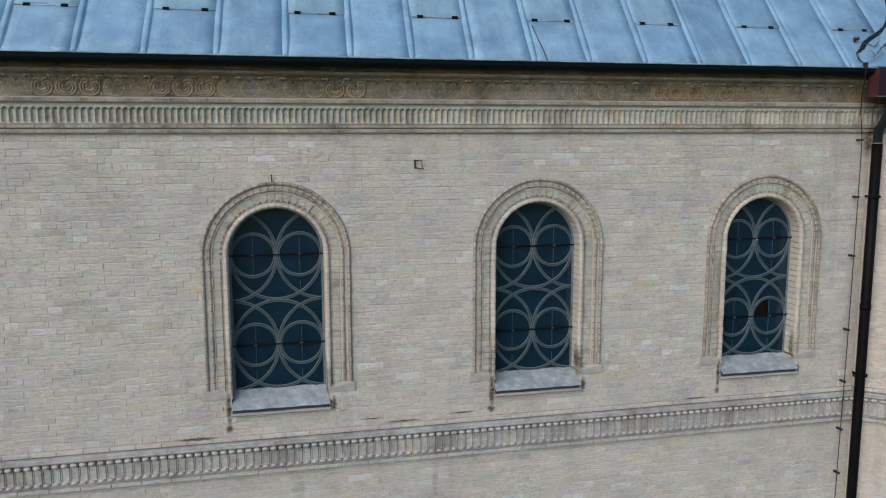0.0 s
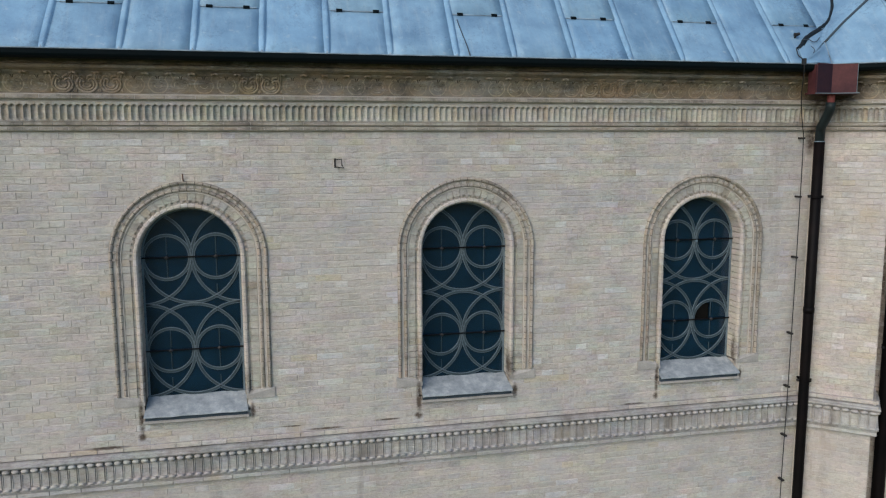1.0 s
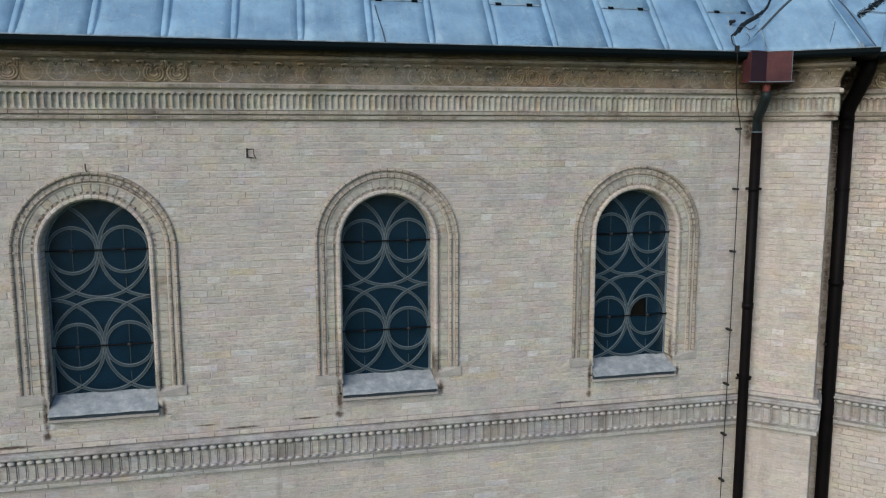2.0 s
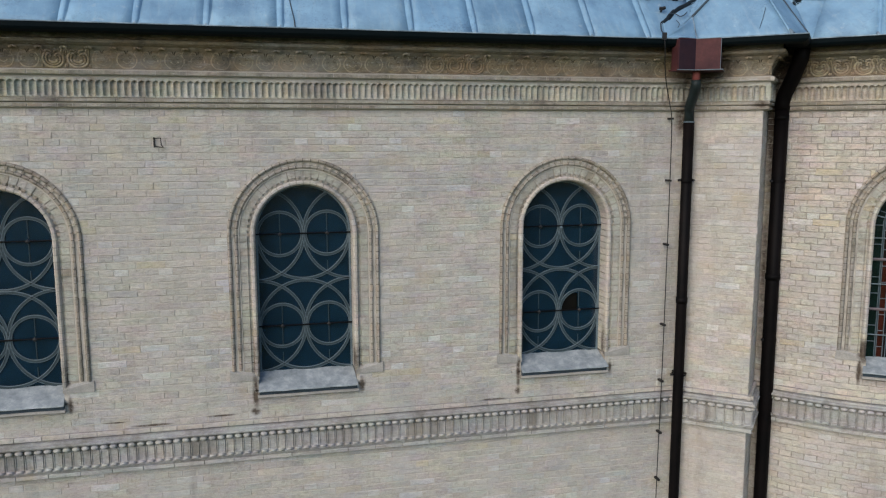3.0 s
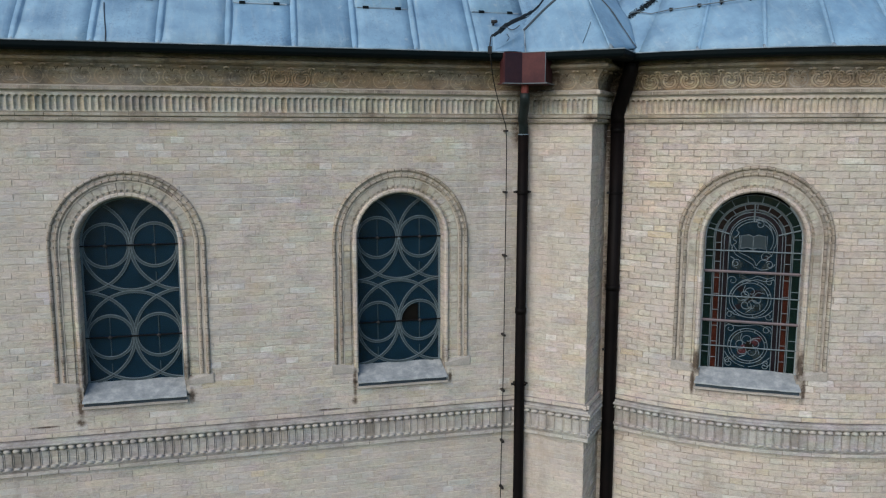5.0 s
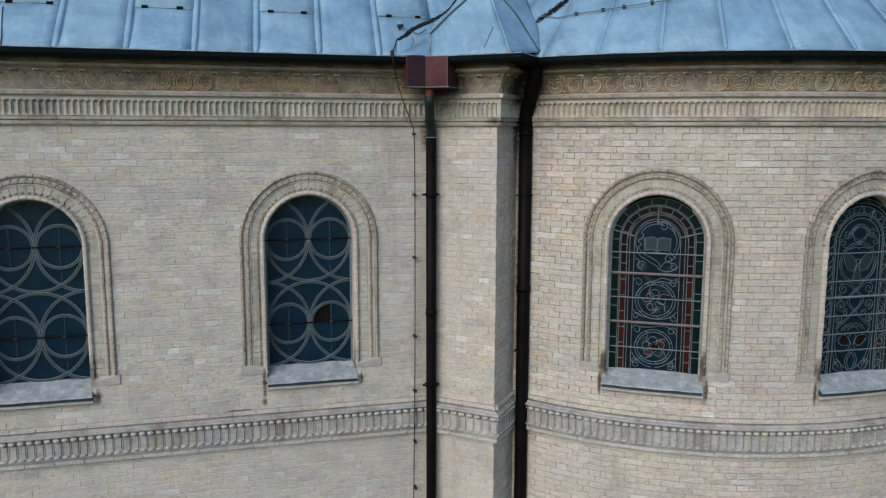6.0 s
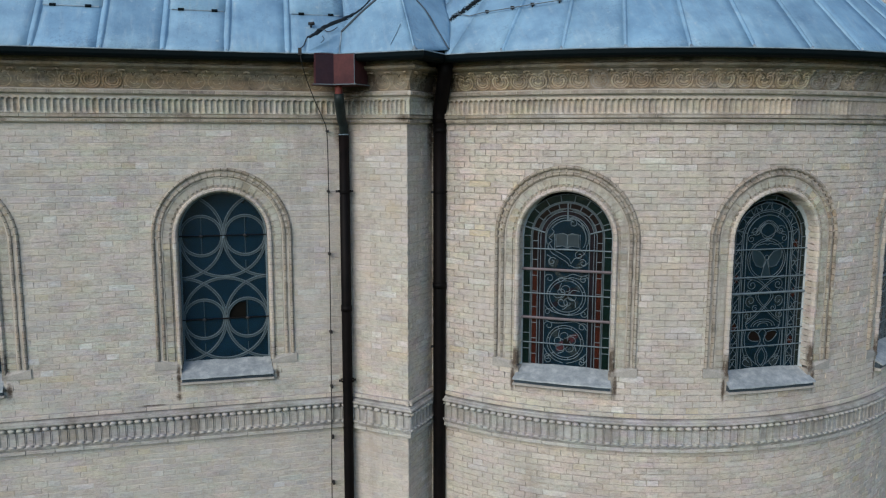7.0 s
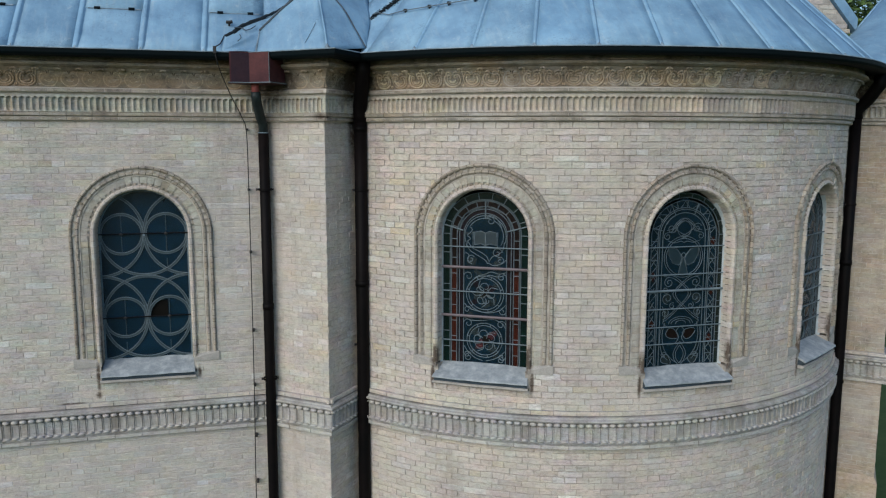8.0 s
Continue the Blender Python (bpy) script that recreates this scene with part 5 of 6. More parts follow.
        for s in (-1, 1):
            g = Geo()
            tube_geo(g, [(s * 0.25, -GD - 0.02, 7.46), (s * 0.475, -GD - 0.02, 7.525)], 0.008, 6)
            child("saddle_bar", g.mesh("saddle_bar", M_EDGE), win)
        came_lines(win, [[(0, 7.60), (0, 7.80)]], 0.009)
    else:
        lines = []
        for s in (-1, 1):
            for o in (0.0, 0.028):
                lines += [wave([(-s * 0.03, 7.385 + o), (s * 0.06, 7.43 + o), (s * (0.085 + o), 7.52), (0, 7.585 + o), (-s * 0.09, 7.545 + o), (-s * 0.15, 7.47 + o), (-s * 0.215, 7.45 + o)]),
                          wave([(s * 0.235, 6.95 + o), (s * 0.12, 6.925 + o), (s * 0.02, 6.86 + o), (-s * (0.075 + o), 6.765), (-s * (0.055 + o), 6.685), (s * 0.03, 6.60 - o), (s * 0.14, 6.50 - o), (s * 0.225, 6.44 - o)])]
            lines += [spiral(s * 0.155, 7.50, 0.060, 0.014, 0.4, s * 1.3, 18), spiral(s * 0.205, 7.41, 0.045, 0.012, 2.0, -s * 1.2, 16),
                      wave([(s * 0.20, 7.36), (s * 0.12, 7.335), (s * 0.04, 7.35), (0, 7.335)]),
                      spiral(s * 0.165, 6.875, 0.062, 0.014, math.pi / 2, -s * 1.4, 20), spiral(s * 0.20, 6.79, 0.045, 0.012, 0, s * 1.2, 16),
                      spiral(s * 0.175, 6.69, 0.070, 0.016, -math.pi / 2, s * 1.3, 20), spiral(s * 0.115, 6.60, 0.040, 0.010, 1.0, -s * 1.2, 16),
                      spiral(s * 0.205, 6.52, 0.055, 0.014, math.pi / 2, s * 1.2, 18), wave([(s * 0.24, 6.60), (s * 0.20, 6.50), (s * 0.22, 6.40), (s * 0.17, 6.36)]),
                      wave([(s * 0.20, 6.40), (s * 0.225, 6.25), (s * 0.19, 6.08), (s * 0.10, 5.97), (s * 0.03, 5.92)]), wave([(s * 0.235, 6.36), (s * 0.255, 6.22), (s * 0.22, 6.05), (s * 0.15, 5.96)]),
                      blob(s * 0.105, 6.27, 0.082, 0.058, s * 0.5, 18, 0.1), wave([(0, 6.36), (s * 0.05, 6.30), (s * 0.02, 6.22), (s * 0.07, 6.15), (s * 0.16, 6.14)]),
                      wave([(0, 6.13), (s * 0.048, 6.04), (s * 0.034, 5.96), (0, 5.915)]), wave([(0, 6.175), (s * 0.075, 6.05), (s * 0.06, 5.955), (s * 0.02, 5.905)]),
                      blob(s * 0.17, 5.965, 0.066, 0.050, s * 0.7, 16, 0.14), spiral(s * 0.20, 6.02, 0.04, 0.01, 0, -s * 1.2, 14)]
            for k in range(9):
                z = GLASS_Z0 + 0.03 + 0.165 * k
                lines += [[(s * 0.325, z), (s * 0.392, z + 0.08), (s * 0.325, z + 0.16)], [(s * 0.392, z), (s * 0.345, z + 0.08)], [(s * 0.392, z + 0.08), (s * 0.435, z + 0.08)]]
        for k in range(7):
            a = math.pi * (k + 0.5) / 7
            q = [(r * math.cos(a + d), SPRING + r * math.sin(a + d)) for r, d in ((0.325, -0.16), (0.395, 0.0), (0.325, 0.16))]
            lines += [q, [(0.262 * math.cos(a), SPRING + 0.262 * math.sin(a)), (0.395 * math.cos(a), SPRING + 0.395 * math.sin(a))]] if k % 2 == 0 else [q]
        for rx, rz in ((0.150, 0.085), (0.120, 0.060), (0.065, 0.040)):
            lines.append([(rx * math.cos(math.pi * k / 14), 6.385 + rz * math.sin(math.pi * k / 14)) for k in range(15)])
        lines += [circle(0, 7.17, 0.238), circle(0, 7.17, 0.212)]
        came_lines(win, lines, 0.0036, "came", M_DULL)
        # a pale fan of glass in two halves over a spindle
        fan = [(0.012, 7.14), (0.035, 7.20), (0.085, 7.26), (0.185, 7.285), (0.18, 7.19), (0.13, 7.10), (0.06, 7.075), (0.02, 7.10)]
        for s in (-1, 1):
            leaf_pane(win, [(s * x, z) for x, z in fan][::s], M_G_PALE, "fan_pane")
            leaf_pane(win, blob(s * 0.105, 6.27, 0.075, 0.052, s * 0.5, 14, 0.1), M_G_MAROON)
            leaf_pane(win, blob(s * 0.17, 5.965, 0.060, 0.045, s * 0.7, 14, 0.14), M_G_LEAF)
            leaf_pane(win, blob(s * 0.20, 6.50, 0.03, 0.06, s * 0.3, 14, 0.1), M_G_LEAF)
            leaf_pane(win, blob(s * 0.175, 6.69, 0.05, 0.055, s * 0.4, 14, 0.1), M_G_LEAF)
        body = [(-0.030, 7.13), (-0.034, 7.07), (-0.062, 6.965), (0.062, 6.965), (0.034, 7.07), (0.030, 7.13), (0.0, 7.165)]
        leaf_pane(win, body, M_G_PALE, "fan_pane")
        came_lines(win, [[(s * x, z) for x, z in fan + fan[:1]] for s in (-1, 1)] + [body + body[:1], circle(0, 7.19, 0.026, 14)], 0.0036, "came", M_DULL)
        bars(win, (7.29, 6.97, 6.57, 6.36, 6.16), 0.007, M_EDGE, "saddle_bar")
        bars(win, (6.785,), 0.014, M_EDGE, "saddle_bar", 0.0, "broad grey saddle bar")


def window(name, label, m, curve):
    win = empty(name, label, "window", "structure", m)
    surround(win, curve)
    return win


for i, u in enumerate(NAVE_WINDOWS):
    win = window("window_%d" % (i + 1), "round-arched window with overlapping ring tracery over dark glass" if i < 2 else "round-arched window with ring tracery and one dull brown pane", pose(u, 0, 0), False)
    ring_tracery(win, broken=(i == 2))
    g = Geo()
    if i == 2:
        # Pale dot on the ring crossing, modelled as a short stub.
        tube_geo(g, [(0, -GD - 0.045, RING_Z - 0.012), (0, -GD - 0.022, RING_Z - 0.012)], 0.014, 8)
        child("bolt_head", g.mesh("bolt_head", M_LIP), win, "small pale dot on the crossing of the rings")
    if i == 0:
        tube_geo(g, [(-0.03, 0.0, SPRING + 0.792), (-0.03, -0.03, SPRING + 0.80), (-0.032, -0.034, SPRING + 0.865)], 0.007, 6)
        child("spike", g.mesh("spike", M_RUST), win, "small rusty spike over the arch")
for i, (u, variant) in enumerate(zip(APSE_WINDOWS, ("book", "fan", "fan"))):
    win = window("window_%d" % (i + 4), "round-arched leaded window with red and green borders and an open book" if i == 0 else "round-arched leaded window with blue glass and pale scrollwork", apse_frame(u, 0), True)
    for s in (-1, 1):
        def frame_strip():
            g = Geo()
            pts = [(s * 0.524, GLASS_Z0 - 0.005), (s * 0.524, 6.9), (s * 0.524, SPRING)] + [(s * 0.524 * math.cos(a), SPRING + 0.524 * math.sin(a)) for a in (0.2, 0.4, 0.6, 0.8)]
            vs = [(x * k, -d, (z - SPRING) * (k if z > SPRING else 1) + SPRING) for x, z in pts for k, d in ((0.965, -0.205), (0.965, -0.196), (0.997, -0.145), (1.01, -0.145), (1.01, -0.205))]
            g.add(vs, [(i * 5 + j, i * 5 + j + 1, i * 5 + j + 6, i * 5 + j + 5) for i in range(len(pts) - 1) for j in range(4)])
            return g.mesh("frame_strip", M_FRAME)
        child("frame_strip", cached(("fs", s), frame_strip), win, "pale painted strip between glass and brick")
    before = set(win.children)
    medallion_window(win, variant)
    for ob in win.children:
        if ob not in before:
            ob.matrix_local = Matrix.Translation((0, 0, GLASS_Z0)) @ Matrix.Diagonal((1.042, 1, 1.003, 1)) @ Matrix.Translation((0, 0, -GLASS_Z0))


# ---- roofs ----
TAN = 1.08
EAVE_OUT = 0.31
g = Geo()
sweep_plan(g, [(0.19, 9.392), (0.235, 9.386), (0.33, 9.378), (0.375, 9.380), (0.408, 9.392), (0.426, 9.415), (0.430, 9.452), (0.424, 9.462), (0.41, 9.456), (0.405, 9.43), (0.19, 9.42)])
gutter = setting("gutter", g, M_GUTTER, "black painted eaves gutter under the zinc roof", "gutter")
# Pale bead along the eave: the light it catches is put into its colour.
g = Geo()
sweep_plan(g, [(0.421, 9.459), (0.432, 9.459), (0.4335, 9.466), (0.430, 9.470), (0.422, 9.468), (0.421, 9.459)])
child("lip", g.mesh("lip", M_LIP), gutter, "thin gutter lip with caught light put into its colour")


def sheet(g, corner, rnd, nu=5, nv=6, amp=0.005):
    """A slightly buckled sheet. corner(s, t): place for s, t in 0..1 and the way up from the roof."""
    ph = [rnd.uniform(0, 6.28) for _ in range(4)]
    top, low = [], []
    for j in range(nv + 1):
        for i in range(nu + 1):
            s, t = i / nu, j / nv
            p, up = corner(s, t)
            w = amp * math.sin(math.pi * s) * (math.sin(5 * t + ph[0]) + 0.6 * math.sin(9 * t + 4 * s + ph[1])) + rnd.uniform(-0.0012, 0.0012)
            top.append(p + up * (w + 0.012))
            low.append(p + up * (w + 0.006))
    n = nu + 1
    m = len(top)
    fs = [(j * n + i, j * n + i + 1, (j + 1) * n + i + 1, (j + 1) * n + i) for j in range(nv) for i in range(nu)]
    edge = [i for i in range(n)] + [j * n + nu for j in range(1, nv + 1)] + [nv * n + i for i in range(nu - 1, -1, -1)] + [j * n for j in range(nv - 1, 0, -1)]
    fs2 = [tuple(m + k for k in reversed(f)) for f in fs]
    g.add(top + low, fs + fs2 + [(edge[k], m + edge[k], m + edge[(k + 1) % len(edge)], edge[(k + 1) % len(edge)]) for k in range(len(edge))])


def seam_geo(g, foot, head, up, side, w=0.026, h=0.030):
    """A folded seam that leans to one side, flattened at the eave."""
    prof = [(-w, 0.0), (-w * 0.75, h * 0.45), (-w * 0.15, h * 0.95), (w * 0.25, h), (w * 0.60, h * 0.75), (w * 0.75, h * 0.3), (w * 1.2, 0.0)]
    rows = []
    for t, sc in ((0.0, 0.35), (0.02, 0.75), (0.06, 1.0), (0.3, 1.0), (0.65, 1.0), (1.0, 1.0)):
        p = foot.lerp(head, t)
        rows.append([p + side * a * (0.7 + 0.3 * sc) + up * (b * sc + 0.010) for a, b in prof])
    n = len(prof)
    g.add([v for r in rows for v in r], [(i * n + j, i * n + j + 1, (i + 1) * n + j + 1, (i + 1) * n + j) for i in range(len(rows) - 1) for j in range(n - 1)] + [tuple(range(n))])


def seam_foot(g, p, rnd):
    """The folded, slightly crumpled end of a seam over the gutter."""
    vs = []
    for t, w, h in ((0.0, 0.034, 0.004), (0.35, 0.026, 0.016), (0.7, 0.016, 0.014), (1.0, 0.006, 0.004)):
        q = p + Vector((0, 0.055 * t, 0.055 * t))
        vs += [q + Vector((-w + rnd.uniform(-0.004, 0.004), 0, 0)), q + Vector((rnd.uniform(-0.006, 0.006), -h * 0.7, h)), q + Vector((w + rnd.uniform(-0.004, 0.004), 0, 0)), q + Vector((0, 0.02, -0.02))]
    g.add(vs, [(i * 4 + j, i * 4 + (j + 1) % 4, i * 4 + 4 + (j + 1) % 4, i * 4 + 4 + j) for i in range(3) for j in range(4)] + [(3, 2, 1, 0), (12, 13, 14, 15)])


NUP = Vector((0, -TAN, 1)).normalized()


def on_roof(x, y):
    return Vector((x, y, Z_EAVE + TAN * (y + EAVE_OUT)))


rnd = random.Random(11)
ROOF_TOP = 2.6
g = Geo()
box_geo(g, X_LEFT, 9.0, -EAVE_OUT + 0.03, ROOF_TOP, 0, 0.06, lambda x, y, z: tuple(on_roof(x, y) + NUP * (z - 0.07)))
roof_nave = setting("roof_nave", g, M_GUTTER, "blue-grey zinc nave roof with standing seams", "roof")
SEAM0, SEAM, SKEW = -1.835, 0.6550, 0.06
for k in range(-6, 16):
    xa, xb = SEAM0 + k * SEAM, SEAM0 + (k + 1) * SEAM
    joint = 0.124 if k % 2 else 0.80
    for ya, yb, lift in ((-EAVE_OUT - 0.028, joint + 0.03, 0.0), (joint, ROOF_TOP, 0.007)):
        g = Geo()
        sheet(g, lambda s, t: (on_roof(xa + (0.004 if k < 14 else -0.03) + (xb - xa - 0.008) * s + SKEW * (ya + (yb - ya) * t + EAVE_OUT), ya + (yb - ya) * t) + NUP * lift, NUP), rnd)
        child("zinc_sheet", g.mesh("zinc_sheet", M_ZINC, True), roof_nave)
    if k > 13:
        continue
    g = Geo()
    bend = rnd.uniform(-0.022, 0.022)
    seam_geo(g, on_roof(xa + bend, -EAVE_OUT - 0.02), on_roof(xa + SKEW * (ROOF_TOP + EAVE_OUT), ROOF_TOP), NUP, Vector((1, 0, 0)), 0.038, 0.025)
    child("standing_seam", g.mesh("standing_seam", M_ZINC, True), roof_nave)
    g = Geo()
    seam_foot(g, on_roof(xa + bend, -EAVE_OUT - 0.035) + NUP * 0.012, rnd)
    child("seam_foot", g.mesh("seam_foot", M_LIP, True), roof_nave, "pale folded foot of a seam")
    xa, xb = xa + SKEW * (joint + EAVE_OUT), xb + SKEW * (joint + EAVE_OUT)
    if k % 2:
        g = Geo()
        box_geo(g, xa + 0.05, xb - 0.05, joint - 0.006, joint + 0.002, 0.010, 0.022, lambda x, y, z: tuple(on_roof(x, y) + NUP * z))
        child("lock_joint", g.mesh("lock_joint", M_LIP), roof_nave, "thin pale joint across the sheet")
        for f in (0.22, 0.78):
            g = Geo()
            x = xa + (xb - xa) * f + rnd.uniform(-0.02, 0.02)
            box_geo(g, x - 0.032, x + 0.032, joint - 0.010, joint + 0.012, 0.012, 0.028, lambda x, y, z: tuple(on_roof(x, y) + NUP * z))
            child("clip", g.mesh("clip", M_GUTTER), roof_nave, "small dark metal clip")

# conical roof of the apse
CONE_R, CONE_TAN = AR + EAVE_OUT, 0.95


def on_cone(a, r):
    return Vector((AX + r * math.sin(a), AY - r * math.cos(a), Z_EAVE + CONE_TAN * (CONE_R - r)))


def cone_up(a):
    return Vector((math.sin(a) * CONE_TAN, -math.cos(a) * CONE_TAN, 1)).normalized()


g = Geo()
N = 60
lo = [on_cone(radians(-90 + 180 * i / N), CONE_R - 0.03) - Vector((0, 0, 0.05)) for i in range(N + 1)]
g.add(lo + [on_cone(0, 0.02) - Vector((0, 0, 0.05))] + [p - Vector((0, 0, 0.06)) for p in lo],
      [(i, i + 1, N + 1) for i in range(N)] + [(i, N + 2 + i, N + 3 + i, i + 1) for i in range(N)])
roof_apse = setting("roof_apse", g, M_GUTTER, "conical zinc apse roof with radial standing seams", "roof")
STEP = radians(8.05)
A_SEAM0 = radians(0.3)
for k in range(-9, 12):
    a, b = A_SEAM0 + k * STEP, A_SEAM0 + (k + 1) * STEP
    split = CONE_R - (1.0 if k % 2 else 1.9)
    for ra, rb, lift in ((CONE_R + 0.028, split - 0.03, 0.0), (split, 0.25, 0.007)):
        g = Geo()
        sheet(g, lambda s, t: (on_cone(a + (b - a) * (0.006 + (0.988 if k > -7 else 1.02) * s), ra + (rb - ra) * t) + cone_up((a + b) / 2) * lift, cone_up((a + b) / 2)), rnd)
        child("zinc_sheet", g.mesh("zinc_sheet", M_ZINC, True), roof_apse)
    if k < -5:
        continue
    g = Geo()
    seam_geo(g, on_cone(a + rnd.uniform(-0.0035, 0.0035), CONE_R + 0.02), on_cone(a, 0.3), cone_up(a), Vector((math.cos(a), math.sin(a), 0)), 0.024, 0.022)
    child("standing_seam", g.mesh("standing_seam", M_ZINC, True), roof_apse)
    g = Geo()
    seam_foot(g, on_cone(a, CONE_R + 0.035) + cone_up(a) * 0.012, rnd)
    child("seam_foot", g.mesh("seam_foot", M_LIP, True), roof_apse, "pale folded foot of a seam")


def pier_roof(name, label, left, ce, right, apex, back):
    """Zinc faces over a pier: one to each side of a hip, running back into the roofs behind."""
    g = Geo()
    g.add([p - Vector((0, 0, 0.05)) for p in (left, ce, right, back, apex)], [(0, 1, 4), (1, 2, 3, 4), (0, 1, 2, 3)])
    ob = setting(name, g, M_GUTTER, label, "roof")
    for a, b, c in ((left, ce, apex), (ce, right, back)):
        g = Geo()
        nrm = (ce - right).cross(apex - ce) if c is back else (b - a).cross(c - a)
        nrm = nrm.normalized() if nrm.z > 0 else -nrm.normalized()
        sheet(g, lambda s, t: (a.lerp(b, s).lerp(apex if c is apex else apex.lerp(back, s), t * 0.995), nrm), rnd, 10, 12, 0.006)
        child("zinc_sheet", g.mesh("zinc_sheet", M_ZINC, True), ob)
    g = Geo()
    tube_geo(g, [ce + Vector((0, 0, 0.012)), ce.lerp(apex, 0.3) + Vector((0.006, 0, 0.016)), apex + Vector((0, 0, 0.014))], 0.013, 8)
    child("hip_roll", g.mesh("hip_roll", M_ZINC, True), ob, "rounded zinc roll along the hip")
    return ob


D2 = Vector((PJ[0] - PC[0], PJ[1] - PC[1], 0)).normalized()
CE = Vector((7.978, -0.955, 9.448))                 # foot of the hip
APEX = Vector((7.956, -0.120, 10.335))
LEFT_EDGE = [Vector(p) for p in ((7.243, -0.335, 9.462), (7.300, -0.118, 9.730), (7.520, -0.110, 9.946), (7.712, -0.112, 10.116))] + [APEX]
CORNER = Vector((8.457, -0.58, 9.525))               # foot of the valley beside the apse
RIGHT_EDGE = [CORNER, Vector((8.350, -0.440, 9.760)), Vector((8.235, -0.300, 10.0)), APEX]
VALLEY = [CORNER, Vector((8.570, -0.180, 9.875)), Vector((8.610, 0.130, 10.06)), Vector((8.640, 0.360, 10.24))]


def along(pts, t):
    """The place at a share t of a broken line."""
    t = min(max(t, 0.0), 1.0) * (len(pts) - 1)
    i = min(int(t), len(pts) - 2)
    return pts[i].lerp(pts[i + 1], t - i)


g = Geo()
low = Vector((0, 0, 0.06))
g.add([p - low for p in (LEFT_EDGE[0], CE, CORNER, APEX, Vector((8.0, 1.2, 10.30)), VALLEY[3], LEFT_EDGE[2])], [(0, 1, 3, 6), (1, 2, 3), (2, 5, 4, 3), (6, 3, 4)])
roof_pier = setting("roof_pier", g, M_GUTTER, "steep pyramid of zinc sheet over the pier", "roof")
for near, far, amp in ((LEFT_EDGE, [CE, APEX], 0.006), ([CE, APEX], RIGHT_EDGE, 0.006), (RIGHT_EDGE, VALLEY, 0.016)):
    g = Geo()
    nrm = (far[0].lerp(far[-1], 0.5) - near[0]).cross(near[-1] - near[0]).normalized()
    nrm = nrm if nrm.y < 0 else -nrm
    sheet(g, lambda s, t: (along(near, t * 0.998).lerp(along(far, t * 0.998), s), nrm), rnd, 12, 14, amp)
    child("zinc_sheet", g.mesh("zinc_sheet", M_ZINC, True), roof_pier)
# The left edge roll is dark: its shadow side is put into the colour.
for pts, r, nm, lab, m_ in (([CE, CE.lerp(APEX, 0.3) + Vector((0.005, 0, 0)), APEX], 0.012, "hip_roll", "rounded zinc roll along the hip", M_ZINC),
                            ([LEFT_EDGE[1], LEFT_EDGE[2], LEFT_EDGE[3], APEX], 0.015, "edge_roll", "rolled edge of the pier roof", M_FASCIA),
                            (RIGHT_EDGE, 0.008, "edge_roll", "rolled edge of the pier roof", M_FASCIA), (LEFT_EDGE[:2], 0.010, "edge_roll", "pale welted seam beside the patch", M_LIP),
                            ([Vector((7.895, -0.595, 9.781)), Vector((7.83, -0.65, 9.66)), Vector((7.762, -0.70, 9.545))], 0.0024, "crease", "dark crease in the sheet", M_FASCIA)):
    g = Geo()
    tube_geo(g, [p + Vector((0, -0.010, 0.012)) for p in wave([tuple(q) for q in pts], 6) for p in (Vector(p),)], r, 8)
    child(nm, g.mesh(nm, m_, True), roof_pier, lab)
g = Geo()
seam_foot(g, CE + Vector((0, -0.02, 0.03)), rnd)
child("seam_foot", g.mesh("seam_foot", M_LIP, True), roof_pier, "pale folded foot of the hip")


def flip(v):
    return Vector((MIRX - v.x, v.y, v.z))


FAR_BACK = Vector((16.90, 1.47, 10.30))
FAR_APEX = Vector((18.29, 1.78, 11.57))
FE = flip(Vector((8.001, -0.86, Z_EAVE))) + Vector((FC[0] - MIRX + PC[0], FC[1] - PC[1], 0))
far_roof = pier_roof("roof_far_pier", "sloping zinc roof over the far pier", FE + Vector((1.6, 1.6, 0)), FE, flip(Vector((8.001, -0.86, Z_EAVE)) + D2 * 1.3), FAR_APEX, FAR_BACK)
for shift, r, m in ((Vector((0.0, 0.0, 0.012)), 0.020, M_ZINC), (Vector((0.035, -0.03, -0.020)), 0.009, M_FASCIA)):
    g = Geo()
    tube_geo(g, [FAR_BACK + shift, FAR_BACK.lerp(FAR_APEX, 0.3) + shift * 1.15, FAR_APEX + shift], r, 7)
    child("valley_roll", g.mesh("valley_roll", m, True), far_roof, "rolled upper edge of the sheet")

# dark welted edges of the valley beside the pier roof, with a crumpled patch of sheet at its foot
WELT = [(6.92, -0.155), (7.02, -0.090), (7.12, -0.020), (7.34, 0.076), (7.46, 0.130), (7.56, 0.185), (7.66, 0.270), (7.78, 0.40), (7.90, 0.60)]
welt_line = [on_roof(x, y) + NUP * 0.016 for x, y in wave(WELT, 5)]
g = Geo()
tube_geo(g, [p + Vector((rnd.uniform(-0.003, 0.003), 0, rnd.uniform(-0.006, 0.006))) for p in welt_line], 0.024, 7)
tube_geo(g, [p + Vector((0.012, -0.016, rnd.uniform(-0.022, -0.010))) for p in welt_line[4:34]], 0.013, 6)
child("valley_welt", g.mesh("valley_welt", M_DEBRIS, True), roof_nave, "dark dirty welt of the valley sheet")
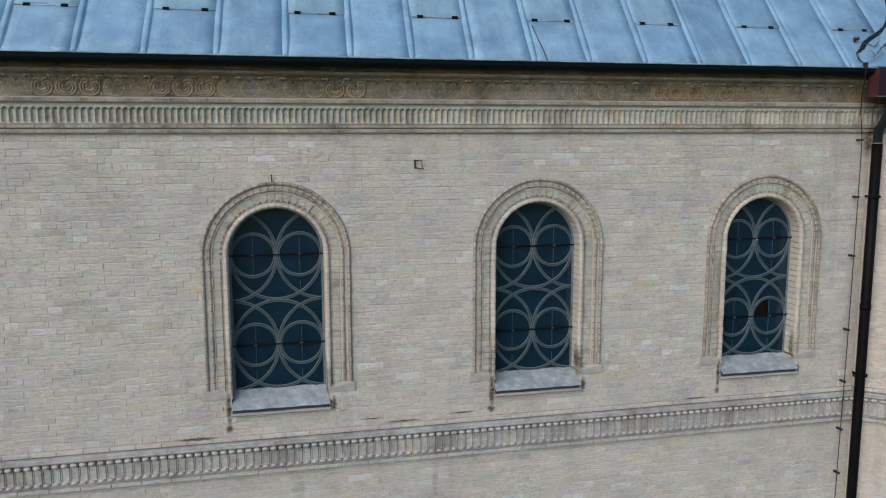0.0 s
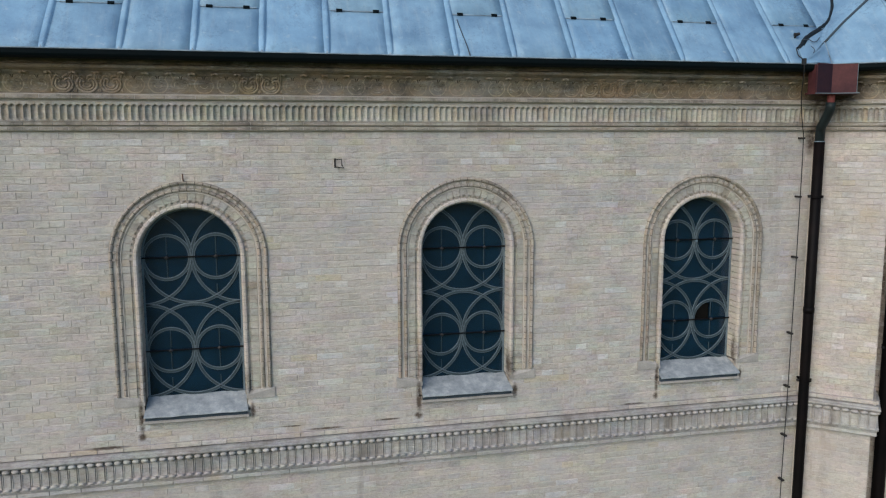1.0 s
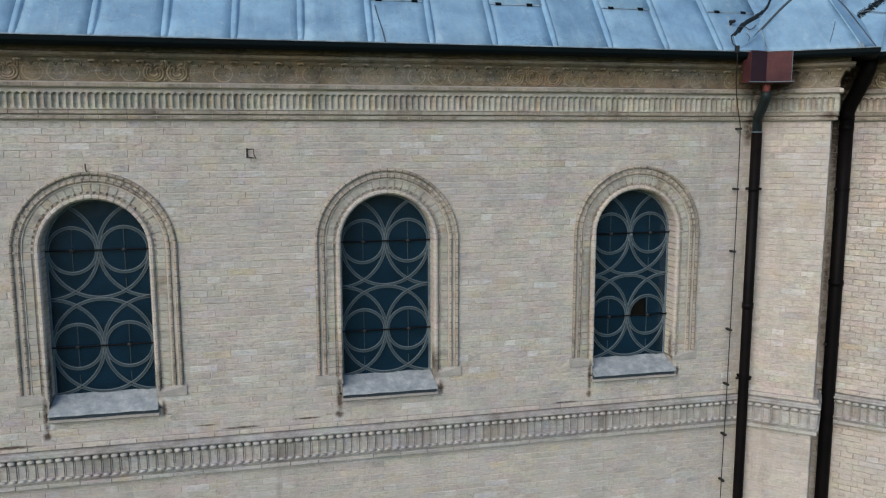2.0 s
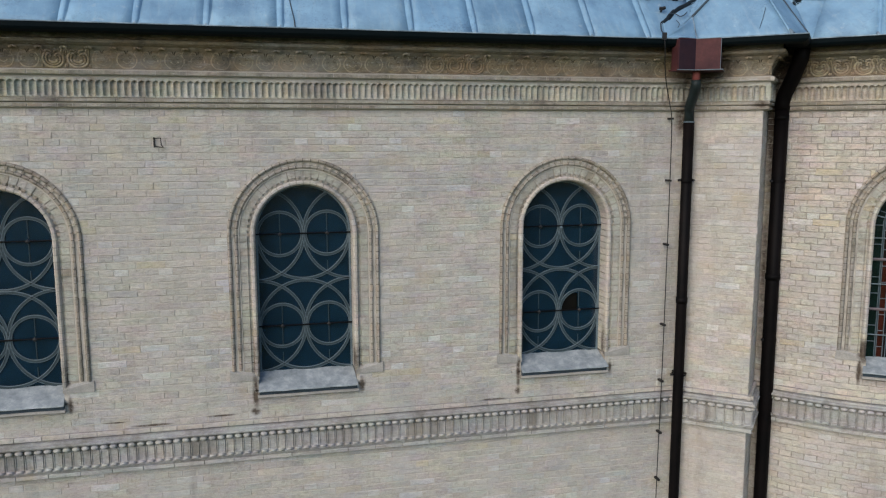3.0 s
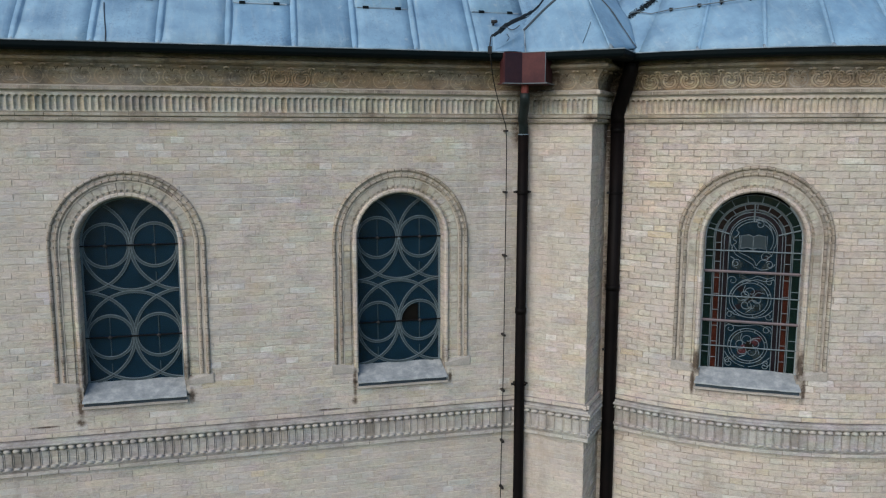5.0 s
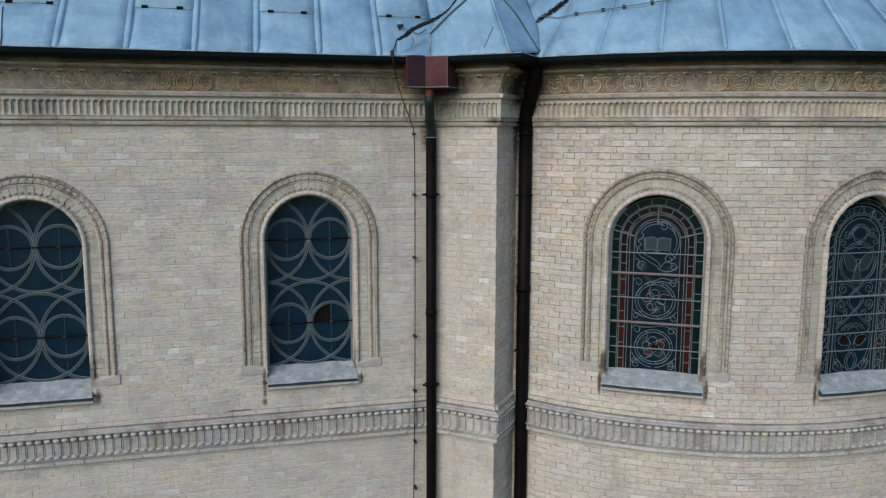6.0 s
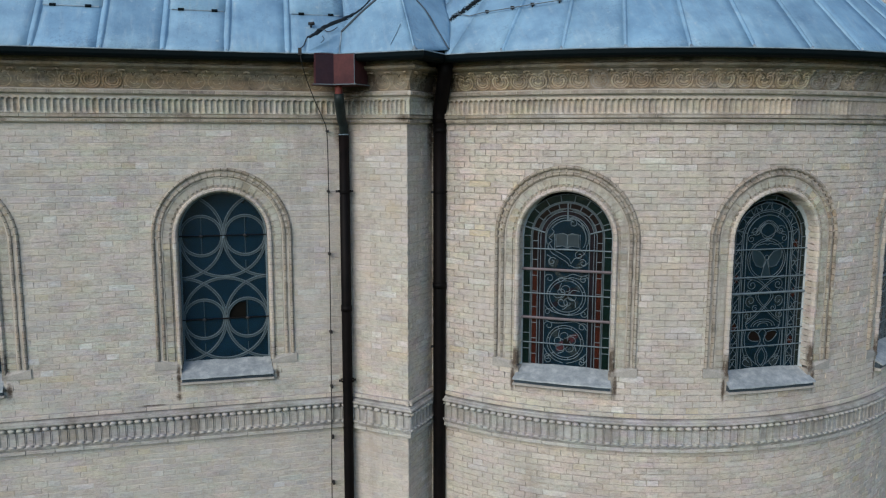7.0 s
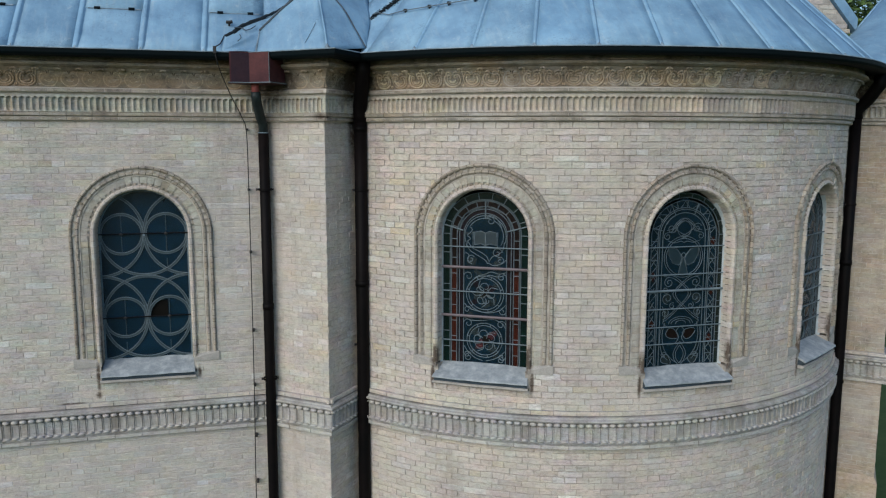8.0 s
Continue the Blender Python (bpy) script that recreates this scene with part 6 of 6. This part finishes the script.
# the valley sheet between the welt and the rolled edge of the pier roof
foot_line = [Vector((6.87, -0.335, 9.468)), Vector((7.06, -0.250, 9.560)), Vector((7.19, -0.170, 9.660))] + [p + Vector((-0.02, 0.02, -0.012)) for p in LEFT_EDGE[1:]]
g = Geo()
sheet(g, lambda s, t: (along(welt_line, t).lerp(along(foot_line, t), s), NUP), rnd, 8, 30, 0.010)
child("valley_sheet", g.mesh("valley_sheet", M_ZINC, True), roof_nave, "crumpled zinc sheet of the valley")
g = Geo()
sheet(g, lambda s, t: (Vector((6.87, -0.345, 9.466)).lerp(LEFT_EDGE[0], s).lerp(along(foot_line, 0.375 * s).lerp(LEFT_EDGE[1], s), t) + NUP * 0.010, NUP), rnd, 12, 10, 0.014)
child("patch_sheet", g.mesh("patch_sheet", M_ZINC, True), roof_nave, "crumpled patch of zinc sheet")
for pts, r in (([(7.02, -0.075), (7.10, -0.075), (7.14, -0.10), (7.20, -0.085), (7.26, -0.045)], 0.006), ([(7.05, -0.23), (7.09, -0.19), (7.075, -0.15)], 0.004)):
    g = Geo()
    tube_geo(g, [on_roof(x, y) + NUP * 0.055 for x, y in wave(pts, 4)], r, 6)
    child("crease", g.mesh("crease", M_FASCIA, True), roof_nave, "dark crease in the patched sheet")
g = Geo()
tube_geo(g, [on_roof(x, y) + NUP * 0.016 for x, y in ((2.865, 0.068), (2.868, 0.02), (2.885, -0.10), (2.905, -0.22), (2.912, -0.33))], 0.006, 6)
child("crease", g.mesh("crease", M_FASCIA, True), roof_nave, "dark split seam in the sheet")
g = Geo()
for k in range(900):
    t = rnd.random() ** 0.8
    a, rr = radians(-52.3 + 3.6 * t + rnd.gauss(0, 0.30)), 4.215 - 0.28 * t + rnd.gauss(0, 0.022)
    p = on_cone(a, rr) + cone_up(a) * 0.016
    r = rnd.uniform(0.004, 0.013)
    q = rnd.uniform(0, 3)
    vs = [p + Vector((r * math.cos(q + b) * rnd.uniform(0.6, 1.6), r * math.sin(q + b), rnd.uniform(-0.3, 0.3) * r)) for b in (0, 1.4, 3.0, 4.5)] + [p + Vector((0, 0, r * 0.6))]
    g.add(vs, [(0, 1, 4), (1, 2, 4), (2, 3, 4), (3, 0, 4), (0, 3, 2, 1)])
tagged(new("leaf_litter", g.mesh("leaf_litter", M_DEBRIS)), "dark leaf litter lying in the roof valley", "litter", kind="stuff")

# lightning wire lying on the apse roof
wire = empty("roof_wire", "thin grey lightning wire held by dark clips on the zinc roof", "cable", "", pose(*on_cone(radians(-45), 4.18)))
o = on_cone(radians(-45), 4.18)
g = Geo()
tube_geo(g, [on_cone(radians(a), r) + cone_up(radians(a)) * h - o for a, r, h in ((-52.5, 4.15, 0.02), (-51.0, 4.16, 0.04), (-48.5, 4.195, 0.03), (-45.6, 4.18, 0.05), (-41.4, 4.152, 0.05), (-38.2, 4.126, 0.05), (-34.0, 4.09, 0.05), (-29.0, 4.05, 0.05))], 0.006, 6)
child("wire", g.mesh("wire", M_CAME), wire)
for a, r in ((-45.6, 4.18), (-41.4, 4.152), (-38.2, 4.126), (-34.0, 4.09)):
    g = Geo()
    p = on_cone(radians(a), r) - o
    box_geo(g, p.x - 0.020, p.x + 0.020, p.y - 0.010, p.y + 0.010, p.z + 0.030, p.z + 0.060)
    box_geo(g, p.x - 0.006, p.x + 0.006, p.y - 0.006, p.y + 0.006, p.z + 0.008, p.z + 0.034)
    child("clip", g.mesh("clip", M_IRON), wire, "small dark roof clip")

# brick gable with a zinc coping behind the apse roof
g = Geo()
GY = 1.5
prof = [(MIRX - 16.72, 9.3), (16.72, 9.3), (16.72, 10.36), (15.50, 11.58), (AX, 15.15), (MIRX - 15.50, 11.58), (MIRX - 16.72, 10.36)]
g.add([(x, y, z) for y in (GY, GY + 0.4) for x, z in prof], [tuple(range(7)), tuple(range(13, 6, -1))] + [(i, 7 + i, 7 + (i + 1) % 7, (i + 1) % 7) for i in range(7)])
gable = setting("wall_gable", g, M_MORTAR, "brick gable wall rising behind the apse roof")
g = Geo()
box_geo(g, 0, 1, GY - 0.05, GY + 0.5, -0.225, 0.0, lambda s, y, z: (16.872 - s * 1.37, y, 10.465 + s * 1.37 + z))
child("coping", g.mesh("coping", M_ZINC), gable, "sloping zinc coping")
g = Geo()
tube_geo(g, [on_cone(radians(a), (AY - GY + 0.03) / math.cos(radians(a))) + Vector((0, -0.01, 0.02)) for a in (58, 62, 66, 69, 71, 73, 75, 76.5)], 0.035, 6)
child("flashing", g.mesh("flashing", M_DEBRIS, True), gable, "dark flashing where roof and gable meet")
for sgn in (-1, 1):
    g = Geo()
    box_geo(g, 0, 1, GY + 0.5, 6.3, 0.0, 0.08, lambda t, y, z: (AX + sgn * (0.02 + 4.80 * (1 - t)), y, 10.28 + t * 4.80 + z))
    setting("roof_transept", g, M_ZINC, "plain zinc roof behind the gable", "roof")
g = Geo()
box_geo(g, X_LEFT, 7.2, 0.0, 1.0, 0.0, 0.06, lambda x, t, z: (x, ROOF_TOP + 3.2 * t, Z_EAVE + TAN * (ROOF_TOP + EAVE_OUT) - 3.2 * TAN * t + z))
setting("roof_north", g, M_ZINC, "plain zinc back slope of the nave roof", "roof")
g = Geo()
ends = [(-0.0, 9.4), (6.0, 9.4), (5.6, 9.5), (ROOF_TOP, 12.25), (-0.15, 9.5)]
g.add([(x, y, z) for x in (X_LEFT - 0.3, X_LEFT) for y, z in ends], [(0, 1, 2, 3, 4), (9, 8, 7, 6, 5)] + [(i, 5 + i, 5 + (i + 1) % 5, (i + 1) % 5) for i in range(5)])
setting("wall_gable_west", g, M_MORTAR, "plain gable closing the nave roof")
g = Geo()
box_geo(g, MIRX - 16.72, 16.72, 5.95, 6.25, 0, 10.0)
g.add([(x, y, z) for y in (5.95, 6.25) for x, z in ((MIRX - 16.72, 10.0), (16.72, 10.0), (AX, 14.8))], [(0, 1, 2), (5, 4, 3), (1, 4, 5, 2), (2, 5, 3, 0)])
setting("wall_north", g, M_MORTAR, "plain back wall closing the church")


# ---- rainwater pipes, hopper and lightning cable ----
def pipe(name, label, parts, clamps, clamp_xy):
    ob = empty(name, label, "downpipe", "", pose(clamp_xy[0], clamp_xy[1], 0))
    base = Vector((clamp_xy[0], clamp_xy[1], 0))
    for pname, pts, r, material in parts:
        g = Geo()
        tube_geo(g, [Vector(p) - base for p in pts], r, 16)
        child(pname, g.mesh(pname, material, True), ob)
    for z in clamps:
        g = Geo()
        ring = [(0.083 * math.cos(k * math.tau / 16), 0.083 * math.sin(k * math.tau / 16)) for k in range(16)]
        g.add([(x, y, z + dz) for dz in (-0.013, 0.013) for x, y in ring], [(k, (k + 1) % 16, 16 + (k + 1) % 16, 16 + k) for k in range(16)])
        box_geo(g, -0.012, 0.012, 0.07, 0.15, z - 0.01, z + 0.01)
        clamp = child("clamp", g.mesh("clamp", M_PIPE, True), ob, "iron clamp round the pipe")
        g = Geo()
        box_geo(g, -0.106, -0.074, -0.012, 0.012, z - 0.013, z + 0.013)
        child("bolt_ear", g.mesh("bolt_ear", M_IRON), clamp)
        g = Geo()
        box_geo(g, 0.074, 0.100, -0.010, 0.010, z - 0.010, z + 0.010)
        child("bolt_ear", g.mesh("bolt_ear", M_IRON), clamp)
    return ob


P1 = (7.309, -0.138)
pipe("downpipe", "black painted downpipe with a grey swan neck below the hopper",
     [("outlet", [(7.222, -0.40, 9.16), (7.224, -0.397, 9.08), (7.226, -0.394, 8.99)], 0.043, M_REDLEAD),
      ("swan_neck", [(7.226, -0.394, 9.035), (7.228, -0.390, 8.985), (7.236, -0.365, 8.93), (7.258, -0.28, 8.84), (7.280, -0.185, 8.75), (*P1, 8.67), (*P1, 8.55)], 0.055, M_GREYPIPE),
      ("shaft", [(*P1, 8.58), (*P1, 6.4), (*P1, 3.2), (*P1, 0.05)], 0.061, M_PIPE),
      ("collar", [(*P1, 8.585), (*P1, 8.575)], 0.0635, M_LIP), ("collar", [(*P1, 6.55), (*P1, 6.48)], 0.067, M_PIPE)],
     (7.92, 5.62, 3.4), P1)
P2 = (8.436, -0.24)
pipe("downpipe", "black painted downpipe in the corner between pier and apse",
     [("outlet", [(8.425, -0.56, 9.42), (8.425, -0.53, 9.27), (8.428, -0.40, 9.06), (8.43, -0.28, 8.90), (*P2, 8.80), (*P2, 8.72)], 0.083, M_PIPE),
      ("shaft", [(*P2, 8.78), (*P2, 6.4), (*P2, 3.2), (*P2, 0.05)], 0.078, M_PIPE),
      ("collar", [(*P2, 8.66), (*P2, 8.60)], 0.082, M_PIPE), ("collar", [(*P2, 6.80), (*P2, 6.73)], 0.086, M_PIPE)],
     (7.9, 6.0, 3.8), P2)
P3 = (MIRX - 8.44, -0.30)
pipe("downpipe", "black painted downpipe in the corner by the far pier",
     [("outlet", [(MIRX - 8.36, -0.62, 9.42), (MIRX - 8.365, -0.60, 9.25), (MIRX - 8.40, -0.44, 9.05), (*P3, 8.92), (*P3, 8.80)], 0.085, M_PIPE),
      ("shaft", [(*P3, 8.84), (*P3, 6.4), (*P3, 3.2), (*P3, 0.05)], 0.072, M_PIPE),
      ("collar", [(*P3, 6.80), (*P3, 6.73)], 0.08, M_PIPE)],
     (7.6, 5.0), P3)

hopper = empty("rainwater_hopper", "maroon painted metal rainwater hopper folded into the corner", "hopper", "", pose(7.164, -0.46, 9.10))


def hopper_panel(name, a, b, z0, z1, t=0.012, label="", material=None):
    g = Geo()
    u = Vector((b[0] - a[0], b[1] - a[1], 0)).normalized()
    n = Vector((u.y, -u.x, 0))
    o = Vector((7.164, -0.46, 9.10))
    vs = [Vector((p[0], p[1], z)) + n * d - o for d in (0, -t) for p, z in ((a, z0), (b, z0), (b, z1), (a, z1))]
    g.add(vs, BOX_F)
    child(name, g.mesh(name, material or M_HOPPER), hopper, label)


HL, HM, HR = (6.955, -0.475), (7.164, -0.468), (7.372, -0.625)
hopper_panel("front_panel", HL, HM, 9.135, 9.462, 0.012, "panel with its shade put into the maroon", M_HOPPER_SHADED)
hopper_panel("front_panel", HM, HR, 9.135, 9.462)
hopper_panel("end_panel", (6.955, -0.33), HL, 9.135, 9.455)
hopper_panel("end_panel", HR, (7.56, -0.36), 9.135, 9.455)
g = Geo()
o = Vector((7.164, -0.46, 9.10))
rim = [(6.93, -0.32), (6.93, -0.50), (7.158, -0.492), (7.380, -0.655), (7.58, -0.37), (7.3, -0.12)]
g.add([Vector((x, y, z)) - o for z in (9.122, 9.136) for x, y in rim], [tuple(range(6)), tuple(range(11, 5, -1))] + [(i, (i + 1) % 6, 6 + (i + 1) % 6, 6 + i) for i in range(6)])
bottom_plate = child("bottom_plate", g.mesh("bottom_plate", M_HOPPER), hopper, "bottom plate with a pale worn rim")

g = Geo()
tube_geo(g, [Vector(q) - o for q in ((6.93, -0.50, 9.130), (7.158, -0.493, 9.130), (7.382, -0.657, 9.130), (7.58, -0.372, 9.130))], 0.005, 5)
child("rim", g.mesh("rim", M_EDGE), bottom_plate, "pale worn edge of the hopper")
for a_, b_ in (((*HR, 9.135), (*HR, 9.462)), ((*HM, 9.462), (*HR, 9.462)), ((*HL, 9.462), (*HM, 9.462)), ((*HL, 9.135), (*HL, 9.462))):
    g = Geo()
    tube_geo(g, [Vector(a_) - o, Vector(b_) - o], 0.0035, 5)
    child("edge", g.mesh("edge", M_EDGE if a_[:2] != HL else M_HOPPER), hopper, "worn folded edge")

cable = empty("lightning_cable", "thin dark lightning conductor cable clipped to the wall", "cable", "", pose(7.125, -0.04, 0))
o = Vector((7.125, -0.04, 0))
g = Geo()
path = wave([(6.90, -0.16, 9.66), (6.86, -0.26, 9.57), (6.81, -0.40, 9.52), (6.80, -0.44, 9.48), (6.82, -0.43, 9.36), (6.88, -0.33, 9.18), (6.97, -0.22, 8.97), (7.07, -0.13, 8.76), (7.118, -0.095, 8.58), (7.125, -0.092, 7.9), (7.12, -0.092, 6.2), (7.112, -0.092, 5.2), (7.10, -0.092, 4.28), (7.095, -0.092, 2.5), (7.09, -0.092, 0.0)], 5)
tube_geo(g, [Vector(p) - o for p in path], 0.006, 6)
child("wire", g.mesh("wire", M_IRON), cable)
for z in (8.62, 7.915, 7.17, 6.212, 5.527, 4.885, 4.29):
    g = Geo()
    box_geo(g, -0.014, 0.015, -0.062, 0.036, z - 0.011, z + 0.011)
    child("clip", g.mesh("clip", M_IRON), cable)
g = Geo()
box_geo(g, 6.80 - 0.018 - o.x, 6.80 + 0.018 - o.x, -0.465 - o.y, -0.425 - o.y, 9.445, 9.52)
child("roof_clip", g.mesh("roof_clip", M_IRON), cable, "dark roof clip of the cable")
g = Geo()
p = on_roof(6.965, -0.02) - o
tube_geo(g, [p, p + NUP * 0.05], 0.012, 7)
tube_geo(g, [p + NUP * 0.05 + Vector((-0.03, 0, 0.01)), p + NUP * 0.06, p + NUP * 0.05 + Vector((0.035, 0, 0.015))], 0.020, 7)
child("roof_clip", g.mesh("roof_clip", M_IRON), cable, "dark roof clip of the cable")

# small iron bracket left in the nave wall
br = empty("wall_bracket", "small old iron bracket fixed to the brick wall", "bracket", "", pose(1.553, 0, 8.372))
g = Geo()
tube_geo(g, [(-0.038, 0.01, 0.045), (-0.036, -0.05, 0.040), (0.030, -0.05, 0.042), (0.034, -0.05, -0.022), (0.052, -0.045, -0.050), (0.020, -0.04, -0.046), (-0.030, -0.04, -0.040), (-0.036, -0.01, -0.01)], 0.0065, 6)
child("hook", g.mesh("hook", M_IRON), br)
g = Geo()
box_geo(g, -0.044, -0.026, -0.006, 0.008, -0.05, 0.05)
child("plate", g.mesh("plate", M_IRON), br)


# ---- ground and trees ----
g = Geo()
g.add([(-900, -900, 0), (900, -900, 0), (900, 900, 0), (-900, 900, 0)], [(0, 1, 2, 3)])
setting("ground", g, M_GROUND, "mown grass round the church", "ground")


def leaf_material():
    m, nt, b = mat("leaves")
    col = ramp(nt, piece_random(nt), [(0.0, (0.045, 0.085, 0.018)), (0.5, (0.075, 0.130, 0.028)), (1.0, (0.11, 0.165, 0.040))])
    nt.links.new(col, b.inputs["Base Color"])
    b.inputs["Roughness"].default_value = 0.6
    return m


M_LEAF = leaf_material()
M_BARK = make_plain("bark", (0.07, 0.055, 0.04), (0.04, 0.032, 0.025), 0.95, 6.0, 0, 0.6)


def tree(x, y, h, seed):
    r = random.Random(seed)
    ob = empty("tree", "broad leafy green tree standing in the grass", "tree", "", pose(x, y, 0), "trees behind the church")
    g = Geo()
    tube_pts = [(r.uniform(-0.2, 0.2) * k, r.uniform(-0.2, 0.2) * k, h * 0.16 * k) for k in range(5)]
    for (pa, pb, ra) in zip(tube_pts[:-1], tube_pts[1:], (0.32, 0.27, 0.21, 0.15)):
        tube_geo(g, [pa, pb], ra, 9)
    limbs = []
    for k in range(11):
        a, z0 = r.uniform(0, 6.28), h * r.uniform(0.25, 0.6)
        ln = h * r.uniform(0.18, 0.34)
        tip = (ln * math.cos(a), ln * math.sin(a), z0 + ln * r.uniform(0.4, 0.9))
        tube_geo(g, [(0, 0, z0), (tip[0] * 0.5, tip[1] * 0.5, z0 + (tip[2] - z0) * 0.6), tip], 0.07, 6)
        limbs.append(tip)
    child("trunk", g.mesh("trunk", M_BARK), ob)
    g = Geo()
    limbs.append((0, 0, h * 0.82))
    for tip in limbs:
        for _ in range(4200):
            d = Vector((r.gauss(0, 1), r.gauss(0, 1), r.gauss(0, 0.8)))
            p = Vector(tip) + d * h * 0.07
            s = r.uniform(0.06, 0.13)
            u = Vector((r.gauss(0, 1), r.gauss(0, 1), r.gauss(0, 1))).normalized()
            w = u.orthogonal().normalized()
            g.add([p - u * s, p + w * s * 0.55, p + u * s, p - w * s * 0.55], [(0, 1, 2, 3)])
    me = bpy.data.meshes.new("crown")
    me.from_pydata([tuple(v) for v in g.v], [], g.f)
    me.materials.append(M_LEAF)
    child("crown", me, ob)


for x, y, h, s in ((35, 20, 20, 1), (43, 30, 24, 2), (31, 21, 18, 3), (41, 22, 22, 4)):
    tree(x, y, h, s)

# ---- brick pieces of the walls ----
SKIP = ((4.99, 5.44), (8.70, 9.5))
lay_bricks(wall_nave, on_nave, nave_frame, X_LEFT, PW[0], 0.0, 8.72, NAVE_WINDOWS, (3.78, 5.06, 5.4, 8.72), SKIP, 3, M_COOL_BRICK)
lay_bricks(wall_apse, on_apse, apse_frame, UA + 0.004, -UA, 0.0, 8.72, APSE_WINDOWS, (-1.62, -0.80, 5.4, 8.72), SKIP, 4)
lay_bricks(wall_pier, on_pier_front, face_frame(on_pier_front), 0.006, on_pier_front.length, 0.0, 8.72, (), (0, 9, 5.4, 8.72), SKIP, 5)
lay_bricks(wall_pier, on_pier_side, face_frame(on_pier_side), 0.0, on_pier_side.length, 0.0, 8.72, (), (0, 9, 5.6, 8.0), SKIP, 6)
lay_bricks(wall_far, on_far_side, face_frame(on_far_side), 0.0, on_far_side.length, 0.0, 8.72, (), (0, 9, 5.4, 8.6), SKIP, 7, M_BROWN_SHADED)
lay_bricks(wall_far, on_far_front, face_frame(on_far_front), 0.0, on_far_front.length, 0.0, 8.72, (), None, SKIP, 8, M_BROWN_SHADED)
lay_bricks(wall_east, on_end, face_frame(on_end), 0.03, 6.0, 0.0, 8.72, (), None, SKIP, 9, M_BROWN_SHADED)


def on_gable(u, z, d):
    return (u, GY - 0.006 - d, z)


rest = Geo()
rb = random.Random(12)
for k in range(int(9.4 / COURSE), int(12.0 / COURSE)):
    z = k * COURSE
    u = 14.2 + (HEADER / 2 if k % 2 else 0)
    stop = min(16.66, 16.62 - (z + COURSE - 10.46))
    while u + HEADER < stop:
        rest.add(brick_verts(u, u + HEADER * 1.9, z + 0.004, z + COURSE - 0.004, on_gable, rb), BRICK_F)
        u += HEADER * 2
gm = bpy.data.meshes.new("brickwork")
gm.from_pydata([tuple(p) for p in rest.v], [], rest.f)
gm.materials.append(M_BRICK)
child("brickwork", gm, gable, "rows of worn cream bricks")["kind"] = "stuff"
